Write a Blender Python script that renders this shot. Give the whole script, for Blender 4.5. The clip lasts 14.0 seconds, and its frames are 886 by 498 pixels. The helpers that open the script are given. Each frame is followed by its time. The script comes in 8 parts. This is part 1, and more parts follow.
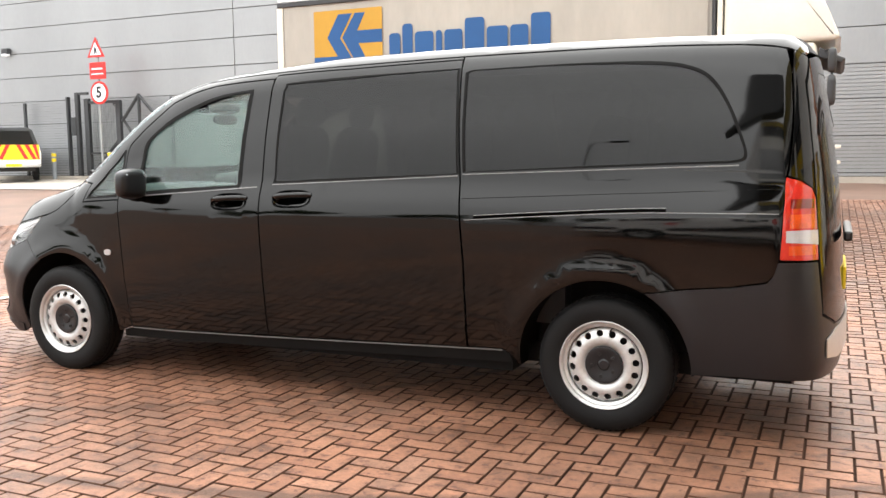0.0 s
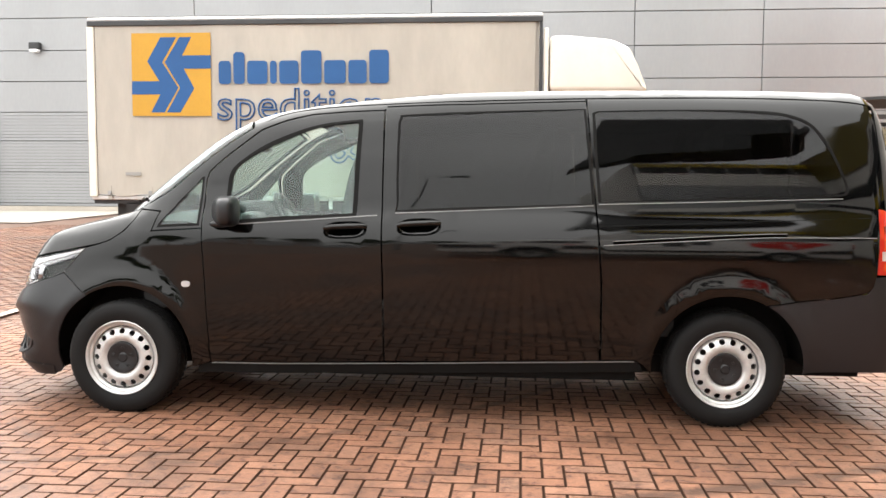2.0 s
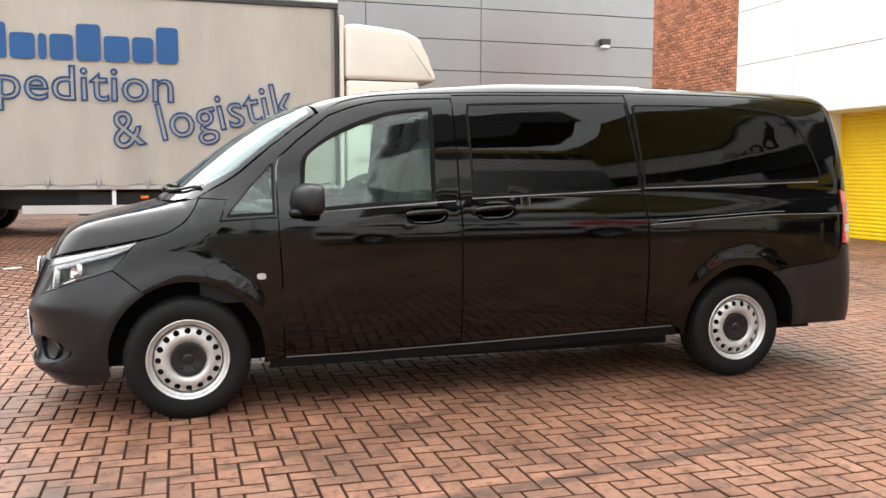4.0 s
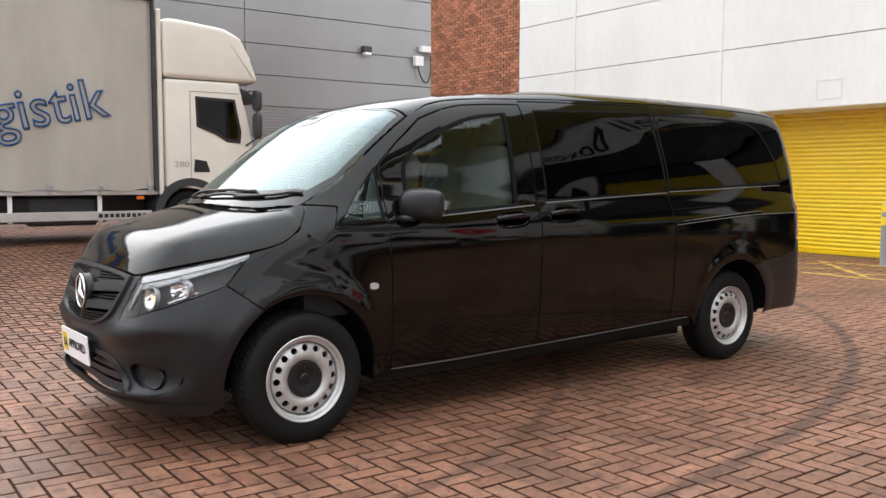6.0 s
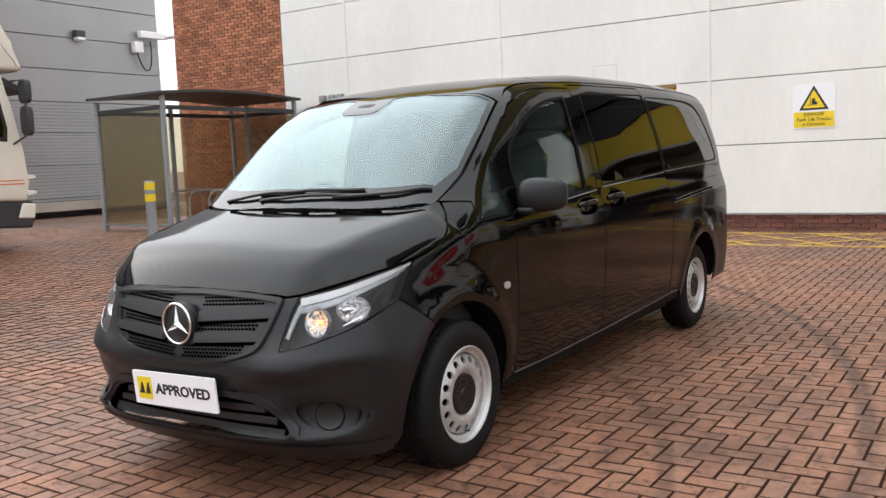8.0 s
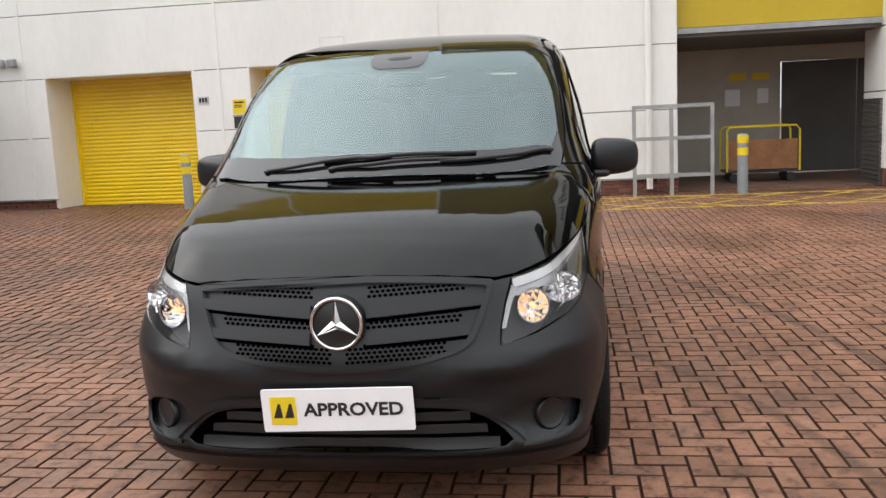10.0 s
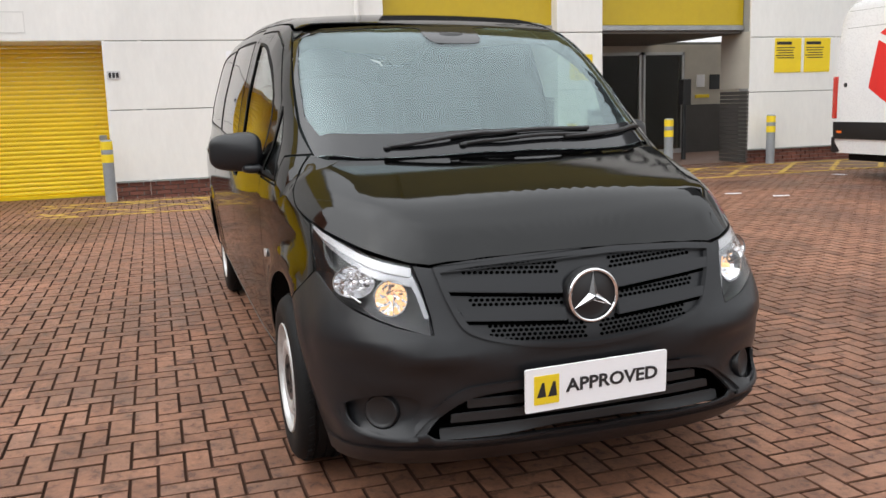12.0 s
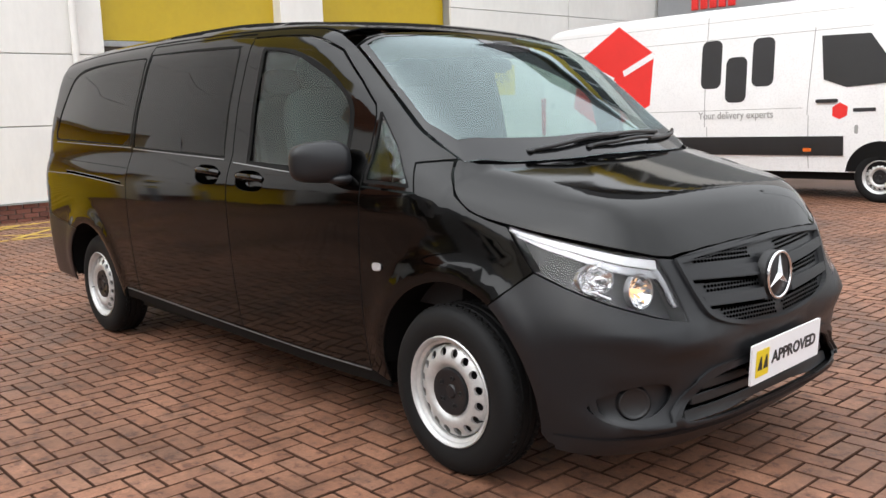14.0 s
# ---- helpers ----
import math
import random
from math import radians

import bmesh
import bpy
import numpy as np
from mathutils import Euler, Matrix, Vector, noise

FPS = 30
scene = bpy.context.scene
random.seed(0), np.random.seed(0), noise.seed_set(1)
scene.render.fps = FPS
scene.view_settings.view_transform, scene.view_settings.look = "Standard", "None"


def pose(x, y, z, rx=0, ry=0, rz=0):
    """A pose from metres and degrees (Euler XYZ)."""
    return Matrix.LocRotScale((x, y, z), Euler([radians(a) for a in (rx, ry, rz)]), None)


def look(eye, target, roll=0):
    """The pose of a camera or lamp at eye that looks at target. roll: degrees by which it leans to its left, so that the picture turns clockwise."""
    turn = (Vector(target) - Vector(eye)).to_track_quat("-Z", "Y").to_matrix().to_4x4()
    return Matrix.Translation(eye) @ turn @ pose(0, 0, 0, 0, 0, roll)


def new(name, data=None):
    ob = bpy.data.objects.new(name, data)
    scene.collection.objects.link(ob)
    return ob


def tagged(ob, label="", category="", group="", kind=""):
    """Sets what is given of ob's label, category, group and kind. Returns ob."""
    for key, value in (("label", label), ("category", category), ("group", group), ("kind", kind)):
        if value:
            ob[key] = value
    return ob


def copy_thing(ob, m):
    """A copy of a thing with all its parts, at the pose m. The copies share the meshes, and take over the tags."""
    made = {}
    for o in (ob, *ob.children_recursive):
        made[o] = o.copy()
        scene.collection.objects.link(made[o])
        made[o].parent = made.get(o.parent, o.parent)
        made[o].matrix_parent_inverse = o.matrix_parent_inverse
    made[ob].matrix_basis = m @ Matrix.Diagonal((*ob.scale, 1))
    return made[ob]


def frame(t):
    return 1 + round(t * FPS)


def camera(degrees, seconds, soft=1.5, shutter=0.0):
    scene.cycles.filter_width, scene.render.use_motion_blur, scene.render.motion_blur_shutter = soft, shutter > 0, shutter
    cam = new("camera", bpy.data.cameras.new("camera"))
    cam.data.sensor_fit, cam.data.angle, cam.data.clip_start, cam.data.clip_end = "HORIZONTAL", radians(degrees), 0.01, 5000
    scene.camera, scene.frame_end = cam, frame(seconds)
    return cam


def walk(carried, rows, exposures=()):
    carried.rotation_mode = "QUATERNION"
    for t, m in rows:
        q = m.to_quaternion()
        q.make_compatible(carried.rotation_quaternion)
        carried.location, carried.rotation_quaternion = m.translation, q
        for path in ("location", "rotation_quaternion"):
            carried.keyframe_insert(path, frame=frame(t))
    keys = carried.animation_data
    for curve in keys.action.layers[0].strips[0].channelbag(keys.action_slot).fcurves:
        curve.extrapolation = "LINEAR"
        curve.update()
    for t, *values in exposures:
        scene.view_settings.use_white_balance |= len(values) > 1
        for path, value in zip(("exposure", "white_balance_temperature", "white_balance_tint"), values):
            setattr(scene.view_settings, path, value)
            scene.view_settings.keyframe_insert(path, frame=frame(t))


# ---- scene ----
from mathutils.geometry import delaunay_2d_cdt as triangulate

# The camera and its walk. Origin: on the paving below the middle of the van's front axle; x towards the van's tail.
cam = camera(53.6, 14.0)
PATH = [
    (0, (4.408, -4.9, 1.334), (3.595, -3.085, 1.118), -0.6),
    (0.5, (3.922, -5.151, 1.335), (3.253, -3.277, 1.13), -0.4),
    (1, (3.403, -5.37, 1.34), (2.911, -3.439, 1.165), -0.3),
    (1.5, (2.868, -5.58, 1.344), (2.556, -3.61, 1.198), -0.0),
    (2, (2.297, -5.751, 1.33), (2.122, -3.764, 1.186), 0.3),
    (2.5, (1.719, -5.834, 1.327), (1.735, -3.839, 1.183), 0.3),
    (5, (-1.075, -5.369, 1.316), (-0.2, -3.579, 1.144), -0.0),
    (5.5, (-1.532, -5.075, 1.314), (-0.517, -3.359, 1.157), -0.0),
    (6, (-1.976, -4.765, 1.317), (-0.803, -3.153, 1.157), 0.1),
    (6.5, (-2.362, -4.388, 1.327), (-1.071, -2.869, 1.167), -1.3),
    (7, (-2.729, -3.969, 1.353), (-1.294, -2.584, 1.2), -1.7),
    (7.5, (-3.005, -3.456, 1.352), (-1.462, -2.198, 1.158), -2.0),
    (8, (-3.257, -2.949, 1.37), (-1.595, -1.855, 1.169), -2.4),
    (8.5, (-3.422, -2.402, 1.371), (-1.662, -1.479, 1.145), -2.7),
    (11, (-3.588, 0.297, 1.375), (-1.619, 0.135, 1.063), -2.2),
    (11.5, (-3.502, 0.826, 1.376), (-1.564, 0.451, 1.049), -1.9),
    (12, (-3.351, 1.326, 1.362), (-1.474, 0.718, 1.037), -1.7),
    (12.5, (-3.185, 1.814, 1.365), (-1.392, 0.982, 1.062), -1.8),
    (13, (-2.925, 2.262, 1.368), (-1.233, 1.237, 1.076), -1.6),
    (13.5, (-2.649, 2.68, 1.359), (-1.078, 1.476, 1.072), -1.9),
    (14, (-2.359, 3.027, 1.345), (-0.89, 1.703, 1.048), -2.0),
]
EXPOSURES = [(0.0, 1.60, 7150, 10), (2.5, 1.62, 7250, 10), (5.0, 0.88, 6850, 10), (6.5, 0.66, 6750, 10), (8.5, 0.55, 6800, 10), (11.0, 0.52, 6900, 10), (12.5, 0.50, 6800, 10), (14.0, 0.62, 6800, 10)]
walk(cam, [(t, look(eye, target, roll)) for t, eye, target, roll in PATH], EXPOSURES)

# World: a bright, even, overcast sky with a weak, wide sun behind the cloud.
SUN_UP, SUN_TURN = 30.0, -5.0
world = bpy.data.worlds.new("overcast_sky")
scene.world = world
world.use_nodes = True
wn, wl = world.node_tree.nodes, world.node_tree.links
sky = wn.new("ShaderNodeTexSky")
sky.sky_type, sky.sun_disc = "NISHITA", False
sky.sun_elevation, sky.sun_rotation = radians(SUN_UP), radians(SUN_TURN)
sky.air_density, sky.dust_density, sky.ozone_density = 1.0, 3.0, 1.0
grey_sky = wn.new("ShaderNodeHueSaturation")
grey_sky.inputs["Saturation"].default_value = 0.18
wl.new(sky.outputs[0], grey_sky.inputs["Color"])
# the cloud sheet before it: twice as bright overhead as low down, with faint rolls
direction = wn.new("ShaderNodeTexCoord")
height = wn.new("ShaderNodeSeparateXYZ")
wl.new(direction.outputs["Generated"], height.inputs[0])
cloud = wn.new("ShaderNodeValToRGB")
cloud.color_ramp.elements.new(0.35)
for k, (place, tone) in enumerate(((0.0, (4.9, 5.2, 5.65)), (0.35, (6.7, 7.1, 7.7)), (1.0, (12.2, 12.9, 13.9)))):
    cloud.color_ramp.elements[k].position, cloud.color_ramp.elements[k].color = place, (*tone, 1)
wl.new(height.outputs["Z"], cloud.inputs["Fac"])
rolls = wn.new("ShaderNodeTexNoise")
rolls.inputs["Scale"].default_value, rolls.inputs["Detail"].default_value = 2.2, 4.0
wl.new(direction.outputs["Generated"], rolls.inputs["Vector"])
shade = wn.new("ShaderNodeMapRange")
shade.inputs["From Min"].default_value, shade.inputs["From Max"].default_value = 0.3, 0.7
shade.inputs["To Min"].default_value, shade.inputs["To Max"].default_value = 0.88, 1.1
wl.new(rolls.outputs["Fac"], shade.inputs["Value"])
rolled = wn.new("ShaderNodeVectorMath")
rolled.operation = "SCALE"
wl.new(cloud.outputs["Color"], rolled.inputs[0])
wl.new(shade.outputs[0], rolled.inputs["Scale"])
# the veiled sun: a wide glow in the cloud round its place
sun_way = (math.sin(radians(SUN_TURN)) * math.cos(radians(SUN_UP)), math.cos(radians(SUN_TURN)) * math.cos(radians(SUN_UP)), math.sin(radians(SUN_UP)))
toward = wn.new("ShaderNodeVectorMath")
toward.operation = "DOT_PRODUCT"
wl.new(direction.outputs["Generated"], toward.inputs[0])
toward.inputs[1].default_value = sun_way
glow = wn.new("ShaderNodeMapRange")
glow.interpolation_type = "SMOOTHSTEP"
glow.inputs["From Min"].default_value, glow.inputs["From Max"].default_value = 0.35, 1.0
glow.inputs["To Min"].default_value, glow.inputs["To Max"].default_value = 1.0, 1.75
wl.new(toward.outputs["Value"], glow.inputs["Value"])
veiled = wn.new("ShaderNodeVectorMath")
veiled.operation = "SCALE"
wl.new(rolled.outputs[0], veiled.inputs[0])
wl.new(glow.outputs[0], veiled.inputs["Scale"])
cover = wn.new("ShaderNodeMix")
cover.data_type = "RGBA"
cover.inputs["Factor"].default_value = 0.8
wl.new(grey_sky.outputs[0], cover.inputs["A"])
wl.new(veiled.outputs[0], cover.inputs["B"])
wl.new(cover.outputs["Result"], wn["Background"].inputs["Color"])
wn["Background"].inputs["Strength"].default_value = 0.15
sun_data = bpy.data.lights.new("sun", "SUN")
sun_data.energy, sun_data.angle, sun_data.color = 0.25, radians(110), (1.0, 0.97, 0.92)
sun = new("sun", sun_data)
sun.rotation_euler = (radians(90 - SUN_UP), 0, radians(180 - SUN_TURN))


# ---- materials ----
def nodes_of(name):
    m = bpy.data.materials.new(name)
    m.use_nodes = True
    return m, m.node_tree.nodes, m.node_tree.links, m.node_tree.nodes["Principled BSDF"]


def world_noise(n, l, scale, detail=4.0, rough=0.6, stretch=(1, 1, 1)):
    geo = n.new("ShaderNodeNewGeometry")
    mp = n.new("ShaderNodeMapping")
    mp.inputs["Scale"].default_value = stretch
    l.new(geo.outputs["Position"], mp.inputs["Vector"])
    tex = n.new("ShaderNodeTexNoise")
    tex.inputs["Scale"].default_value, tex.inputs["Detail"].default_value, tex.inputs["Roughness"].default_value = scale, detail, rough
    l.new(mp.outputs[0], tex.inputs["Vector"])
    return tex.outputs["Fac"]


def ramp(n, l, fac, stops):
    r = n.new("ShaderNodeValToRGB")
    while len(r.color_ramp.elements) < len(stops):
        r.color_ramp.elements.new(0.5)
    for e, (p, c) in zip(r.color_ramp.elements, stops):
        e.position, e.color = p, (*c, 1) if len(c) == 3 else c
    l.new(fac, r.inputs["Fac"])
    return r.outputs["Color"]


def mix_rgb(n, l, fac, a, b, how="MIX"):
    m = n.new("ShaderNodeMix")
    m.data_type, m.blend_type = "RGBA", how
    for sock, val in ((m.inputs["Factor"], fac), (m.inputs["A"], a), (m.inputs["B"], b)):
        if isinstance(val, (int, float)):
            sock.default_value = val
        elif isinstance(val, tuple):
            sock.default_value = (*val, 1)
        else:
            l.new(val, sock)
    return m.outputs["Result"]


def bump(n, l, p, height, strength, dist=0.01):
    b = n.new("ShaderNodeBump")
    b.inputs["Strength"].default_value, b.inputs["Distance"].default_value = strength, dist
    l.new(height, b.inputs["Height"])
    l.new(b.outputs[0], p.inputs["Normal"])


def surf(name, color, rough=0.5, metal=0.0, var=0.12, big=1.5, fine=40.0, relief=0.0, coat=0.0, stretch=(1, 1, 1), spec=0.5, island=0.0, obj=0.0, emit=0.0):
    """A painted, cast or woven surface: its colour varies at two scales, its gloss with them."""
    m, n, l, p = nodes_of(name)
    a = world_noise(n, l, big, 3, 0.6, stretch)
    b = world_noise(n, l, fine, 3, 0.6, stretch)
    lo, hi = tuple(c * (1 - var) for c in color), tuple(min(1, c * (1 + var)) for c in color)
    col = ramp(n, l, a, [(0.3, lo), (0.7, hi)])
    fl = ramp(n, l, b, [(0.3, (1 - var * 0.7,) * 3), (0.7, (1 + var * 0.3,) * 3)])
    col = mix_rgb(n, l, 1.0, col, fl, "MULTIPLY")
    if island or obj:
        src = n.new("ShaderNodeObjectInfo").outputs["Random"] if obj else n.new("ShaderNodeNewGeometry").outputs["Random Per Island"]
        k = obj or island
        col = mix_rgb(n, l, 1.0, col, ramp(n, l, src, [(0, (1 - k,) * 3), (1, (1 + k * 0.6,) * 3)]), "MULTIPLY")
    l.new(col, p.inputs["Base Color"])
    r = n.new("ShaderNodeMapRange")
    r.inputs["To Min"].default_value, r.inputs["To Max"].default_value = max(0.0, rough - 0.06), min(1, rough + 0.06)
    l.new(b, r.inputs["Value"])
    l.new(r.outputs[0], p.inputs["Roughness"])
    p.inputs["Metallic"].default_value, p.inputs["Coat Weight"].default_value = metal, coat
    p.inputs["Coat Roughness"].default_value, p.inputs["Specular IOR Level"].default_value = 0.02, spec
    if relief:
        bump(n, l, p, b, relief)
    if emit:
        l.new(col, p.inputs["Emission Color"])
        p.inputs["Emission Strength"].default_value = emit
    return m


def glazing(name, tint, facing=0.04, rough=0.0, film=(1, 1, 1)):
    """Clear or tinted glass: the tint lets light through, the gloss rises towards grazing angles."""
    m, n, l, p = nodes_of(name)
    out = n["Material Output"]
    tr, gl, mx, fr = n.new("ShaderNodeBsdfTransparent"), n.new("ShaderNodeBsdfGlossy"), n.new("ShaderNodeMixShader"), n.new("ShaderNodeLayerWeight")
    tr.inputs["Color"].default_value = (*tint, 1)
    gl.inputs["Roughness"].default_value = rough
    gl.inputs["Color"].default_value = (*film, 1)
    power, rise = n.new("ShaderNodeMath"), n.new("ShaderNodeMapRange")
    power.operation = "POWER"
    power.inputs[1].default_value = 5.0
    l.new(fr.outputs["Facing"], power.inputs[0])
    rise.inputs["To Min"].default_value, rise.inputs["To Max"].default_value = facing, 1.0
    l.new(power.outputs[0], rise.inputs["Value"])
    l.new(rise.outputs[0], mx.inputs[0])
    l.new(tr.outputs[0], mx.inputs[1])
    l.new(gl.outputs[0], mx.inputs[2])
    l.new(mx.outputs[0], out.inputs["Surface"])
    return m


def paving(name, source):
    """Red clay pavers: each a shade of its own, with damp, dirt and tyre marks across them."""
    m, n, l, p = nodes_of(name)
    rnd = n.new("ShaderNodeObjectInfo").outputs["Random"] if source == "object" else n.new("ShaderNodeNewGeometry").outputs["Random Per Island"]
    tone = ramp(n, l, rnd, [(0.0, (0.218, 0.096, 0.055)), (0.2, (0.252, 0.114, 0.067)), (0.6, (0.280, 0.130, 0.077)), (0.9, (0.302, 0.145, 0.088)), (1.0, (0.258, 0.132, 0.086))])
    grain = world_noise(n, l, 160, 3, 0.7)
    blot = world_noise(n, l, 5.5, 6, 0.72)
    damp = world_noise(n, l, 0.55, 4, 0.62)
    col = mix_rgb(n, l, 1.0, tone, ramp(n, l, grain, [(0.25, (0.80,) * 3), (0.75, (1.12,) * 3)]), "MULTIPLY")
    col = mix_rgb(n, l, 1.0, col, ramp(n, l, blot, [(0.30, (0.34,) * 3), (0.46, (0.90,) * 3), (0.75, (1.18,) * 3)]), "MULTIPLY")
    wear = world_noise(n, l, 34, 5, 0.75)
    col = mix_rgb(n, l, 1.0, col, ramp(n, l, wear, [(0.30, (0.74,) * 3), (0.5, (1.0,) * 3), (0.72, (1.16,) * 3)]), "MULTIPLY")
    col = mix_rgb(n, l, 1.0, col, ramp(n, l, damp, [(0.36, (0.58,) * 3), (0.56, (1.08,) * 3)]), "MULTIPLY")
    spots = world_noise(n, l, 15, 4, 0.66)
    col = mix_rgb(n, l, 1.0, col, ramp(n, l, spots, [(0.37, (0.46, 0.40, 0.38)), (0.455, (0.97,) * 3), (0.58, (1.0,) * 3), (0.66, (1.22, 1.25, 1.28))]), "MULTIPLY")
    moss = world_noise(n, l, 2.3, 8, 0.78)
    col = mix_rgb(n, l, 1.0, col, ramp(n, l, moss, [(0.30, (0.45, 0.46, 0.46)), (0.43, (0.94,) * 3), (0.70, (1.10,) * 3)]), "MULTIPLY")
    geo = n.new("ShaderNodeNewGeometry")
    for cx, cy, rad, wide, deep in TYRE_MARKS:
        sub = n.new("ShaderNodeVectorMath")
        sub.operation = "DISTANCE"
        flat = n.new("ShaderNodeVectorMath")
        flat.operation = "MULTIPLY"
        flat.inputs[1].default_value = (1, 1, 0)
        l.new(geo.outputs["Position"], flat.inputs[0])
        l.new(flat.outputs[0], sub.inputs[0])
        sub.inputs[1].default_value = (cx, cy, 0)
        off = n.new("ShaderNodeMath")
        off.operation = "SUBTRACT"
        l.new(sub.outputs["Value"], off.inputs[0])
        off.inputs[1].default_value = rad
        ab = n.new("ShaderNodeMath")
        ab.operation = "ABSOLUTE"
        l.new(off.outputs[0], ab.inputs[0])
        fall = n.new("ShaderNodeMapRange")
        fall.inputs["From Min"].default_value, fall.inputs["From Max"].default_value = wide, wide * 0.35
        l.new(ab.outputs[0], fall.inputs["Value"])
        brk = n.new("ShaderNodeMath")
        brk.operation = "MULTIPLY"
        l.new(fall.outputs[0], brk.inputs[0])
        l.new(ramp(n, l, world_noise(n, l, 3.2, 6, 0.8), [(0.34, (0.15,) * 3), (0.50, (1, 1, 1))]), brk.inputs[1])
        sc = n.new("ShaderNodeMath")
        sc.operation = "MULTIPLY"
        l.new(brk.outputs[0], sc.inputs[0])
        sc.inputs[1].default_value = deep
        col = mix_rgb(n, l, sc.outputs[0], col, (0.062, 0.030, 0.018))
    l.new(col, p.inputs["Base Color"])
    l.new(ramp(n, l, damp, [(0.3, (0.42,) * 3), (0.65, (0.72,) * 3)]), p.inputs["Roughness"])
    bump(n, l, p, grain, 0.35, 0.004)
    return m


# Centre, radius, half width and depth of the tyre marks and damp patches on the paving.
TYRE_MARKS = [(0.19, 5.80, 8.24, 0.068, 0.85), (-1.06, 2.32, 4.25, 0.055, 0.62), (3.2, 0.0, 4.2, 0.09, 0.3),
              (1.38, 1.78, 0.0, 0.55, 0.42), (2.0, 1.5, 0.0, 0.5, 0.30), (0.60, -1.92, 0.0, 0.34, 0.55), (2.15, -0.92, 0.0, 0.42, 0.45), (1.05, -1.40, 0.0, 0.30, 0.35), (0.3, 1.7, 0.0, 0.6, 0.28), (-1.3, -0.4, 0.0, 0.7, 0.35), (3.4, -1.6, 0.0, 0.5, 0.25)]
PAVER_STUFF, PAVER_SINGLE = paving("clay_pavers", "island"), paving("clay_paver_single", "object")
M = {}
M["joint_sand"] = surf("joint_sand", (0.040, 0.019, 0.012), 0.95, var=0.3, big=3, fine=120, spec=0.15)
M["paver_edge"] = surf("worn_dirty_paver_edge", (0.074, 0.035, 0.021), 0.92, var=0.3, big=3, fine=120, spec=0.2)
M["far_paving"] = surf("distant_block_paving", (0.140, 0.078, 0.053), 0.7, var=0.25, big=0.6, fine=9, relief=0.2)
M["concrete"] = surf("concrete_apron", (0.42, 0.38, 0.33), 0.8, var=0.15, big=0.5, fine=25, relief=0.2)
M["white_panel"] = surf("white_cladding", (0.79, 0.78, 0.75), 0.55, var=0.05, big=0.7, fine=12, stretch=(1, 1, 0.35))
M["joint_grey"] = surf("panel_joint", (0.30, 0.30, 0.29), 0.7, var=0.1)
M["grey_panel"] = surf("grey_cladding", (0.325, 0.335, 0.345), 0.40, 0.45, var=0.06, big=0.5, fine=14, stretch=(1, 1, 0.3))
M["grey_joint"] = surf("grey_joint", (0.12, 0.125, 0.13), 0.6, var=0.1)
M["yellow_shutter"] = surf("yellow_shutter_paint", (0.90, 0.62, 0.010), 0.38, var=0.07, big=0.8, fine=20)
M["yellow_fascia"] = surf("yellow_fascia_paint", (0.50, 0.355, 0.012), 0.4, var=0.06, big=0.6, fine=9)
M["ochre"] = surf("dull_ochre_cladding", (0.21, 0.165, 0.035), 0.5, var=0.1, big=0.6, fine=9)
M["yellow"] = surf("yellow_sheet", (0.82, 0.60, 0.02), 0.5, var=0.05)
M["brick"] = surf("orange_brick", (0.42, 0.165, 0.088), 0.85, var=0.2, big=3, fine=60, relief=0.3, obj=0.40)
M["brick_stuff"] = surf("orange_brick_wall", (0.42, 0.165, 0.088), 0.85, var=0.2, big=3, fine=60, relief=0.3, island=0.40)
M["plinth_brick"] = surf("dark_red_brick", (0.17, 0.062, 0.042), 0.8, var=0.2, big=3, fine=60, relief=0.3, island=0.3)
M["mortar"] = surf("mortar", (0.42, 0.37, 0.32), 0.95, var=0.15, fine=80)
M["galv"] = surf("galvanised_steel", (0.36, 0.37, 0.37), 0.45, 0.6, var=0.15, big=4, fine=30)
M["dark_metal"] = surf("dark_painted_steel", (0.035, 0.037, 0.04), 0.5, var=0.2, fine=30)
M["bollard_grey"] = surf("bollard_grey_paint", (0.26, 0.28, 0.30), 0.5, var=0.12, fine=25)
M["soffit"] = surf("grey_soffit", (0.13, 0.125, 0.115), 0.6, var=0.1)
M["beige"] = surf("entrance_wall_paint", (0.52, 0.48, 0.41), 0.6, var=0.1)
M["dark_door"] = surf("dark_roller_door", (0.075, 0.07, 0.065), 0.5, var=0.12, fine=20)
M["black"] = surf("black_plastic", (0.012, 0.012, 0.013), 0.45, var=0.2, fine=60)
# near-black without gloss: the shade inside holes and slots, put into the colour
M["hole_shade"] = surf("painted_hole_shade", (0.0012, 0.0012, 0.0012), 0.9, var=0.1, spec=0.0)
M["black_paint"] = surf("black_letter_paint", (0.018, 0.018, 0.02), 0.5, var=0.1)
M["white_gloss"] = surf("white_vehicle_paint", (0.78, 0.78, 0.78), 0.28, var=0.03, coat=0.6)
M["cream_cab"] = surf("cream_cab_paint", (0.76, 0.72, 0.64), 0.35, var=0.05, coat=0.4)
M["curtain"] = surf("truck_curtain_sheet", (0.42, 0.392, 0.345), 0.6, var=0.10, big=0.9, fine=7, stretch=(1, 1, 0.3), relief=0.08)
M["blue"] = surf("blue_print", (0.006, 0.082, 0.25), 0.6, var=0.08)
M["logo_yellow"] = surf("yellow_print", (0.52, 0.28, 0.03), 0.6, var=0.06)
M["red"] = surf("red_print", (0.70, 0.025, 0.022), 0.45, var=0.05)
M["orange_lens"] = surf("orange_lens", (0.75, 0.16, 0.02), 0.3, var=0.1)
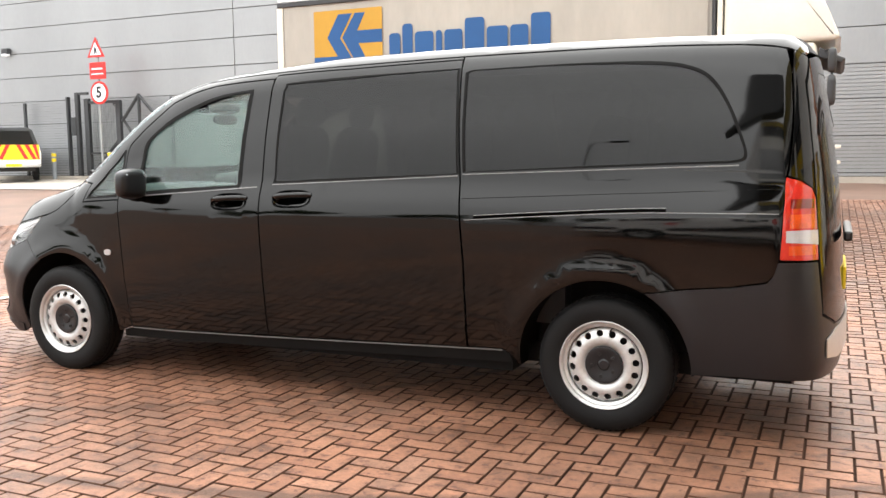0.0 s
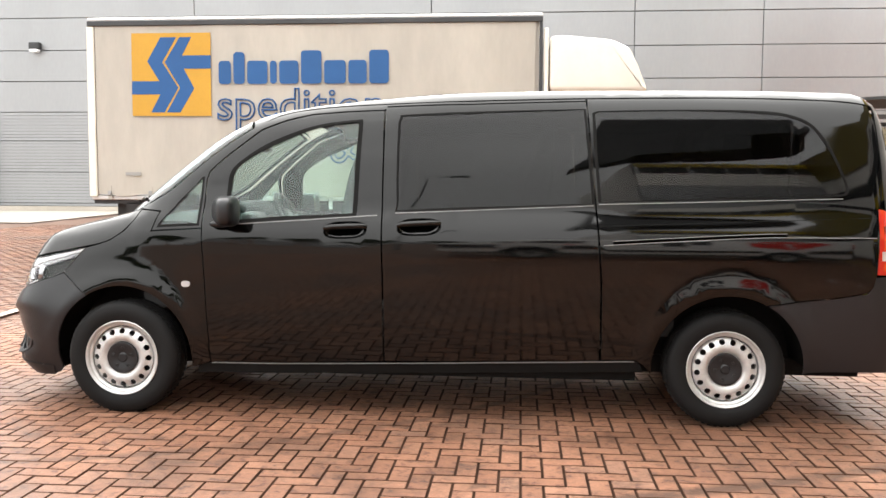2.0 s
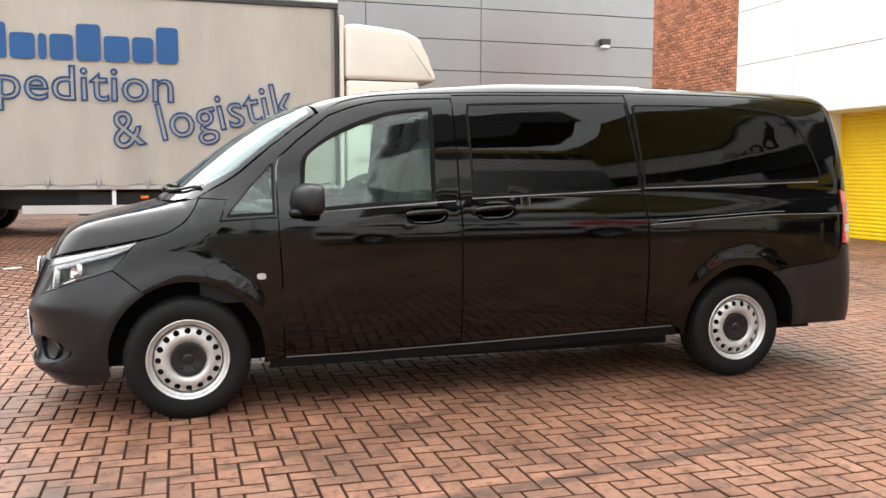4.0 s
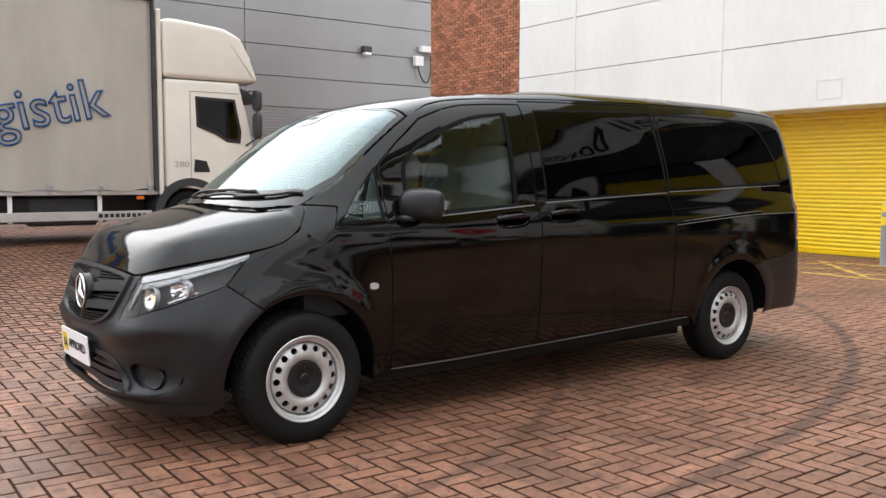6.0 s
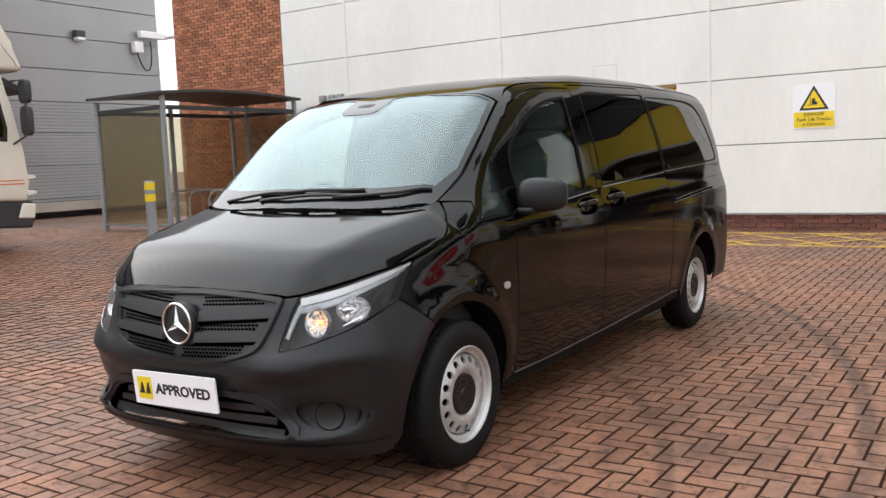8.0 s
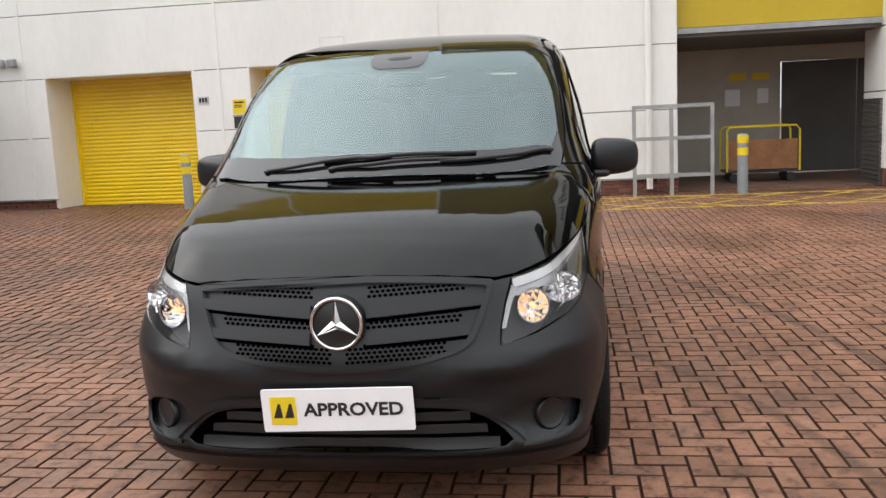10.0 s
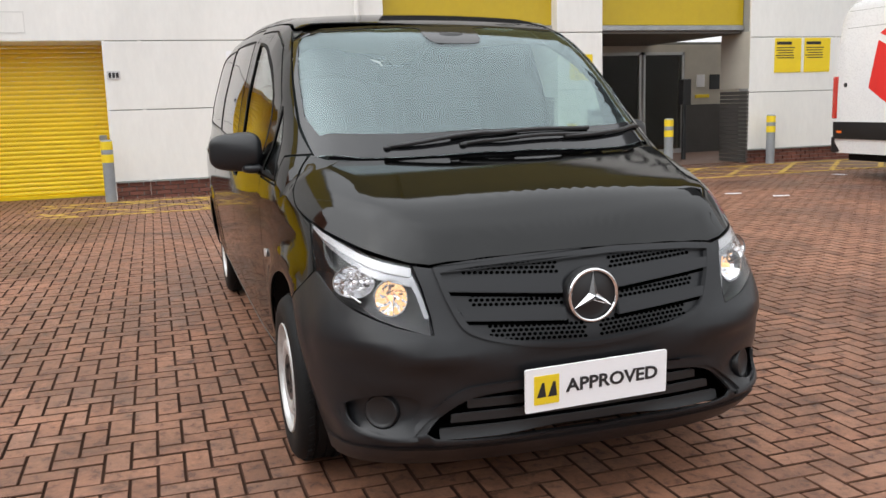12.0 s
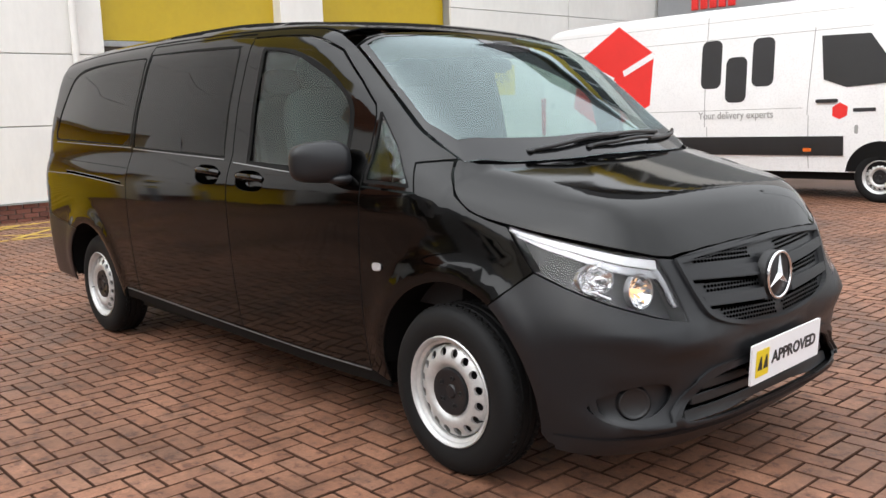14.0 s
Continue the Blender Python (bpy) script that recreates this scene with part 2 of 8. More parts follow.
M["tyre"] = surf("tyre_rubber", (0.0045, 0.0045, 0.0048), 0.7, var=0.25, fine=90, relief=0.1, spec=0.25)
M["silver"] = surf("silver_steel_wheel", (0.56, 0.56, 0.555), 0.42, 0.55, var=0.12, big=9, fine=60)
M["chrome"] = surf("chrome", (0.85, 0.85, 0.86), 0.10, 1.0, var=0.02)
M["alu"] = surf("aluminium_rail", (0.62, 0.62, 0.61), 0.4, 0.7, var=0.1)
M["timber"] = surf("plywood", (0.30, 0.13, 0.05), 0.6, var=0.2, big=5, fine=40)
M["white_sheet"] = surf("white_sign_sheet", (0.85, 0.85, 0.87), 0.35, var=0.02)
M["door_glass"] = glazing("dark_door_glass", (0.45, 0.45, 0.42), 0.04)
M["shelter_sheet"] = glazing("dirty_shelter_sheet", (0.78, 0.74, 0.62), 0.08, 0.35)


# ---- builders ----
def part(name, bm, material, parent=None, label="", smooth=None):
    """Links a bmesh as one mesh object, under a thing where one is given."""
    me = bpy.data.meshes.new(name)
    bmesh.ops.recalc_face_normals(bm, faces=bm.faces)
    if smooth is not None:
        for f in bm.faces:
            f.smooth = True
    bm.to_mesh(me)
    bm.free()
    if smooth is not None:
        me.set_sharp_from_angle(angle=radians(smooth))
    me.materials.append(material)
    ob = new(name, me)
    if parent is not None:
        ob.parent = parent
    if label:
        ob["label"] = label
    return ob


def thing(name, label, category, m=None, group="", kind=""):
    """An empty at a thing's base, to parent its parts."""
    e = new(name)
    e.empty_display_size = 0.2
    if m is not None:
        e.matrix_basis = m
    return tagged(e, label, category, group, kind)


def box(bm, x0, y0, z0, x1, y1, z1, bev=0.0, seg=1):
    vs = [bm.verts.new((x, y, z)) for x in (x0, x1) for y in (y0, y1) for z in (z0, z1)]
    fs = [bm.faces.new([vs[i] for i in q]) for q in ((0, 1, 3, 2), (4, 6, 7, 5), (0, 4, 5, 1), (2, 3, 7, 6), (0, 2, 6, 4), (1, 5, 7, 3))]
    if bev > 0:
        es = list({e for f in fs for e in f.edges})
        bmesh.ops.bevel(bm, geom=es, offset=bev, segments=seg, affect="EDGES", profile=0.5)
    return bm


def boxes(*bs, bev=0.0, seg=1):
    bm = bmesh.new()
    for b in bs:
        box(bm, *b, bev=bev, seg=seg)
    return bm


def tube(bm, a, b, r, n=12, r2=None, caps=True):
    """A round bar from a to b."""
    a, b = Vector(a), Vector(b)
    q = (b - a).to_track_quat("Z", "Y")
    r2 = r if r2 is None else r2
    rings = []
    for c, rr in ((a, r), (b, r2)):
        rings.append([bm.verts.new(c + q @ Vector((rr * math.cos(2 * math.pi * i / n), rr * math.sin(2 * math.pi * i / n), 0))) for i in range(n)])
    for i in range(n):
        bm.faces.new((rings[0][i], rings[0][(i + 1) % n], rings[1][(i + 1) % n], rings[1][i]))
    if caps:
        bm.faces.new(rings[0][::-1])
        bm.faces.new(rings[1])
    return bm


def pipe(bm, pts, r, n=10):
    """A bent round bar along points."""
    pts = [Vector(p) for p in pts]
    rings, up = [], Vector((0.3, 0.2, 1)).normalized()
    for i, p in enumerate(pts):
        d = (pts[min(i + 1, len(pts) - 1)] - pts[max(i - 1, 0)]).normalized()
        s = d.cross(up).normalized() if abs(d.dot(up)) < 0.98 else d.cross(Vector((1, 0, 0))).normalized()
        t = s.cross(d)
        rings.append([bm.verts.new(p + r * (math.cos(2 * math.pi * k / n) * s + math.sin(2 * math.pi * k / n) * t)) for k in range(n)])
    for a, b in zip(rings, rings[1:]):
        for k in range(n):
            bm.faces.new((a[k], a[(k + 1) % n], b[(k + 1) % n], b[k]))
    bm.faces.new(rings[0][::-1])
    bm.faces.new(rings[-1])
    return bm


def lathe(bm, prof, centre=(0, 0, 0), axis="z", n=48, close=False):
    """Turns a profile of (radius, height) about an axis."""
    c = Vector(centre)
    rings = []
    for r, h in prof:
        ring = []
        for i in range(n):
            a = 2 * math.pi * i / n
            u, v = r * math.cos(a), r * math.sin(a)
            ring.append(bm.verts.new(c + (Vector((u, v, h)) if axis == "z" else Vector((u, h, v)) if axis == "y" else Vector((h, u, v)))))
        rings.append(ring)
    pairs = list(zip(rings, rings[1:])) + ([(rings[-1], rings[0])] if close else [])
    for a, b in pairs:
        for i in range(n):
            bm.faces.new((a[i], a[(i + 1) % n], b[(i + 1) % n], b[i]))
    return bm


def prism(bm, pts, depth, m=None):
    """A flat outline in its xy plane, given a depth along z, set by the pose m."""
    m = m or Matrix()
    lo = [bm.verts.new(m @ Vector((x, y, 0))) for x, y in pts]
    hi = [bm.verts.new(m @ Vector((x, y, depth))) for x, y in pts]
    k = len(pts)
    bm.faces.new(lo[::-1])
    bm.faces.new(hi)
    for i in range(k):
        bm.faces.new((lo[i], lo[(i + 1) % k], hi[(i + 1) % k], hi[i]))
    return bm


def rounded(w, h, r, n=5, x=0.0, y=0.0):
    """A rounded rectangle about (x, y)."""
    out = []
    for cx, cy, a0 in ((w / 2 - r, h / 2 - r, 0), (-w / 2 + r, h / 2 - r, 90), (-w / 2 + r, -h / 2 + r, 180), (w / 2 - r, -h / 2 + r, 270)):
        for i in range(n + 1):
            a = radians(a0 + 90 * i / n)
            out.append((x + cx + r * math.cos(a), y + cy + r * math.sin(a)))
    return out


def lettering(name, words, size, m, material, parent=None, depth=0.004, outline=0.0, width=None, align="CENTER", bold=0.0):
    """Words in the built-in font as a mesh; with outline, the letters' contours alone; width: the whole length that it is fitted to."""
    c = bpy.data.curves.new(name, "FONT")
    c.body, c.size, c.align_x, c.align_y, c.resolution_u = words, size, align, "CENTER", 3
    if outline:
        c.fill_mode, c.bevel_depth, c.bevel_resolution = "NONE", outline, 0
    else:
        c.extrude, c.offset = depth, bold
    tmp = bpy.data.objects.new(name, c)
    scene.collection.objects.link(tmp)
    bpy.context.view_layer.update()
    me = bpy.data.meshes.new_from_object(tmp.evaluated_get(bpy.context.evaluated_depsgraph_get()))
    bpy.data.objects.remove(tmp)
    xs = [v.co.x for v in me.vertices]
    k = width / (max(xs) - min(xs)) if width else 1.0
    me.transform(m @ Matrix.Diagonal((k, 1, 1, 1)))
    me.materials.clear()
    me.materials.append(material)
    ob = new(name, me)
    if parent is not None:
        ob.parent = parent
    return ob


FACE_WEST = pose(0, 0, 0, 90, 0, -90)   # a sheet that looks towards -x
FACE_SOUTH = pose(0, 0, 0, 90, 0, 0)    # towards -y
FACE_NORTH = pose(0, 0, 0, 90, 0, 180)  # towards +y


def ground_height(x, y):
    """The yard lies flat round the van and rises gently towards the lorry and the grey hall."""
    s = np.clip((np.asarray(y, float) - 1.5) / 9.0, 0, 1)
    rise = 0.30 * s * s * (3 - 2 * s) + 0.015 * np.clip(np.asarray(y, float) - 9.5, 0, 14)
    k = np.clip((np.asarray(x, float) - 5.0) / 6.0, 0, 1)
    return rise * (1 - 0.65 * k * k * (3 - 2 * k))


# ---- setting: ground ----
def sheet(xs, ys, lift):
    """One sheet of ground that follows the yard's height."""
    bm = bmesh.new()
    zz = ground_height(*np.meshgrid(xs, ys, indexing="ij"))
    vs = [[bm.verts.new((x, y, zz[i, j] + lift)) for j, y in enumerate(ys)] for i, x in enumerate(xs)]
    for i in range(len(xs) - 1):
        for j in range(len(ys) - 1):
            bm.faces.new((vs[i][j], vs[i + 1][j], vs[i + 1][j + 1], vs[i][j + 1]))
    return bm


PAVED = (-9.0, 12.4, -11.0, 14.0)
far = [-1500, -400, -120, -60, -30, -20]
ground = tagged(part("ground", sheet(far + list(np.arange(-15, 26, 1.0)) + [40, 90, 400, 1500], far + list(np.arange(-15, 31, 1.0)) + [40, 90, 400, 1500], -0.014), M["joint_sand"], smooth=60),
                "damp red block paving of a yard", "ground", kind="structure")
ground.data.materials[0] = M["far_paving"]
part("paving_bed", sheet(list(np.linspace(PAVED[0], PAVED[1], 44)), list(np.linspace(PAVED[2], PAVED[3], 51)), -0.0095), M["joint_sand"], ground)
apron = sheet(list(np.linspace(-60, -9.5, 24)), list(np.linspace(14.5, 20.6, 8)), 0.012)
tagged(part("road", apron, M["concrete"]), "pale dusty concrete apron before the grey hall", "road", kind="structure")
tagged(part("kerb", boxes((-60, 20.62, 0.35, 17.0, 20.8, 0.62), (-60, 20.82, 0.35, 17.0, 21.45, 0.60)), M["concrete"]), "worn concrete kerb along the grey hall", "kerb", kind="structure")

# ---- setting: the white storage building with its yellow shutters ----
FX = 11.7                     # the face of the white wall
ROW = [0.28, 1.42, 2.50, 3.65, 4.80, 5.95, 7.10, 8.25, 9.40, 10.55]
wall_east = thing("wall_east", "white clad wall of a storage building with brick plinth", "wall", kind="structure")
SEGS_LOW = [(-2.6, 1.42), (1.42, 1.98), (4.82, 5.40), (5.40, 5.91), (8.75, 9.18), (9.18, 11.02)]
SEGS_HIGH = [(-2.6, 1.42), (1.42, 5.40), (5.40, 9.18), (9.18, 11.02)]
SEGS_SOUTH = [(-14.0, -10.1), (-18.0, -14.0)]


def wall_panel(y0, y1, z0, z1, x=FX):
    bm = boxes((x, y0 + 0.008, z0 + 0.007, x + 0.06, y1 - 0.008, z1 - 0.007), bev=0.006)
    return part("panel", bm, M["white_panel"] if z0 < (7 if y0 < 1.0 else 8) else M["yellow_fascia"], wall_east)


for k, (z0, z1) in enumerate(zip(ROW, ROW[1:])):
    for y0, y1 in (SEGS_LOW if k < 2 else SEGS_HIGH) + SEGS_SOUTH:
        if k < 7 or y0 > 1.0:
            wall_panel(y0, y1, z0, z1)
back = []
for y0, y1, z0, z1 in [(-2.6, 1.42, 0, 8.25), (1.42, 1.98, 0, 10.5), (4.82, 5.91, 0, 10.5), (8.75, 11.02, 0, 10.5), (1.98, 4.82, 2.5, 10.5), (5.91, 8.75, 2.5, 10.5), (-18.0, -10.1, 0, 8.25)]:
    back.append((FX + 0.05, y0 + 0.02, z0, FX + 0.35, y1 - 0.02, z1 + (0.02 if z0 else 0)) if z0 == 0 else (FX + 0.05, y0, z0 + 0.08, FX + 0.35, y1, z1))
part("backing", boxes(*back), M["joint_grey"], wall_east)
part("top_band", boxes((FX, -2.6, 8.41, FX + 0.4, 1.42, 12.3)), M["ochre"], wall_east, "yellow band along the top")
part("parapet", boxes((FX - 0.05, -18.05, 8.25, FX + 0.4, 1.42, 8.40), (FX - 0.05, 1.44, 10.56, FX + 0.4, 11.0, 10.70)), M["galv"], wall_east)
part("cover_strip", boxes(*[(FX - 0.012, y - 0.03, 0.28, FX + 0.01, y + 0.03, 10.5) for y in (1.42, 9.18)], (FX - 0.012, 5.37, 0.28, FX + 0.01, 5.43, 10.5)), M["white_panel"], wall_east)
jambs = []
for y0, y1 in ((1.98, 4.82), (5.91, 8.75)):
    jambs += [(FX + 0.01, y0 - 0.04, 0.0, FX + 1.0, y0, 2.5), (FX + 0.01, y1, 0.0, FX + 1.0, y1 + 0.04, 2.5), (FX + 0.01, y0 - 0.04, 2.5, FX + 1.0, y1 + 0.04, 2.56)]
part("reveal", boxes(*jambs), M["white_panel"], wall_east)
pl = bmesh.new()
rnd = random.Random(4)
for y0, y1 in SEGS_LOW + SEGS_SOUTH:
    for c in range(4):
        y = y0 - (0.11 if c % 2 else 0)
        while y < y1:
            a, b = max(y, y0), min(y + 0.215, y1)
            if b - a > 0.03:
                d = rnd.uniform(-0.002, 0.003)
                box(pl, FX + 0.01 + d, a + 0.005, 0.073 * c - 0.02, FX + 0.08, b - 0.005, 0.073 * c + 0.043)
            y += 0.225
tagged(part("plinth_bricks", pl, M["plinth_brick"], wall_east), kind="stuff")
part("drip_strip", boxes(*[(FX - 0.03, y0, 0.262, FX + 0.06, y1, 0.282) for y0, y1 in SEGS_LOW + SEGS_SOUTH]), M["galv"], wall_east)
# unseen wall, added to block the sky that the hall's cladding would reflect
part("north_wall", boxes((16.0, 14.2, 0.0, 44.0, 14.5, 10.5)), M["white_panel"], wall_east)
part("downpipe", pipe(bmesh.new(), [(FX - 0.07, -2.12, 0.1), (FX - 0.07, -2.12, 8.2)], 0.055, 12), M["white_panel"], wall_east, "white plastic downpipe")
faded = [(FX - 0.004, 3.05, 2.62, FX, 3.5, 2.64), (FX - 0.004, 3.05, 2.93, FX, 3.5, 2.945), (FX - 0.004, 3.05, 2.62, FX, 3.065, 2.945), (FX - 0.004, 3.485, 2.62, FX, 3.5, 2.945)]
part("faded_patch", boxes(*faded), surf("faded_mark", (0.71, 0.70, 0.67), 0.6), wall_east)


def shutter(y0, y1):
    """A roller shutter of curved slats in its side rails."""
    s = thing("roller_shutter", "bright yellow closed steel roller shutter", "shutter", group="yellow shutters")
    prof = [(0.0, 0.0), (-0.012, 0.012), (-0.016, 0.03), (-0.012, 0.048), (-0.002, 0.060), (0.006, 0.066), (0.006, 0.074)]
    bm = bmesh.new()
    for (a, b), (c, d) in zip(prof, prof[1:]):
        bm.faces.new([bm.verts.new(p) for p in ((a, y0, b), (a, y1, b), (c, y1, d), (c, y0, d))])
    bmesh.ops.remove_doubles(bm, verts=bm.verts, dist=1e-5)
    first = part("slat", bm, M["yellow_shutter"], s)
    first.location = (FX + 0.9, 0, 0.06)
    for i in range(1, 33):
        o = first.copy()
        scene.collection.objects.link(o)
        o.location = (FX + 0.9, 0, 0.06 + 0.075 * i)
    part("bottom_bar", boxes((FX + 0.86, y0, 0.0, FX + 0.92, y1, 0.06), bev=0.006), M["yellow_shutter"], s)
    part("guide_rail", boxes((FX + 0.85, y0 - 0.0, 0, FX + 0.94, y0 + 0.05, 2.5)), M["yellow_shutter"], s)
    part("guide_rail", boxes((FX + 0.85, y1 - 0.05, 0, FX + 0.94, y1, 2.5)), M["yellow_shutter"], s)
    part("lock_box", boxes((FX + 0.84, y0 + 0.08, 0.92, FX + 0.87, y0 + 0.2, 1.02), bev=0.005), M["galv"], s, "grey steel lock box")
    return s


shutter(1.98, 4.82)
shutter(5.91, 8.75)

# Brick bay at the corner, each brick laid; the nearer rows as bricks of their own.
brick_bay = thing("wall_brick_bay", "orange-red brick bay in stretcher bond", "wall", kind="structure")
part("core", boxes((FX + 0.09, 11.03, 0.0, 16.0, 14.55, 7.9)), M["mortar"], brick_bay)
bb, singles = bmesh.new(), []
rnd = random.Random(7)
for c in range(106):
    z = 0.0 + 0.075 * c
    y = 11.02 - (0.1125 if c % 2 else 0)
    while y < 14.6:
        a, b = max(y, 11.02), min(y + 0.215, 14.6)
        b = 14.6 if 14.6 - b < 0.05 else b
        if b - a > 0.03:
            d = rnd.uniform(-0.003, 0.003)
            if 3.0 < z < 6.2 and b - a > 0.2 and len(singles) < 290:
                singles.append((a, b, z, d))
            else:
                box(bb, FX + d, a + 0.005, z + 0.005, FX + 0.10, b - 0.005, z + 0.07)
        y += 0.225
    for k in range(19):
        x0 = FX + 0.1 + 0.225 * k
        box(bb, x0, 14.50, z + 0.005, x0 + 0.215, 14.6, z + 0.07)
tagged(part("laid_bricks", bb, M["brick_stuff"], brick_bay), kind="stuff")

# Entrance under the yellow fascia.
entrance = thing("wall_entrance", "recessed entrance bay with white piers and yellow fascia", "wall", kind="structure")
part("pier", boxes((FX, -6.81, 0.30, FX + 1.1, -5.88, 1.55), (FX, -6.81, 1.565, FX + 1.1, -5.88, 2.60), (FX, -6.81, 2.615, FX + 1.1, -5.88, 8.3), bev=0.006), M["white_panel"], entrance)
part("pier_foot", boxes((FX + 0.03, -6.79, 0.0, FX + 1.08, -5.90, 0.30)), M["plinth_brick"], entrance)
part("fascia", boxes((FX + 0.25, -5.88, 2.76, FX + 0.5, -2.6, 3.9), (FX + 0.25, -10.1, 2.76, FX + 0.5, -6.81, 3.9)), M["yellow_fascia"], entrance, "yellow fascia panel")
part("fascia_trim", boxes((FX + 0.22, -5.88, 2.66, FX + 0.5, -2.6, 2.75), (FX + 0.22, -10.1, 2.66, FX + 0.5, -6.81, 2.75)), M["galv"], entrance)
part("upper_wall", boxes((FX - 0.02, -18.0, 6.5, FX + 0.5, -2.6, 8.25)), M["white_panel"], entrance)
part("upper_window_band", boxes((FX - 0.04, -18.0, 4.8, FX + 0.5, -2.6, 6.5), (FX + 0.2, -10.1, 3.9, FX + 0.5, -2.6, 4.8)), M["black"], entrance, "dark glazed band")
part("top_fascia", boxes((FX - 0.15, -18.0, 8.42, FX + 0.45, -2.6, 12.4)), M["ochre"], entrance, "dull yellow fascia along the top")
part("soffit", boxes((FX + 0.3, -10.1, 2.60, 16.2, -2.6, 2.66)), M["soffit"], entrance)
part("return_wall", boxes((FX + 0.3, -2.62, 0.0, 15.6, -2.5, 2.62), (FX + 0.02, -10.25, 1.5, FX + 0.95, -10.1, 2.62)), M["beige"], entrance)
part("dado", boxes((15.44, -14.0, 0.0, 15.495, -11.12, 1.18)), M["dark_door"], entrance, "dark grey dado")
part("terminal_post", boxes((13.3, -9.72, 0.0, 13.38, -9.64, 1.2), (13.22, -9.78, 1.2, 13.42, -9.58, 1.75), bev=0.015), M["dark_metal"], entrance, "dark entry terminal on a post")
part("louvre", boxes(*[(FX + 0.02, -10.11, 0.08 * i + 0.02, FX + 0.9, -10.06, 0.08 * i + 0.085) for i in range(18)]), M["dark_door"], entrance, "dark grey ribbed cladding")
part("louvre", boxes(*[(FX + 0.15, -5.89, 0.08 * i + 0.02, FX + 1.05, -5.84, 0.08 * i + 0.085) for i in range(18)]), M["dark_door"], entrance, "dark grey ribbed cladding")
part("back_wall", boxes((15.5, -5.1, 0.0, 15.8, -2.6, 2.62), (15.5, -8.78, 0.0, 15.8, -7.12, 2.62), (15.5, -7.12, 2.30, 15.8, -5.1, 2.62), (15.5, -14, 0.0, 15.8, -11.1, 2.62), (15.5, -11.1, 2.45, 15.8, -8.78, 2.62)), M["beige"], entrance)
part("floor", boxes((FX + 0.3, -14, -0.05, 19.0, -2.6, 0.02)), M["far_paving"], entrance)
part("lobby", boxes((18.9, -14, 0, 19.0, -7, 2.7), (15.8, -14, 2.6, 19, -7, 2.7)), M["soffit"], entrance)
dd = thing("loading_door", "closed dark brown panelled loading door", "door", kind="structure")
part("leaf", boxes((15.42, -6.55, 0.05, 15.5, -5.12, 2.28)), M["dark_door"], dd)
part("leaf", boxes((15.42, -7.10, 0.05, 15.5, -6.57, 2.28)), M["dark_door"], dd)
gd = thing("sliding_door", "automatic sliding glass doors with pale frames", "door", kind="structure")
for y0, y1 in ((-9.9, -8.8), (-11.08, -9.95)):
    part("glass_pane", boxes((15.52, y0 + 0.06, 0.12, 15.54, y1 - 0.06, 2.4)), M["door_glass"], gd)
    part("door_frame", boxes((15.48, y0, 0.02, 15.56, y0 + 0.06, 2.45), (15.48, y1 - 0.06, 0.02, 15.56, y1, 2.45), (15.48, y0, 0.02, 15.56, y1, 0.12), (15.48, y0, 2.38, 15.56, y1, 2.45)), M["alu"], gd)
for y, z, w, h, m in ((-4.7, 2.02, 0.34, 0.14, "yellow"), (-4.25, 2.02, 0.34, 0.14, "yellow"), (-4.75, 1.62, 0.22, 0.3, "white_sheet"), (-4.15, 1.6, 0.3, 0.34, "white_sheet"), (-11.55, 1.75, 0.22, 0.30, "white_sheet"), (-11.95, 1.72, 0.28, 0.36, "dark_metal"), (-11.6, 1.38, 0.4, 0.08, "yellow")):
    part("notice", boxes((15.47, y - w / 2, z - h / 2, 15.5, y + w / 2, z + h / 2), bev=0.004), M[m], entrance)
lettering("sign_letters", "Sell boxes.", 1.5, Matrix.Translation((FX - 0.05, -8.7, 7.2)) @ FACE_WEST, M["black_paint"], wall_east, 0.02, width=6.4)

# The grey hall across the yard.
hall = thing("wall_hall", "grey horizontal metal cladding of a large hall", "wall", kind="structure")
HZ = [3.62, 4.60, 5.58, 6.60, 7.60, 8.60]
HX = [-62.0, -44.0, -30.0, -15.6, -8.0, -0.5, 5.66, 9.44, 16.9]
for z0, z1 in zip(HZ, HZ[1:]):
    for x0, x1 in zip(HX, HX[1:]):
        part("cladding_panel", boxes((x0 + 0.012, 21.5, z0 + 0.012, x1 - 0.012, 21.58, z1 - 0.012), bev=0.008), M["grey_panel"], hall)
part("backing", boxes((-62, 21.56, 0.0, 16.88, 21.9, 8.6)), M["grey_joint"], hall)
part("side_wall", boxes((16.6, 21.9, 0.0, 16.88, 60, 8.6)), M["grey_panel"], hall)
for i in range(30):
    z = 0.62 + i * 0.1
    part("rib", boxes((-62, 21.5, z, 16.9, 21.57, z + (0.088 if i % 10 else 0.070))), M["grey_panel"], hall)
part("foot_rail", boxes((-62, 21.46, 0.5, 16.9, 21.6, 0.60)), M["dark_metal"], hall)


# ---- things on the buildings ----
def wall_lamp(m):
    t = thing("wall_lamp", "grey floodlight with pale lens on the hall", "wall lamp", m, "hall floodlights")
    part("housing", boxes((-0.17, -0.22, -0.05, 0.17, 0.0, 0.16), bev=0.03, seg=2), M["dark_metal"], t)
    part("lens", boxes((-0.14, -0.25, -0.16, 0.14, -0.02, -0.052), bev=0.04, seg=2), M["white_sheet"], t, "pale lens")
    part("bracket", boxes((-0.05, -0.03, -0.02, 0.05, 0.0, 0.2)), M["galv"], t)
    return t


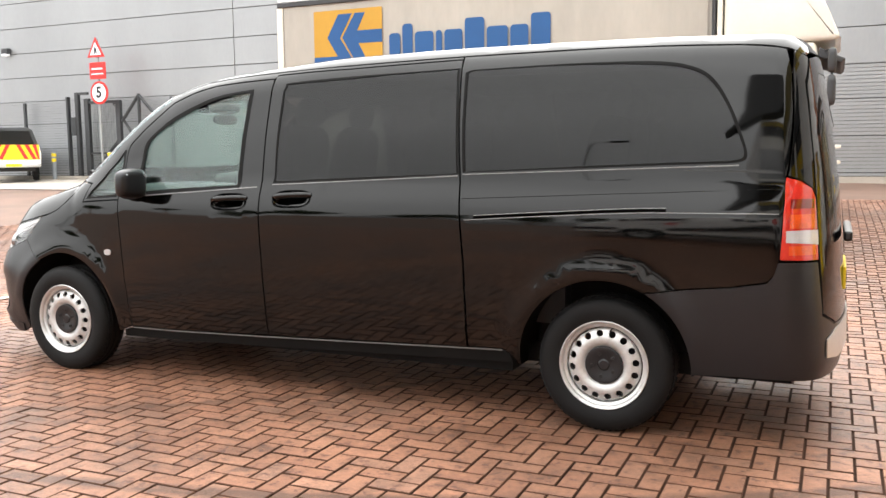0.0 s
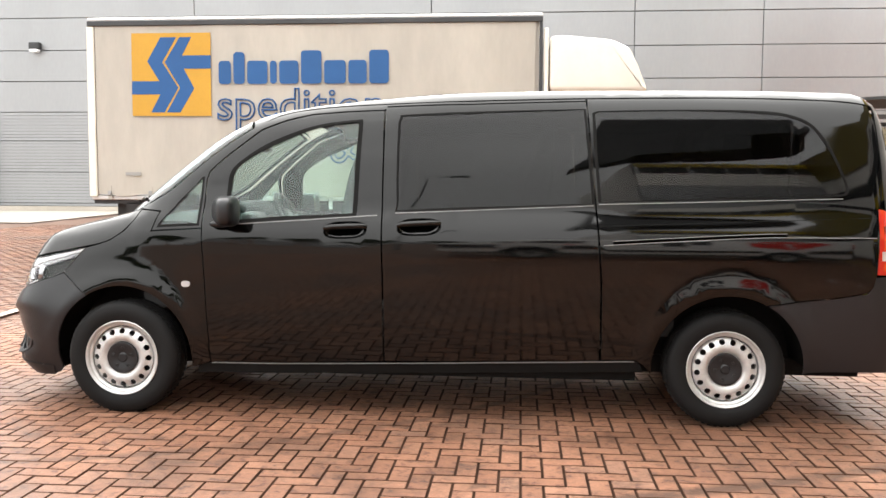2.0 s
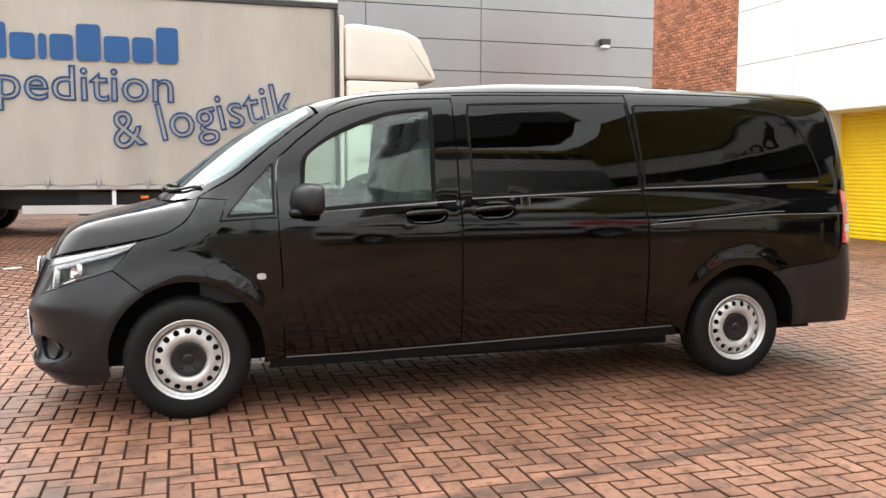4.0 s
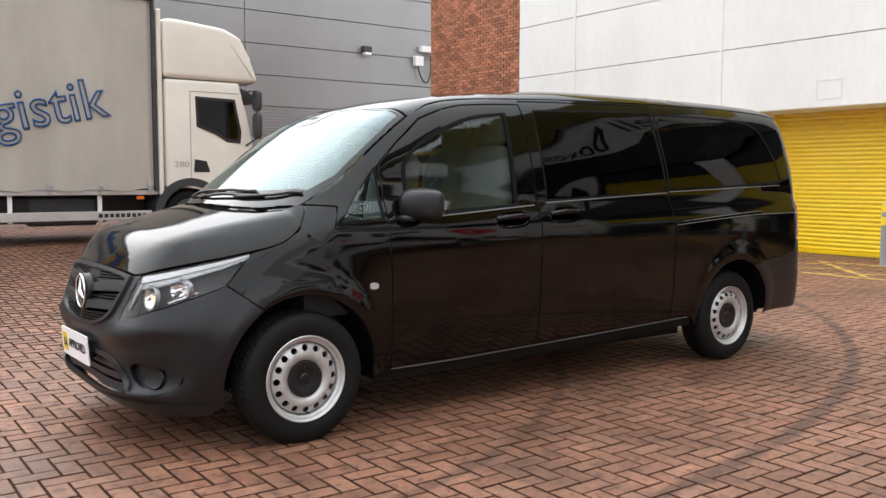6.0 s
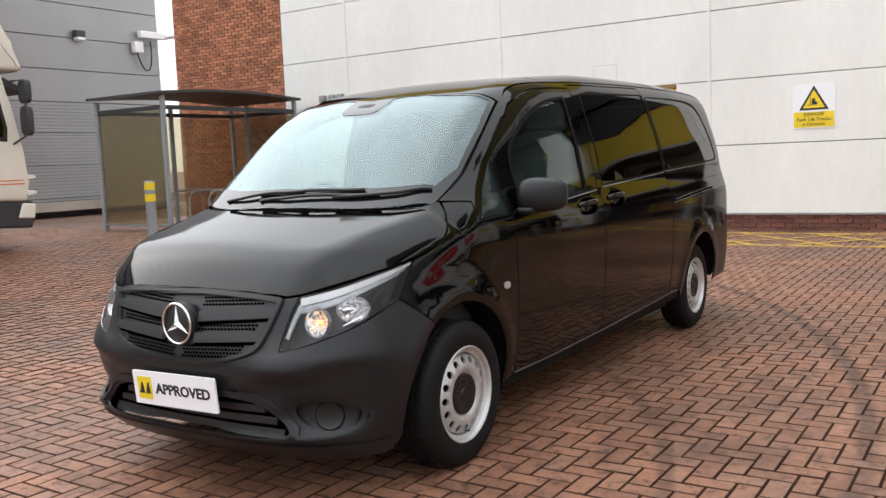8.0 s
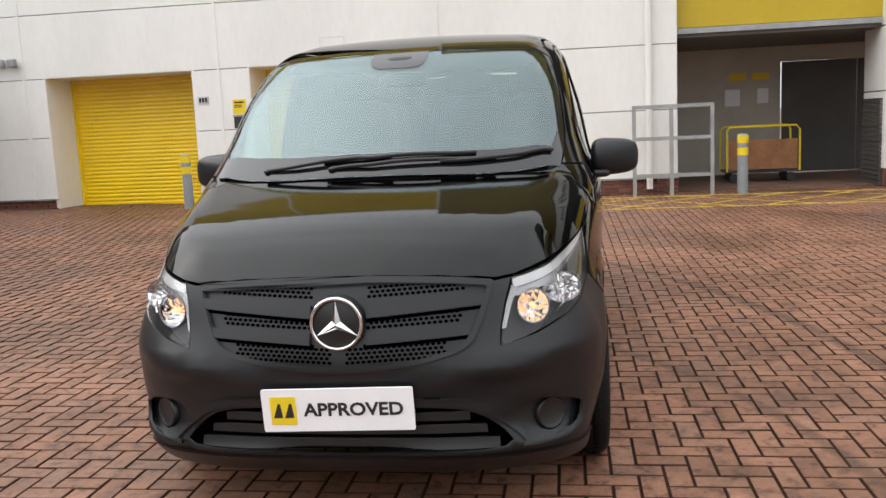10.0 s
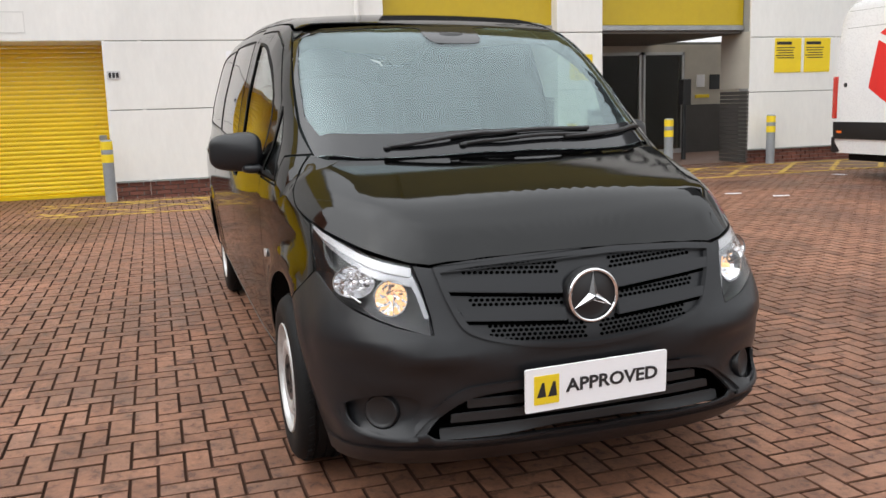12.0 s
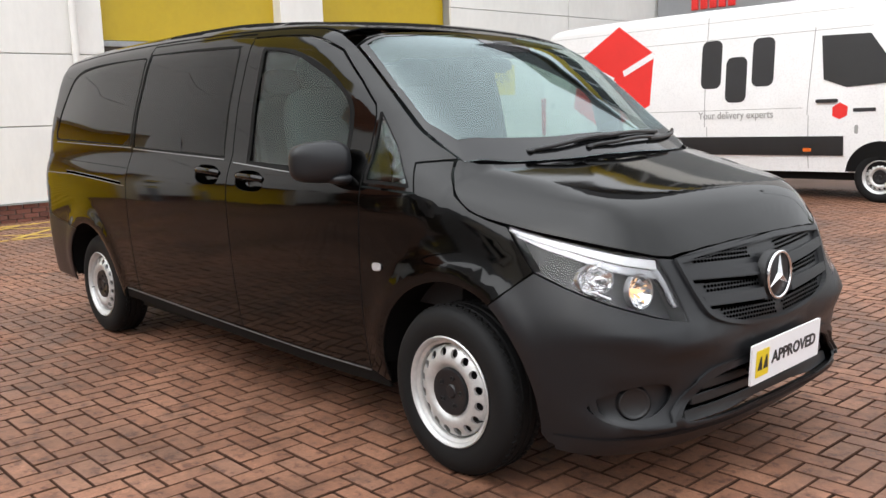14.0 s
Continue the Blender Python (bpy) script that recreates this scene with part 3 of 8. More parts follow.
lamp = wall_lamp(pose(-13.2, 21.49, 5.66))
for x in (13.8, -27.0):
    copy_thing(lamp, pose(x, 21.49, 5.66))
for x in (-16.35, -16.0):
    t = thing("security_lamp", "small white security lamp on the hall", "wall lamp", pose(x, 21.49, 2.95), "small lamps")
    part("head", boxes((-0.10, -0.15, -0.1, 0.10, 0.0, 0.1), bev=0.03, seg=2), M["white_sheet"], t)
cc = thing("security_camera", "white dome security camera on an arm with hanging cable", "camera", pose(16.75, 21.45, 5.75))
part("arm", boxes((-0.75, -0.22, 0.05, 0.3, -0.02, 0.27), (0.2, -1.2, 0.08, 0.42, -0.1, 0.18), bev=0.02), M["white_sheet"], cc)
part("junction_box", boxes((-1.0, -0.2, -0.45, -0.65, 0.0, -0.1), bev=0.02), M["white_sheet"], cc)
part("dome", lathe(bmesh.new(), [(0.01, -0.2), (0.1, -0.17), (0.15, -0.08), (0.16, 0.0), (0.16, 0.08), (0.01, 0.09)], (0.35, -1.1, 0.05), n=20), M["galv"], cc, smooth=40)
part("cable", pipe(bmesh.new(), [(-0.85 + 0.55 * i / 12 + 0.25 * math.sin(math.pi * i / 12) * (i / 12), -0.1, -0.45 - 0.75 * math.sin(math.pi * i / 12) + 0.4 * i / 12) for i in range(13)], 0.025, 8), M["black"], cc)


for y in (9.81, 9.54, 9.31):
    t = thing("security_lamp", "small grey security lamp on the white wall", "wall lamp", pose(FX, y, 2.82), "small wall lamps")
    part("bracket", boxes((-0.05, -0.02, -0.03, 0.0, 0.02, 0.03)), M["galv"], t)
    part("head", boxes((-0.17, -0.07, -0.08, -0.04, 0.07, 0.07), bev=0.02, seg=2), M["galv"], t)


def bollard(x, y):
    b = thing("bollard", "grey steel bollard with two yellow reflective bands", "bollard", pose(x, y, float(ground_height(x, y))), "parking bollards")
    part("post", lathe(bmesh.new(), [(0.0, -0.05), (0.085, -0.05), (0.085, 0.95), (0.07, 0.97), (0.0, 0.975)], n=24), M["bollard_grey"], b, smooth=35)
    for z in (0.62, 0.82):
        part("band", lathe(bmesh.new(), [(0.085, z), (0.089, z + 0.002), (0.089, z + 0.125), (0.085, z + 0.127)], n=24), M["yellow"], b, "yellow reflective band", smooth=35)
    part("band_gap", lathe(bmesh.new(), [(0.0855, 0.75), (0.0865, 0.755), (0.0865, 0.815), (0.0855, 0.818)], n=24), M["bollard_grey"], b, smooth=35)
    return b


first_bollard = bollard(11.35, 4.95)
for x, y in ((11.35, 6.0), (11.3, 2.02), (11.45, -6.05), (11.45, -6.9), (11.45, -8.1), (11.45, -10.45), (11.45, -3.6), (6.6, 9.5), (9.2, 10.2), (-23.46, 20.3), (-20.57, 20.3)):
    copy_thing(first_bollard, pose(x, y, float(ground_height(x, y)) + (0.1 if x < 0 else 0)))


def wall_sign(name, label, y, z, w, h, material, m_bars=(), x=FX):
    s = thing(name, label, "sign", pose(x - 0.004, y, z))
    part("sheet", prism(bmesh.new(), rounded(w, h, 0.012), 0.01, FACE_WEST), M[material], s)
    for by, bz, bw, bh, mm in m_bars:
        part("print", prism(bmesh.new(), rounded(bw, bh, min(bw, bh) * 0.2, 2), 0.004, Matrix.Translation((-0.0105, by, bz)) @ FACE_WEST), M[mm], s)
    return s


wall_sign("notice_sign", "yellow notice sign on the white pier", 5.05, 1.82, 0.24, 0.26, "yellow", [(0.0, 0.08, 0.18, 0.03, "black_paint"), (0.02, 0.03, 0.14, 0.015, "black_paint"), (0.02, 0.0, 0.14, 0.015, "black_paint")])
kb = thing("letter_box", "small grey intercom box under the yellow notice", "box", pose(FX - 0.004, 5.05, 1.55))
part("case", boxes((-0.09, -0.09, -0.11, 0.0, 0.09, 0.11), bev=0.012), M["dark_metal"], kb)
part("hood", boxes((-0.11, -0.1, 0.09, 0.0, 0.1, 0.13), bev=0.01), M["galv"], kb)
for y in (5.72, 1.84):
    wall_sign("unit_sign", "small grey unit sign with dark bars", y, 1.97, 0.2, 0.13, "alu", [(0.055, 0, 0.04, 0.08, "black_paint"), (0.0, 0, 0.04, 0.08, "black_paint"), (-0.055, 0, 0.04, 0.08, "black_paint")])
fs = thing("warning_sign", "white and yellow fork lift warning sign with a black triangle", "sign", pose(FX - 0.004, -0.23, 1.98))
part("sheet", prism(bmesh.new(), rounded(0.64, 0.70, 0.03), 0.008, FACE_WEST), M["white_sheet"], fs)
part("triangle", prism(bmesh.new(), [(-0.22, -0.06), (0.22, -0.06), (0.0, 0.32)], 0.004, Matrix.Translation((-0.0085, 0, 0)) @ FACE_WEST), M["black_paint"], fs)
part("triangle_field", prism(bmesh.new(), [(-0.165, -0.03), (0.165, -0.03), (0.0, 0.255)], 0.004, Matrix.Translation((-0.013, 0, 0)) @ FACE_WEST), M["yellow"], fs)
tr = bmesh.new()
for q in ([(-0.03, 0.02), (0.05, 0.02), (0.05, 0.07), (0.02, 0.07), (0.02, 0.12), (-0.02, 0.12), (-0.03, 0.07)], [(-0.055, 0.01), (-0.045, 0.01), (-0.045, 0.14), (-0.055, 0.14)], [(-0.1, 0.01), (-0.05, 0.01), (-0.05, 0.02), (-0.1, 0.02)]):
    prism(tr, q, 0.003, Matrix.Translation((-0.0175, 0, 0)) @ FACE_WEST)
part("pictogram", tr, M["black_paint"], fs)
part("caption_field", prism(bmesh.new(), rounded(0.6, 0.24, 0.01), 0.004, Matrix.Translation((-0.0085, 0, -0.21)) @ FACE_WEST), M["yellow"], fs)
lettering("caption", "DANGER", 0.075, Matrix.Translation((-0.015, 0, -0.13)) @ FACE_WEST, M["black_paint"], fs, 0.002)
lettering("caption", "Fork Lift Trucks", 0.075, Matrix.Translation((-0.015, 0, -0.21)) @ FACE_WEST, M["black_paint"], fs, 0.002, width=0.5)
lettering("caption", "in Operation", 0.065, Matrix.Translation((-0.015, 0, -0.28)) @ FACE_WEST, M["black_paint"], fs, 0.002)
cs = thing("camera_sign", "yellow camera warning sign with a black camera", "sign", pose(FX - 0.004, -6.36, 1.97))
part("sheet", prism(bmesh.new(), rounded(0.47, 0.47, 0.01), 0.008, FACE_WEST), M["yellow"], cs)
lettering("caption", "CCTV", 0.12, Matrix.Translation((-0.010, 0.06, 0.15)) @ FACE_WEST, M["black_paint"], cs, 0.002)
pg = bmesh.new()
prism(pg, [(-0.01, -0.12), (0.13, -0.02), (0.1, 0.03), (-0.05, -0.06)], 0.003, Matrix.Translation((-0.0085, 0, 0)) @ FACE_WEST)
prism(pg, [(0.1, -0.12), (0.2, -0.12), (0.2, -0.04), (0.18, -0.04), (0.18, -0.1), (0.1, -0.1)], 0.003, Matrix.Translation((-0.0085, 0, 0)) @ FACE_WEST)
prism(pg, rounded(0.2, 0.02, 0.004, 2, -0.05, 0.08), 0.003, Matrix.Translation((-0.0085, 0, 0)) @ FACE_WEST)
part("pictogram", pg, M["black_paint"], cs)
pb = thing("post_box", "grey steel post box on the white pier", "post box", pose(FX - 0.004, -6.62, 0.97))
part("case", boxes((-0.14, -0.14, -0.25, 0.0, 0.14, 0.22), bev=0.015), M["galv"], pb)
part("flap", boxes((-0.16, -0.12, 0.08, -0.138, 0.12, 0.19), bev=0.006), M["dark_metal"], pb)
for y in (-11.0, -11.72):
    bars = [(0.1, 0.24, 0.36, 0.06, "black_paint")] + [(0.06 + 0.02 * (i % 2), 0.15 - 0.05 * i, 0.44 - 0.04 * (i % 3), 0.018, "black_paint") for i in range(5)]
    wall_sign("information_sign", "yellow information sign with dark lines of print", y, 2.14, 0.64, 0.68, "yellow", bars)

# The trolley in the entrance.
tl = thing("platform_trolley", "yellow framed trolley with plywood sides", "trolley", pose(13.6, -4.3, 0.02))
part("deck", boxes((-0.35, -0.65, 0.18, 0.35, 0.65, 0.22), bev=0.01), M["dark_metal"], tl)
part("side_panel", boxes((-0.36, -0.6, 0.24, -0.34, 0.6, 0.78)), M["timber"], tl, "brown plywood side")
for x in (-0.35, 0.35):
    part("rail", pipe(bmesh.new(), [(x, -0.64, 0.2), (x, -0.64, 0.95), (x, -0.58, 1.02), (x, 0.58, 1.02), (x, 0.64, 0.95), (x, 0.64, 0.2)], 0.02, 8), M["yellow"], tl, "yellow tube rail", smooth=40)
    for y in (-0.5, 0.5):
        part("castor", lathe(bmesh.new(), [(0.0, -0.02), (0.08, -0.02), (0.08, 0.02), (0.0, 0.02)], (x * 0.85, y, 0.085), "x", 16), M["black"], tl)

# Steel guard rail beside the white wall.
gr = thing("guard_rail", "low grey steel guard rail against the white wall", "guard rail", pose(11.35, -2.1, 0))
for y in (0.25, -0.35, -1.0):
    part("post", boxes((-0.03, y - 0.03, 0, 0.03, y + 0.03, 1.5)), M["galv"], gr)
for z in (0.34, 0.95, 1.47):
    part("rail", boxes((-0.025, -1.0, z - 0.03, 0.025, 0.25, z + 0.03)), M["galv"], gr)

# Cycle shelter.
SH = float(ground_height(9.0, 11.5))
sh = thing("cycle_shelter", "grey steel shelter with clear dirty side sheets and a curved roof", "shelter", pose(0, 0, SH))
PX0, PX1, PY0, PY1 = 7.7, 11.25, 10.35, 12.3
for x, y in ((PX0, PY0), (PX0, PY1), (PX1, PY0), (PX1, 11.8), (PX1, PY1), (9.5, PY1)):
    part("post", boxes((x - 0.04, y - 0.04, -0.1, x + 0.04, y + 0.04, 2.62), bev=0.008), M["bollard_grey"], sh)
rf = bmesh.new()
prev = None
for i in range(15):
    x = PX0 - 0.15 + (PX1 - PX0 + 0.25) * i / 14
    z = 2.62 + 0.10 * math.sin(math.pi * min(1, i / 14 * 0.9 + 0.06))
    cur = [rf.verts.new((x, y, z + dz)) for y, dz in ((PY0 - 0.12, 0), (PY1 + 0.12, 0), (PY1 + 0.12, 0.05), (PY0 - 0.12, 0.05))]
    if prev:
        for k in range(4):
            rf.faces.new((prev[k], prev[(k + 1) % 4], cur[(k + 1) % 4], cur[k]))
    else:
        rf.faces.new(cur)
    prev = cur
rf.faces.new(prev)
part("roof", rf, M["dark_metal"], sh, "dark curved roof", smooth=30)
for b in ((PX0 - 0.01, PY0 + 0.06, 0.22, PX0 + 0.01, PY1 - 0.06, 2.35), (PX0 + 0.06, PY1 - 0.01, 0.22, 9.44, PY1 + 0.01, 2.35), (9.56, PY1 - 0.01, 0.22, PX1 - 0.06, PY1 + 0.01, 2.35), (PX1 - 0.01, PY0 + 0.06, 0.22, PX1 + 0.01, 11.74, 2.35), (PX1 - 0.01, 11.86, 0.22, PX1 + 0.01, PY1 - 0.06, 2.35)):
    part("side_sheet", boxes(b), M["shelter_sheet"], sh, "clear dirty plastic sheet")
part("top_rail", boxes((PX0 - 0.03, PY0, 2.36, PX0 + 0.03, PY1, 2.44), (PX1 - 0.03, PY0, 2.36, PX1 + 0.03, PY1, 2.44), (PX0, PY0 - 0.03, 2.36, PX1, PY0 + 0.03, 2.44), (PX0, PY1 - 0.03, 2.36, PX1, PY1 + 0.03, 2.44)), M["dark_metal"], sh)
part("foot_rail", boxes((PX0 - 0.02, PY0, 0.17, PX0 + 0.02, PY1, 0.22), (PX1 - 0.02, PY0, 0.2, PX1 + 0.02, PY1, 0.25)), M["galv"], sh)
for y in (10.95, 11.55, 12.15):
    hoop = [(9.2, y, -0.05), (9.2, y, 0.62), (9.28, y, 0.74), (9.4, y, 0.78), (9.9, y, 0.78), (10.02, y, 0.74), (10.1, y, 0.62), (10.1, y, -0.05)]
    hp = thing("cycle_stand", "grey tubular hoop cycle stand", "cycle stand", pose(0, 0, SH), "cycle stands")
    part("hoop", pipe(bmesh.new(), hoop, 0.027, 10), M["galv"], hp, smooth=40)

# Fence posts, gate and road signs before the hall.
for x in (-14.85, -18.3, -25.9):
    fp = thing("fence_post", "dark steel fence post before the hall", "post", pose(x, 21.2, 0.5), "fence posts")
    part("post", boxes((-0.05, -0.05, 0, 0.05, 0.05, 3.05)), M["dark_metal"], fp)
br = thing("fence_brace", "dark steel brace leaning at a fence post", "post", pose(-18.3, 21.15, 0.5))
part("brace", tube(bmesh.new(), (-0.6, -0.1, 0), (-2.7, -0.1, 2.9), 0.05, 8), M["dark_metal"], br)
gate = thing("turnstile_gate", "dark steel pedestrian gate with posts and braces", "gate", pose(-22.2, 20.95, 0.5))
for x, w, h in ((-1.05, 0.10, 3.2), (-0.55, 0.16, 3.35), (-0.05, 0.22, 3.1), (1.55, 0.20, 3.0)):
    part("post", boxes((x - w / 2, -0.08, 0, x + w / 2, 0.08, h), bev=0.01), M["dark_metal"], gate)
part("top_bar", boxes((-0.6, -0.05, 3.25, 0.0, 0.05, 3.35), (0.0, -0.05, 2.9, 1.6, 0.05, 3.0)), M["dark_metal"], gate)
part("mesh_panel", boxes(*[(0.15 + 0.12 * i, -0.01, 1.0, 0.17 + 0.12 * i, 0.01, 2.85) for i in range(12)]), M["galv"], gate)
part("mid_bar", boxes((0.05, -0.03, 0.95, 1.5, 0.03, 1.03)), M["dark_metal"], gate)
part("box", boxes((-0.85, -0.12, 1.7, -0.58, 0.05, 2.4), bev=0.02), M["dark_metal"], gate)
for a, b in (((2.55, 0, 0), (2.55, 0, 3.2)), ((1.7, 0, 2.2), (2.5, 0, 3.1)), ((2.6, 0, 3.1), (3.7, 0, 2.0)), ((0.1, 0, 0.2), (1.5, 0, 1.5))):
    part("brace", tube(bmesh.new(), a, b, 0.06, 8), M["dark_metal"], gate)
rs = thing("road_sign_post", "grey post with a warning triangle, red plate and speed sign", "road sign", pose(-21.1, 20.4, 0.45))
part("post", tube(bmesh.new(), (0, 0.06, 0), (0, 0.06, 5.3), 0.05, 12), M["galv"], rs)
part("triangle", prism(bmesh.new(), [(-0.42, 4.62), (0.42, 4.62), (0.0, 5.35)], 0.03, FACE_SOUTH), M["red"], rs, "red bordered triangle")
part("triangle_field", prism(bmesh.new(), [(-0.28, 4.70), (0.28, 4.70), (0.0, 5.18)], 0.01, Matrix.Translation((0, -0.032, 0)) @ FACE_SOUTH), M["white_sheet"], rs)
part("triangle_mark", prism(bmesh.new(), [(-0.07, 4.74), (-0.02, 4.74), (0.0, 4.84), (0.05, 4.74), (0.09, 4.74), (0.04, 4.95), (0.0, 5.03), (-0.04, 4.95)], 0.006, Matrix.Translation((0, -0.044, 0)) @ FACE_SOUTH), M["black_paint"], rs)
part("plate", prism(bmesh.new(), rounded(0.78, 0.62, 0.03, 3, 0.05, 4.12), 0.03, FACE_SOUTH), M["red"], rs, "red plate with pale lines")
part("plate_lines", boxes((-0.22, -0.04, 4.16, 0.30, -0.032, 4.22), (-0.26, -0.04, 3.98, 0.34, -0.032, 4.02)), M["white_sheet"], rs)
disc = [(0.43 * math.cos(2 * math.pi * i / 32) + 0.08, 0.43 * math.sin(2 * math.pi * i / 32) + 3.3) for i in range(32)]
part("disc", prism(bmesh.new(), disc, 0.03, FACE_SOUTH), M["red"], rs, "red ringed speed sign")
disc = [(0.34 * math.cos(2 * math.pi * i / 32) + 0.08, 0.34 * math.sin(2 * math.pi * i / 32) + 3.3) for i in range(32)]
part("disc_field", prism(bmesh.new(), disc, 0.01, Matrix.Translation((0, -0.032, 0)) @ FACE_SOUTH), M["white_sheet"], rs)
lettering("speed_number", "5", 0.56, Matrix.Translation((0.08, -0.046, 3.3)) @ FACE_SOUTH, M["black_paint"], rs, 0.003, bold=0.018)

# Yellow hatching along the foot of the wall.
hatch = bmesh.new()
for y0, y1 in ((-13.0, 11.0),):
    box(hatch, 9.36, y0, 0.0, 9.46, y1, 0.006)
    box(hatch, 11.15, y0, 0.0, 11.25, y1, 0.006)
    y = y0
    while y < y1 - 1.7:
        for a, b in (((9.46, y), (11.15, y + 1.7)), ((11.15, y), (9.46, y + 1.7))):
            d = Vector((b[0] - a[0], b[1] - a[1], 0)).normalized()
            s = Vector((-d.y, d.x, 0)) * 0.045
            z = 0.0075 if a[0] < b[0] else 0.0085
            hatch.faces.new([hatch.verts.new((p[0] + q.x, p[1] + q.y, z)) for p, q in ((a, s), (a, -s), (b, -s), (b, s))])
        y += 1.1


def worn_paint():
    m, n, l, p = nodes_of("worn_yellow_road_paint")
    w = world_noise(n, l, 5, 5, 0.7)
    col = ramp(n, l, w, [(0.38, (0.19, 0.09, 0.055)), (0.52, (0.55, 0.36, 0.06))])
    l.new(col, p.inputs["Base Color"])
    p.inputs["Roughness"].default_value = 0.75
    return m


hatch_ob = part("hatch_marking", hatch, worn_paint())
tagged(hatch_ob, "worn yellow hatching painted on the paving", "road marking", kind="structure")

stripe = bmesh.new()
prism(stripe, [(-2.75, 0.6), (-2.86, 0.6), (-2.88, 3.9), (-2.77, 3.9)], 0.003, Matrix.Translation((0, 0, 0.012)))
for v in stripe.verts:
    v.co.z += float(ground_height(v.co.x, v.co.y)) - 0.008
tagged(part("line_marking", stripe, M["concrete"]), "faded pale line painted on the paving", "road marking", kind="structure")

# South wing across the yard and what closes the place behind the camera.
wing = thing("wall_south_wing", "low office wing with window band, yellow strip and dark eaves", "wall", kind="structure")
WY = -17.6
part("lower_wall", boxes((5.3, WY - 0.5, 0, 11.6, WY, 7.8)), M["grey_panel"], wing)
part("white_band", boxes((5.3, WY - 0.5, 7.8, 11.6, WY + 0.02, 9.4)), M["white_panel"], wing)
part("window_band", boxes((5.3, WY - 0.5, 9.4, 11.6, WY - 0.1, 10.9)), M["black"], wing, "dark window band")
for k in range(5):
    part("mullion", boxes((5.3 + 1.4 * k, WY - 0.2, 9.4, 5.42 + 1.4 * k, WY, 10.9)), M["grey_panel"], wing)
part("yellow_strip", boxes((5.3, WY - 0.5, 10.9, 11.6, WY + 0.03, 11.7)), M["yellow_fascia"], wing)
part("eaves", prism(bmesh.new(), [(3.5, 9.3), (5.3, 12.1), (11.6, 13.5), (11.6, 16.2), (4.6, 14.9)], 2.2, Matrix.Translation((0, WY + 1.6, 0)) @ FACE_SOUTH), M["dark_metal"], wing, "dark overhanging eaves")
part("end_wall", boxes((5.3, -40, 0, 5.7, WY - 0.5, 11.7)), M["white_panel"], wing)
for k in range(5):
    part("sign_bar", boxes((10.35 - 0.26 * k, WY, 3.85, 10.55 - 0.26 * k, WY + 0.06, 4.25), bev=0.02), M["red"], wing, "red sign bar")
unit = thing("far_unit", "distant grey trade unit with a red sign", "building", pose(0, 0, 0), kind="structure")
part("wall", boxes((19.5, -48, 0, 20.0, -19, 9)), M["grey_panel"], unit)
part("sign_bars", boxes(*[(19.42, -21.0 - 0.75 * i, 4.2, 19.49, -20.5 - 0.75 * i, 4.9) for i in range(6)], bev=0.02), M["red"], unit, "red sign bars")


# ---- the van: its outer surface as one smooth form ----
def pchip(pts):
    """A smooth curve through points that never overshoots them."""
    xs, ys = np.array([p[0] for p in pts], float), np.array([p[1] for p in pts], float)
    h = np.diff(xs)
    d = np.diff(ys) / h
    m = np.zeros_like(ys)
    m[0], m[-1] = d[0], d[-1]
    for i in range(1, len(xs) - 1):
        if d[i - 1] * d[i] > 0:
            w1, w2 = 2 * h[i] + h[i - 1], h[i] + 2 * h[i - 1]
            m[i] = (w1 + w2) / (w1 / d[i - 1] + w2 / d[i])

    def at(x):
        x = np.asarray(x, float)
        xc = np.clip(x, xs[0], xs[-1])
        i = np.clip(np.searchsorted(xs, xc) - 1, 0, len(xs) - 2)
        t = (xc - xs[i]) / h[i]
        y = (2 * t**3 - 3 * t**2 + 1) * ys[i] + (t**3 - 2 * t**2 + t) * h[i] * m[i] + (3 * t**2 - 2 * t**3) * ys[i + 1] + (t**3 - t**2) * h[i] * m[i + 1]
        return y + np.where(x > xs[-1], (x - xs[-1]) * m[-1], 0) + np.where(x < xs[0], (x - xs[0]) * m[0], 0)
    return at


SIDE = pchip([(0.10, 0.835), (0.24, 0.868), (0.34, 0.892), (0.50, 0.916), (0.70, 0.933), (0.86, 0.942), (0.96, 0.945), (1.02, 0.944), (1.06, 0.939), (1.10, 0.928), (1.14, 0.915), (1.17, 0.902), (1.20, 0.893), (1.27, 0.885), (1.42, 0.857), (1.58, 0.811), (1.72, 0.768), (1.84, 0.725), (2.0, 0.66)])
NARROW_LOW = pchip([(-1.0, 0.30), (-0.75, 0.12), (-0.5, 0.055), (-0.3, 0.035), (0.0, 0.030), (0.4, 0.026), (1.0, 0.006), (2.0, 0.0), (3.3, 0.0), (4.0, 0.010), (4.3, 0.030), (4.6, 0.08)])
NARROW_HIGH = pchip([(-1.0, 0.42), (-0.6, 0.25), (-0.28, 0.125), (0.0, 0.080), (0.4, 0.040), (1.0, 0.010), (2.0, 0.0), (3.3, 0.0), (4.0, 0.020), (4.3, 0.045), (4.6, 0.10)])
SPINE = pchip([(-1.2, 0.70), (-0.9, 0.905), (-0.75, 0.985), (-0.58, 1.055), (-0.40, 1.105), (-0.16, 1.165)])
SCREEN = pchip([(-0.30, 1.035), (-0.16, 1.165), (0.06, 1.352), (0.33, 1.556), (0.51, 1.672), (0.68, 1.748), (0.82, 1.790), (1.0, 1.825), (1.45, 1.874), (2.0, 1.910), (2.8, 1.918), (3.4, 1.915), (4.06, 1.900), (4.5, 1.865)])
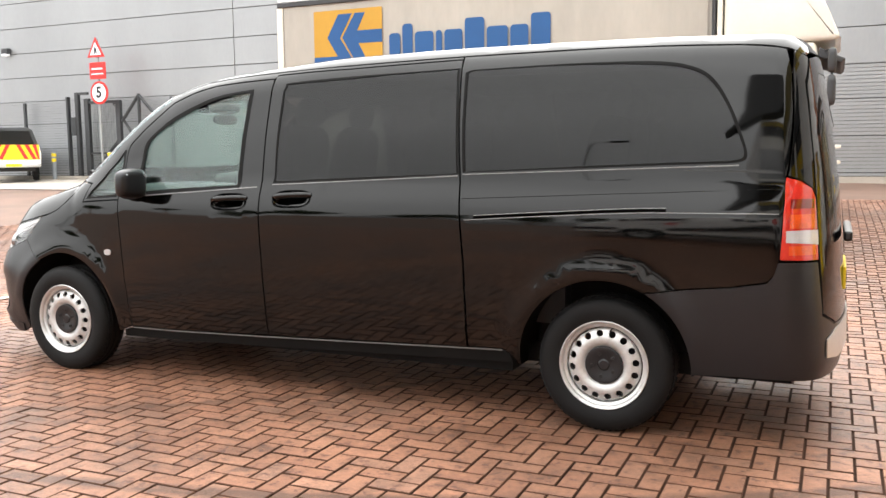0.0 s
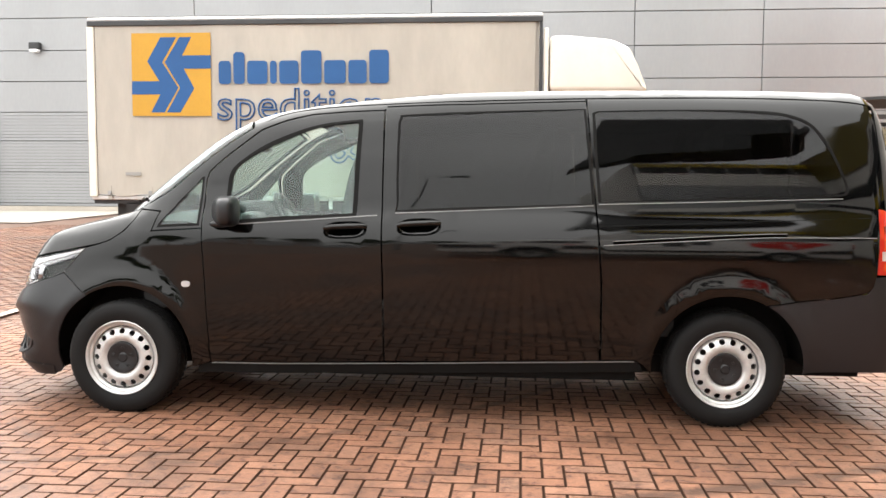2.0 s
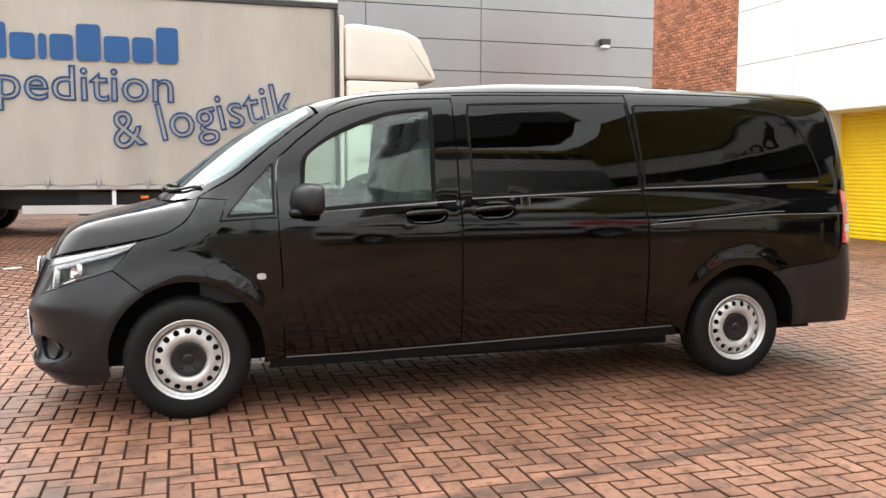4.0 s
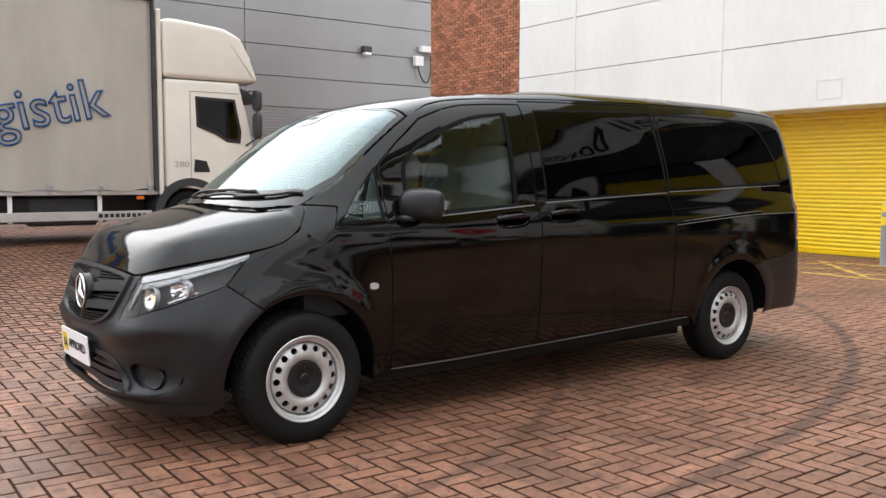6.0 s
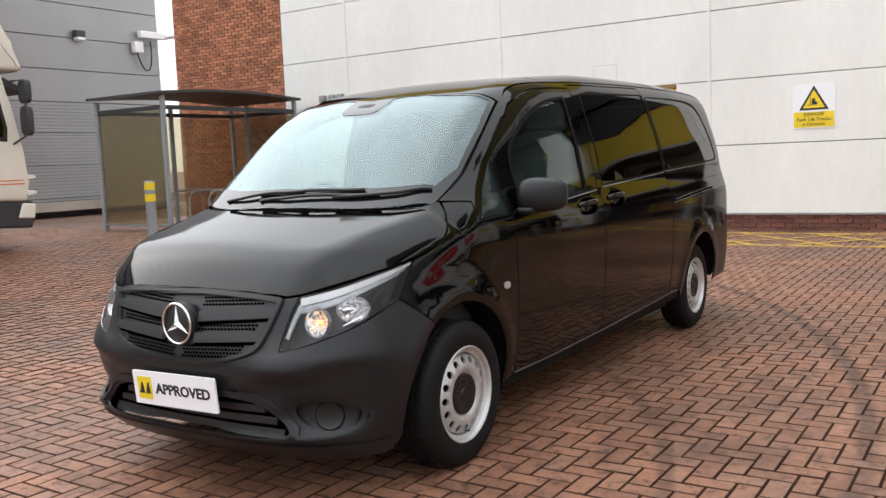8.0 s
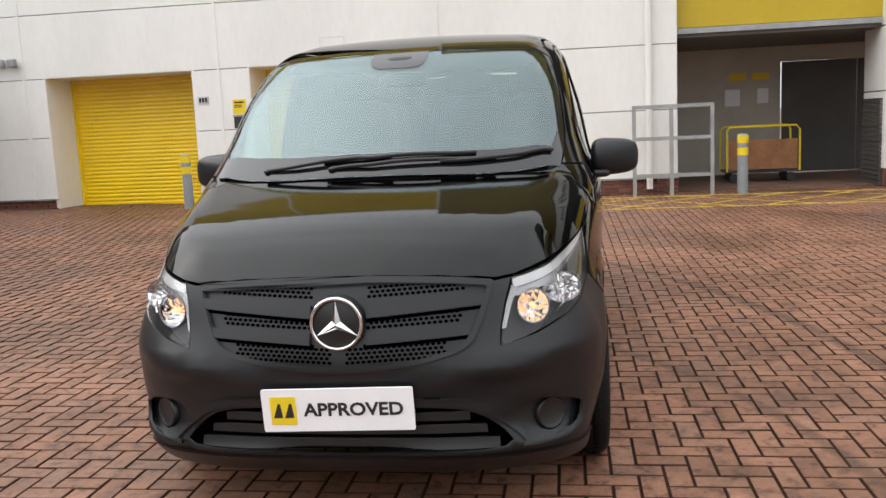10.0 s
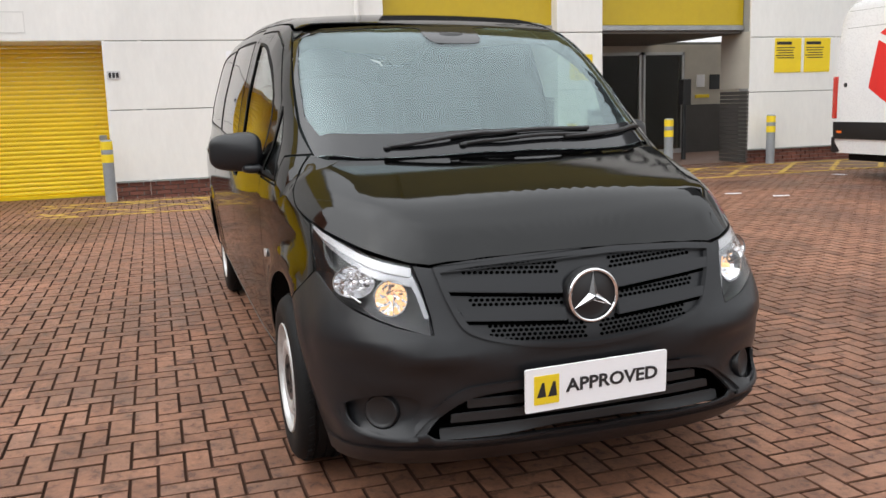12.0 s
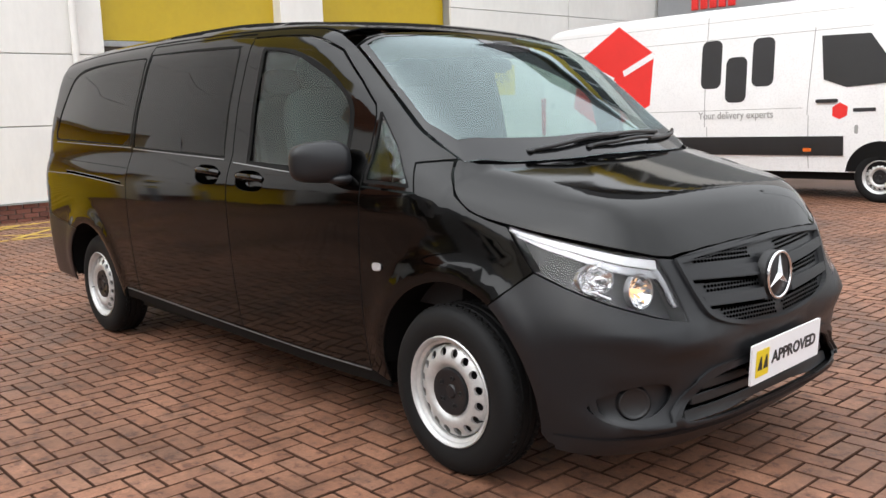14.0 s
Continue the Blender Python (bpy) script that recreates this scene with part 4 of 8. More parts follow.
NARROW_GLASS = pchip([(-1.0, 0.045), (0.0, 0.045), (0.5, 0.036), (1.0, 0.022), (1.5, 0.010), (2.2, 0.0), (4.6, 0.0)])
CREASE = pchip([(-0.90, 0.36), (-0.70, 0.505), (-0.60, 0.590), (-0.52, 0.638), (-0.25, 0.687), (0.0, 0.748), (0.2, 0.80)])
NOSE = pchip([(0.15, -0.72), (0.22, -0.815), (0.27, -0.866), (0.32, -0.880), (0.38, -0.876), (0.46, -0.872), (0.52, -0.878), (0.58, -0.880), (0.64, -0.868), (0.73, -0.838), (0.84, -0.795), (0.93, -0.745), (1.05, -0.66), (1.2, -0.5)])
TAIL = pchip([(0.15, 4.36), (0.26, 4.44), (0.40, 4.475), (0.60, 4.47), (0.90, 4.445), (1.2, 4.42), (1.5, 4.375), (1.75, 4.325), (1.95, 4.26)])


def soft_max(a, b, r):
    h = np.clip(1 - np.abs(a - b) / r, 0, None)
    return np.maximum(a, b) + 0.25 * r * h * h


def van_field(x, y, z):
    """Negative inside the van's body, positive outside."""
    ay = np.sqrt(y * y + 1e-8)
    s = np.clip((z - 0.55) / 0.45, 0, 1)
    s = s * s * (3 - 2 * s)
    half = SIDE(z) - NARROW_LOW(x) * (1 - s) - NARROW_HIGH(x) * s
    u = np.clip((z - 1.12) / 0.22, 0, 1)
    half = half - NARROW_GLASS(x) * u * u * (3 - 2 * u)
    for cx in (0.0, 3.43):
        r = np.sqrt((x - cx) ** 2 + (z - 0.335) ** 2)
        half = half + 0.014 * np.exp(-((r - 0.44) / 0.055) ** 2) * np.clip((z - 0.25) * 5, 0, 1)
    side = ay - half
    k = np.clip((1.3 - x) / 1.3, 0, 1)
    sweep = x - 0.17 * y * y * k * k * (3 - 2 * k)
    over = ay - CREASE(x)
    fold = np.where(over < -0.02, 0.0, np.where(over > 0.02, over, (over + 0.02) ** 2 / 0.08))
    bonnet = (z - SPINE(np.minimum(sweep, -0.1)) + 0.04 * y * y + 0.42 * fold) * 0.92 + 2.0 * np.clip(x - 0.12, 0, None)
    roofward = np.clip((x - 0.25) / 0.65, 0, 1)
    roofward = roofward * roofward * (3 - 2 * roofward)
    cabin = (z - SCREEN(sweep) + 0.018 * roofward + (0.13 - 0.07 * roofward) * y * y) * np.where(x < 0.7, 0.72, 0.97 - 0.25 * np.clip((0.95 - x) * 4, 0, 1))
    f = soft_max(soft_max(cabin, side, 0.16), NOSE(z) - x, 0.1)
    g = soft_max(bonnet, side, 0.14)
    f = np.minimum(f, g)
    dent = 0.022 * np.exp(-((((ay - 0.685) / 0.165) ** 2 + ((z - 0.392) / 0.062) ** 2) ** 2.4))
    under = z - 0.555 - 0.16 * (ay - 0.45)
    brow = 0.030 * np.where(under > 0, np.exp(-(under / 0.075) ** 2), np.exp(-(under / 0.035) ** 2)) * np.clip((ay - 0.22) * 3, 0, 1) * np.clip((0.95 - ay) * 4, 0, 1)
    ledge = 0.016 * np.exp(-((z - 0.292 - 0.10 * np.clip(ay - 0.62, 0, None)) / 0.022) ** 2) * np.clip((ay - 0.05) * 4, 0.4, 1)
    f = soft_max(f, NOSE(z) + 0.033 + 0.11 * y * y + 0.55 * y ** 6 + dent - brow - ledge - x, 0.05)
    return soft_max(f, x - (TAIL(z) - 0.10 * y * y - 0.16 * y ** 6), 0.10)


def shoot(o, d, far=2.6):
    """Where rays from inside the body leave it."""
    o, d = np.atleast_2d(np.asarray(o, float)), np.atleast_2d(np.asarray(d, float))
    lo, hi = np.zeros(len(o)), np.full(len(o), far)
    for _ in range(40):
        mid = (lo + hi) / 2
        inside = van_field(*(o + d * mid[:, None]).T) < 0
        lo, hi = np.where(inside, mid, lo), np.where(inside, hi, mid)
    return o + d * lo[:, None]


def outward(p, e=0.004):
    """The surface's normals at points."""
    x, y, z = np.asarray(p, float).T
    g = np.stack([van_field(x + e, y, z) - van_field(x - e, y, z), van_field(x, y + e, z) - van_field(x, y - e, z), van_field(x, y, z + e) - van_field(x, y, z - e)], 1)
    return g / np.linalg.norm(g, axis=1, keepdims=True)


def on_side(pts):
    """Points on the left flank, by x and z."""
    p = np.array(pts, float)
    return shoot(np.stack([p[:, 0], np.full(len(p), -0.05), p[:, 1]], 1), np.tile([0, -1.0, 0], (len(p), 1)))


def on_top(pts):
    p = np.array(pts, float)
    return shoot(np.stack([p[:, 0], p[:, 1], np.full(len(p), 0.65)], 1), np.tile([0, 0, 1.0], (len(p), 1)))


def on_front(pts):
    p = np.array(pts, float)
    return shoot(np.stack([np.full(len(p), 0.3), p[:, 0], p[:, 1]], 1), np.tile([-1.0, 0, 0], (len(p), 1)))


def on_back(pts):
    p = np.array(pts, float)
    return shoot(np.stack([np.full(len(p), 3.6), p[:, 0], p[:, 1]], 1), np.tile([1.0, 0, 0], (len(p), 1)))


def flip(p):
    """The same points on the van's other flank, in reverse order."""
    return np.asarray(p)[::-1] * np.array([1, -1, 1.0])


def arc(cx, cz, r, a0, a1, n=24):
    return [(cx + r * math.cos(radians(a0 + (a1 - a0) * i / n)), cz + r * math.sin(radians(a0 + (a1 - a0) * i / n))) for i in range(n + 1)]


def rounding(pts, n=5):
    """A smooth open curve through points (Catmull-Rom)."""
    p = np.array(pts, float)
    out = []
    for i in range(len(p) - 1):
        a, b, c, d = p[max(i - 1, 0)], p[i], p[i + 1], p[min(i + 2, len(p) - 1)]
        for k in range(n):
            t = k / n
            out.append(0.5 * (2 * b + (c - a) * t + (2 * a - 5 * b + 4 * c - d) * t * t + (3 * b - a - 3 * c + d) * t**3))
    out.append(p[-1])
    return [tuple(q) for q in out]


# Three ways to wrap a flat outline on the form: about the van's long axis, about an upright axis in the nose, and one in the tail.
def to_flat(p, how):
    p = np.asarray(p, float)
    if how == "axis":
        return np.stack([p[:, 0], np.arctan2(p[:, 2] - 0.7, -p[:, 1]) * 0.8], 1)
    if how == "nose":
        return np.stack([np.arctan2(-p[:, 1], 0.3 - p[:, 0]) * 1.0, p[:, 2]], 1)
    return np.stack([np.arctan2(-p[:, 1], p[:, 0] - 3.2) * 1.1, p[:, 2]], 1)


def from_flat(q, how):
    q = np.asarray(q, float)
    z = np.zeros(len(q))
    if how == "axis":
        a = q[:, 1] / 0.8
        return shoot(np.stack([q[:, 0], z, z + 0.7], 1), np.stack([z, -np.cos(a), np.sin(a)], 1))
    if how == "nose":
        a = q[:, 0]
        return shoot(np.stack([z + 0.3, z, q[:, 1]], 1), np.stack([-np.cos(a), -np.sin(a), z], 1))
    a = q[:, 0] / 1.1
    return shoot(np.stack([z + 3.2, z, q[:, 1]], 1), np.stack([np.cos(a), -np.sin(a), z], 1))


def inside_loop(q, loop):
    x, y = q[:, 0], q[:, 1]
    c = np.zeros(len(q), bool)
    x1, y1 = loop[:, 0], loop[:, 1]
    x2, y2 = np.roll(x1, -1), np.roll(y1, -1)
    for a, b, d, e in zip(x1, y1, x2, y2):
        if b != e:
            c ^= ((b > y) != (e > y)) & (x < (d - a) * (y - b) / (e - b) + a)
    return c


def densify(loop, step):
    out = []
    for a, b in zip(loop, np.roll(loop, -1, 0)):
        n = max(1, int(math.ceil(np.linalg.norm(b - a) / step)))
        out += [a + (b - a) * i / n for i in range(n)]
    return np.array(out)


def shell(name, loop, material, parent, how="axis", holes=(), lift=0.0, thick=0.010, step=0.045, label="", mirror=False):
    """A sheet that follows the van's form inside an outline, with holes cut out and a folded edge of its own thickness."""
    outer = densify(to_flat(loop, how), step)
    inner = [densify(to_flat(h, how), step * 0.7) for h in holes]
    loops = [outer] + inner
    lo, hi = outer.min(0), outer.max(0)
    gx, gy = np.meshgrid(np.arange(lo[0] + step / 2, hi[0], step), np.arange(lo[1] + step / 2, hi[1], step))
    gx = gx + np.where(np.arange(gx.shape[0])[:, None] % 2, step / 2, 0)
    grid = np.stack([gx.ravel(), gy.ravel()], 1)
    keep = inside_loop(grid, outer)
    for h in inner:
        keep &= ~inside_loop(grid, h)
    edge = np.concatenate(loops)
    if keep.any():
        grid = grid[keep]
        near = np.array([np.min(np.sum((edge - g) ** 2, 1)) for g in grid])
        grid = grid[near > (0.4 * step) ** 2]
    else:
        grid = np.zeros((0, 2))
    pts = np.concatenate([edge, grid])
    con, k = [], 0
    for q in loops:
        con += [(k + i, k + (i + 1) % len(q)) for i in range(len(q))]
        k += len(q)
    vs, es, fs = triangulate([Vector(p) for p in pts], con, [], 0, 1e-6, False)[:3]
    flat = np.array([tuple(v) for v in vs])
    mid = np.array([flat[list(f)].mean(0) for f in fs])
    ok = inside_loop(mid, outer)
    for h in inner:
        ok &= ~inside_loop(mid, h)
    faces = [tuple(f) for f, o in zip(fs, ok) if o]
    p3 = from_flat(flat, how)
    nrm = outward(p3)
    a, b, c = p3[[f[0] for f in faces]], p3[[f[1] for f in faces]], p3[[f[2] for f in faces]]
    turn = np.einsum("ij,ij->i", np.cross(b - a, c - a), nrm[[f[0] for f in faces]])
    faces = [f if t > 0 else f[::-1] for f, t in zip(faces, turn)]
    top, low = p3 + nrm * lift, p3 + nrm * (lift - thick)
    n = len(p3)
    seen = {}
    for f in faces:
        for i, j in zip(f, f[1:] + f[:1]):
            seen[(i, j)] = True
    rim = [(i, j) for (i, j) in seen if (j, i) not in seen]
    allf = list(faces) + [tuple(v + n for v in f[::-1]) for f in faces] + [(j, i, i + n, j + n) for i, j in rim]
    verts, norms = np.concatenate([top, low]), np.concatenate([nrm, -nrm])
    made = []
    for side in ((1, -1) if mirror else (1,)):
        v, m = verts * [1, side, 1], norms * [1, side, 1]
        ff = allf if side == 1 else [f[::-1] for f in allf]
        me = bpy.data.meshes.new(name)
        me.from_pydata(v.tolist(), [], ff)
        me.polygons.foreach_set("use_smooth", [True] * (2 * len(faces)) + [False] * len(rim))
        me.update()
        me.normals_split_custom_set_from_vertices(m.tolist())
        me.materials.append(material)
        # painted panels get matt black edges: the shut gaps' shade, put into the colour
        if material is M["paint"]:
            me.materials.append(M["rubber"])
            me.polygons.foreach_set("material_index", [0] * (2 * len(faces)) + [1] * len(rim))
        ob = new(name, me)
        ob.parent = parent[0 if side == 1 else 1] if isinstance(parent, (list, tuple)) else parent
        if label:
            ob["label"] = label
        made.append(ob)
    return made if mirror else made[0]


def car_paint():
    """Black gloss paint under clear lacquer, with fine dust and dried drops."""
    m, n, l, p = nodes_of("black_car_paint")
    dust = world_noise(n, l, 2.2, 4, 0.6)
    spots = world_noise(n, l, 260, 2, 0.5)
    l.new(ramp(n, l, dust, [(0.3, (0.0003, 0.0003, 0.0003)), (0.75, (0.0008, 0.0008, 0.0008))]), p.inputs["Base Color"])
    l.new(ramp(n, l, spots, [(0.35, (0.10,) * 3), (0.8, (0.20,) * 3)]), p.inputs["Roughness"])
    p.inputs["Coat Weight"].default_value, p.inputs["Coat Roughness"].default_value, p.inputs["Coat IOR"].default_value = 0.85, 0.06, 1.5
    p.inputs["Specular IOR Level"].default_value = 0.0
    return m


M["paint"] = car_paint()
M["sill_edge"] = surf("dull_sill_edge", (0.16, 0.16, 0.16), 0.5, var=0.15)
# grey that stands for reflections along the window seals and rail edges
M["strip"] = surf("painted_edge_glint", (0.22, 0.22, 0.22), 0.4, var=0.1)
M["bumper"] = surf("dark_grey_bumper_plastic", (0.0092, 0.0098, 0.0116), 0.35, var=0.10, big=3, fine=300, relief=0.06, spec=0.42)
M["trim"] = surf("black_trim_plastic", (0.010, 0.010, 0.011), 0.4, var=0.15, fine=120)
M["rubber"] = surf("black_rubber_seal", (0.005, 0.005, 0.005), 0.7, var=0.15, fine=100, spec=0.15)
M["privacy"] = glazing("dark_privacy_glass", (0.20, 0.20, 0.20), 0.026)
M["screen_glass"] = glazing("green_tinted_screen", (0.64, 0.70, 0.685), 0.10, film=(0.84, 0.97, 1.0))
M["printed"] = surf("glossy_black_printed_border", (0.008, 0.008, 0.009), 0.07, var=0.1, fine=60, spec=0.55)
M["side_glass"] = glazing("green_tinted_side_glass", (0.85, 0.95, 0.92), 0.035)
M["lens_glass"] = glazing("headlamp_lens", (0.97, 0.972, 0.975), 0.014)
M["tail_red"] = surf("red_tail_lens", (0.50, 0.022, 0.012), 0.12, var=0.12, big=14, fine=120, coat=0.8)
M["cabin_dark"] = surf("dark_grey_cabin_trim", (0.035, 0.036, 0.038), 0.7, var=0.12, fine=90)
M["cabin_light"] = surf("pale_headlining", (0.35, 0.35, 0.33), 0.9, var=0.08, fine=60)
M["seat_cloth"] = surf("charcoal_seat_cloth", (0.045, 0.046, 0.05), 0.95, var=0.2, fine=140, relief=0.2)
M["light_strip"] = surf("pale_light_guide", (0.52, 0.52, 0.53), 0.3, 0.3, var=0.06, big=18, fine=30, coat=0.5)
M["housing"] = surf("black_lamp_housing", (0.010, 0.010, 0.011), 0.45, 0.0, var=0.2, big=12, fine=80)
M["warm_bulb"] = surf("warm_side_light", (1.0, 0.58, 0.28), 0.3, var=0.05, emit=0.75)
M["reflector"] = surf("lamp_reflector", (0.80, 0.80, 0.81), 0.06, 1.0, var=0.05, big=45, fine=110)
M["dull_chrome"] = surf("satin_chrome", (0.34, 0.34, 0.35), 0.25, 0.8, var=0.12, big=20, fine=80)

van = thing("passenger_van", "glossy black long passenger van with grey bumpers and silver steel wheels", "van")
ROOF_LINE = [(0.88, 1.735), (1.0, 1.765), (1.2, 1.786), (1.5, 1.800), (2.0, 1.815), (2.66, 1.828), (3.4, 1.830), (4.0, 1.812), (4.20, 1.785)]


def sill_line(x):
    return 0.303 + 0.0272 * (x - 0.5)


# Roof.
roof_left = on_side(rounding(ROOF_LINE, 4))
roof_front = on_top(rounding([(0.745, -0.700), (0.705, -0.55), (0.655, -0.3), (0.64, 0.0)], 5))
roof_back = np.concatenate([on_side([(4.214, 1.780)]), on_back([(-0.62, 1.752), (-0.4, 1.775), (0.0, 1.785)])])
loop = np.concatenate([roof_left, roof_back, flip(roof_back)[1:], flip(roof_left), flip(roof_front), roof_front[::-1][1:]])
shell("roof", loop, M["paint"], van, step=0.06)
shell("headlining", np.concatenate([on_side([(1.0, 1.70), (4.1, 1.72)]), flip(on_side([(1.0, 1.70), (4.1, 1.72)]))]), M["cabin_light"], van, lift=-0.05, step=0.09)

# Bonnet, cowl and windscreen.
EDGE_HL = [(-0.25, -0.813, 0.966), (-0.36, -0.77, 0.940), (-0.47, -0.71, 0.914), (-0.58, -0.645, 0.888), (-0.69, -0.572, 0.864)]
bonnet_half = np.concatenate([on_top(rounding([(-0.172, 0.0), (-0.150, -0.3), (-0.085, -0.55), (0.0, -0.70)], 5)), on_side(rounding([(0.068, 1.183), (0.045, 1.13), (-0.005, 1.065), (-0.08, 1.012), (-0.16, 0.985), (-0.25, 0.967)], 4)), np.array(EDGE_HL[1:]), on_front([(-0.52, 0.858), (-0.40, 0.866), (-0.25, 0.872), (-0.1, 0.876), (0.0, 0.877)])])
shell("bonnet", np.concatenate([bonnet_half, flip(bonnet_half)[1:-1]]), M["paint"], van, step=0.05)
cowl_half = np.concatenate([on_top(rounding([(-0.20, 0.0), (-0.178, -0.3), (-0.112, -0.55), (-0.03, -0.69)], 5)), on_top(rounding([(0.07, -0.70), (-0.02, -0.55), (-0.09, -0.3), (-0.11, 0.0)], 5))])
shell("cowl", np.concatenate([cowl_half, flip(cowl_half)[1:-1]]), M["rubber"], van, lift=-0.022, step=0.04, label="black plastic cowl")
ws_half = np.concatenate([on_top(rounding([(-0.150, 0.0), (-0.127, -0.3), (-0.060, -0.55), (0.042, -0.735)], 6)), on_top(rounding([(0.25, -0.752), (0.5, -0.730), (0.722, -0.688)], 6)), on_top(rounding([(0.690, -0.55), (0.645, -0.3), (0.630, 0.0)], 6))])
ws_loop = np.concatenate([ws_half, flip(ws_half)[1:-1]])
wsg = shell("windscreen", ws_loop, M["screen_glass"], van, thick=0.006, step=0.04, label="green tinted windscreen")
in_half = np.concatenate([on_top(rounding([(-0.055, 0.0), (-0.03, -0.3), (0.035, -0.53), (0.115, -0.700)], 6)), on_top(rounding([(0.26, -0.733), (0.49, -0.711), (0.698, -0.668)], 6)), on_top(rounding([(0.664, -0.50), (0.628, -0.16), (0.540, -0.135), (0.455, -0.105), (0.440, 0.0)], 6))])
shell("screen_border", ws_loop, M["printed"], wsg, holes=[np.concatenate([in_half, flip(in_half)[1:-1]])], lift=0.002, thick=0.0015, step=0.03, label="black printed border")

# Flanks.
ARCH_R = 0.408
wing = np.concatenate([on_side([(-0.245, 0.955), (-0.16, 0.976), (-0.08, 1.003), (0.003, 1.057), (0.053, 1.125), (0.078, 1.178), (0.14, 1.176), (0.213, 1.170), (0.176, 1.058), (0.3, 1.066), (0.484, 1.076), (0.487, 1.0), (0.498, 0.8), (0.511, 0.5), (0.513, sill_line(0.51) + 0.004), (0.42, 0.275)]), on_side(arc(0, 0.335, ARCH_R, -8, 121, 30)), on_side([(-0.30, 0.755), (-0.372, 0.812), (-0.30, 0.89)])])
shell("front_wing", wing, M["paint"], van, mirror=True)
PILLAR_OUT = [(0.485, 1.36), (0.50, 1.41), (0.61, 1.51), (0.79, 1.652), (0.94, 1.708), (1.09, 1.742), (1.3, 1.757), (1.516, 1.764)]
quarter_hole = on_side([(0.212, 1.082), (0.470, 1.096), (0.473, 1.375), (0.46, 1.375), (0.34, 1.245), (0.22, 1.10)])
pillar = np.concatenate([on_side([(0.083, 1.188), (0.14, 1.184), (0.224, 1.178), (0.186, 1.067), (0.483, 1.085)]), on_side(PILLAR_OUT), on_side([(1.53, 1.785), (2.0, 1.795), (2.655, 1.812), (2.655, 1.820), (2.0, 1.807), (1.5, 1.792), (1.2, 1.778), (1.0, 1.757), (0.88, 1.727)]), on_top(rounding([(0.736, -0.697), (0.5, -0.740), (0.25, -0.762), (0.075, -0.745)], 5))])
pillars = shell("a_pillar", pillar, M["paint"], van, holes=[quarter_hole], mirror=True)
shell("quarter_glass", quarter_hole, M["side_glass"], pillars, lift=-0.004, thick=0.005, mirror=True, label="green tinted quarter glass")
shell("quarter_seal", quarter_hole, M["rubber"], pillars, holes=[on_side((quarter_hole + (quarter_hole.mean(0) - quarter_hole) * 0.11)[:, [0, 2]])], lift=0.001, thick=0.004, step=0.03, mirror=True, label="black rubber seal")

win_f = on_side(rounding([(0.612, 1.118), (0.618, 1.30), (0.632, 1.405), (0.70, 1.475), (0.839, 1.566), (1.047, 1.650), (1.2, 1.686), (1.39, 1.706)], 3) + rounding([(1.397, 1.690), (1.390, 1.4), (1.382, 1.170), (1.372, 1.155)], 2) + [(0.95, 1.126), (0.63, 1.108)])
door_f = np.concatenate([on_side([(0.521, sill_line(0.52) + 0.006), (0.506, 0.8), (0.494, 1.0), (0.491, 1.09)]), on_side([(0.492, 1.355), (0.507, 1.403), (0.616, 1.502), (0.795, 1.643), (0.945, 1.699), (1.09, 1.733), (1.3, 1.748), (1.513, 1.756)]), on_side([(1.519, 1.5), (1.523, 1.1), (1.529, 0.8), (1.532, 0.5), (1.532, sill_line(1.53) + 0.006)])])


def oval(cx, cz, w, h, n=28, slope=0.0):
    return on_side([(cx + w / 2 * math.copysign(abs(math.cos(a)) ** 0.7, math.cos(a)), cz + h / 2 * math.copysign(abs(math.sin(a)) ** 0.8, math.sin(a)) + slope * w / 2 * math.cos(a)) for a in [2 * math.pi * i / n for i in range(n)]])


CUPS = [(1.322, 1.080), (1.737, 1.100)]
cup_loops = [oval(cx, cz, 0.245, 0.096, slope=0.05) for cx, cz in CUPS]
fdoors = shell("front_door", door_f, M["paint"], van, holes=[win_f, cup_loops[0]], mirror=True)
shell("window_pane", win_f, M["side_glass"], fdoors, lift=-0.006, thick=0.005, mirror=True, label="green tinted door glass")


def band(loop, w):
    """A narrow frame just inside an outline."""
    c = loop.mean(0)
    d = c - loop
    return loop + d / np.linalg.norm(d, axis=1, keepdims=True) * w


shell("window_seal", win_f, M["rubber"], fdoors, holes=[on_side(band(win_f, 0.028)[:, [0, 2]])], lift=0.001, thick=0.004, step=0.03, mirror=True, label="black rubber seal")

win_s = on_side(rounding([(1.607, 1.215), (1.600, 1.45), (1.600, 1.69)], 2) + rounding([(1.612, 1.722), (1.64, 1.732), (2.0, 1.748), (2.655, 1.762)], 3) + [(2.675, 1.55), (2.702, 1.232)] + rounding([(2.2, 1.207), (1.65, 1.183), (1.615, 1.19)], 2)[:-1])
door_s = on_side([(1.541, sill_line(1.54) + 0.006), (1.541, 0.5), (1.538, 0.8), (1.532, 1.1), (1.528, 1.5), (1.523, 1.776), (2.0, 1.788), (2.655, 1.804), (2.66, 1.75), (2.702, 1.25), (2.722, 1.0), (2.735, 0.8), (2.738, 0.5), (2.738, sill_line(2.73) + 0.006)])
sdoors = shell("sliding_door", door_s, M["paint"], van, holes=[win_s, cup_loops[1]], mirror=True)
shell("window_pane", win_s, M["privacy"], sdoors, lift=-0.002, thick=0.005, mirror=True, label="dark privacy glass")
shell("window_seal", win_s, M["rubber"], sdoors, holes=[on_side(band(win_s, 0.014)[:, [0, 2]])], lift=0.001, thick=0.004, step=0.03, mirror=True, label="black rubber seal")

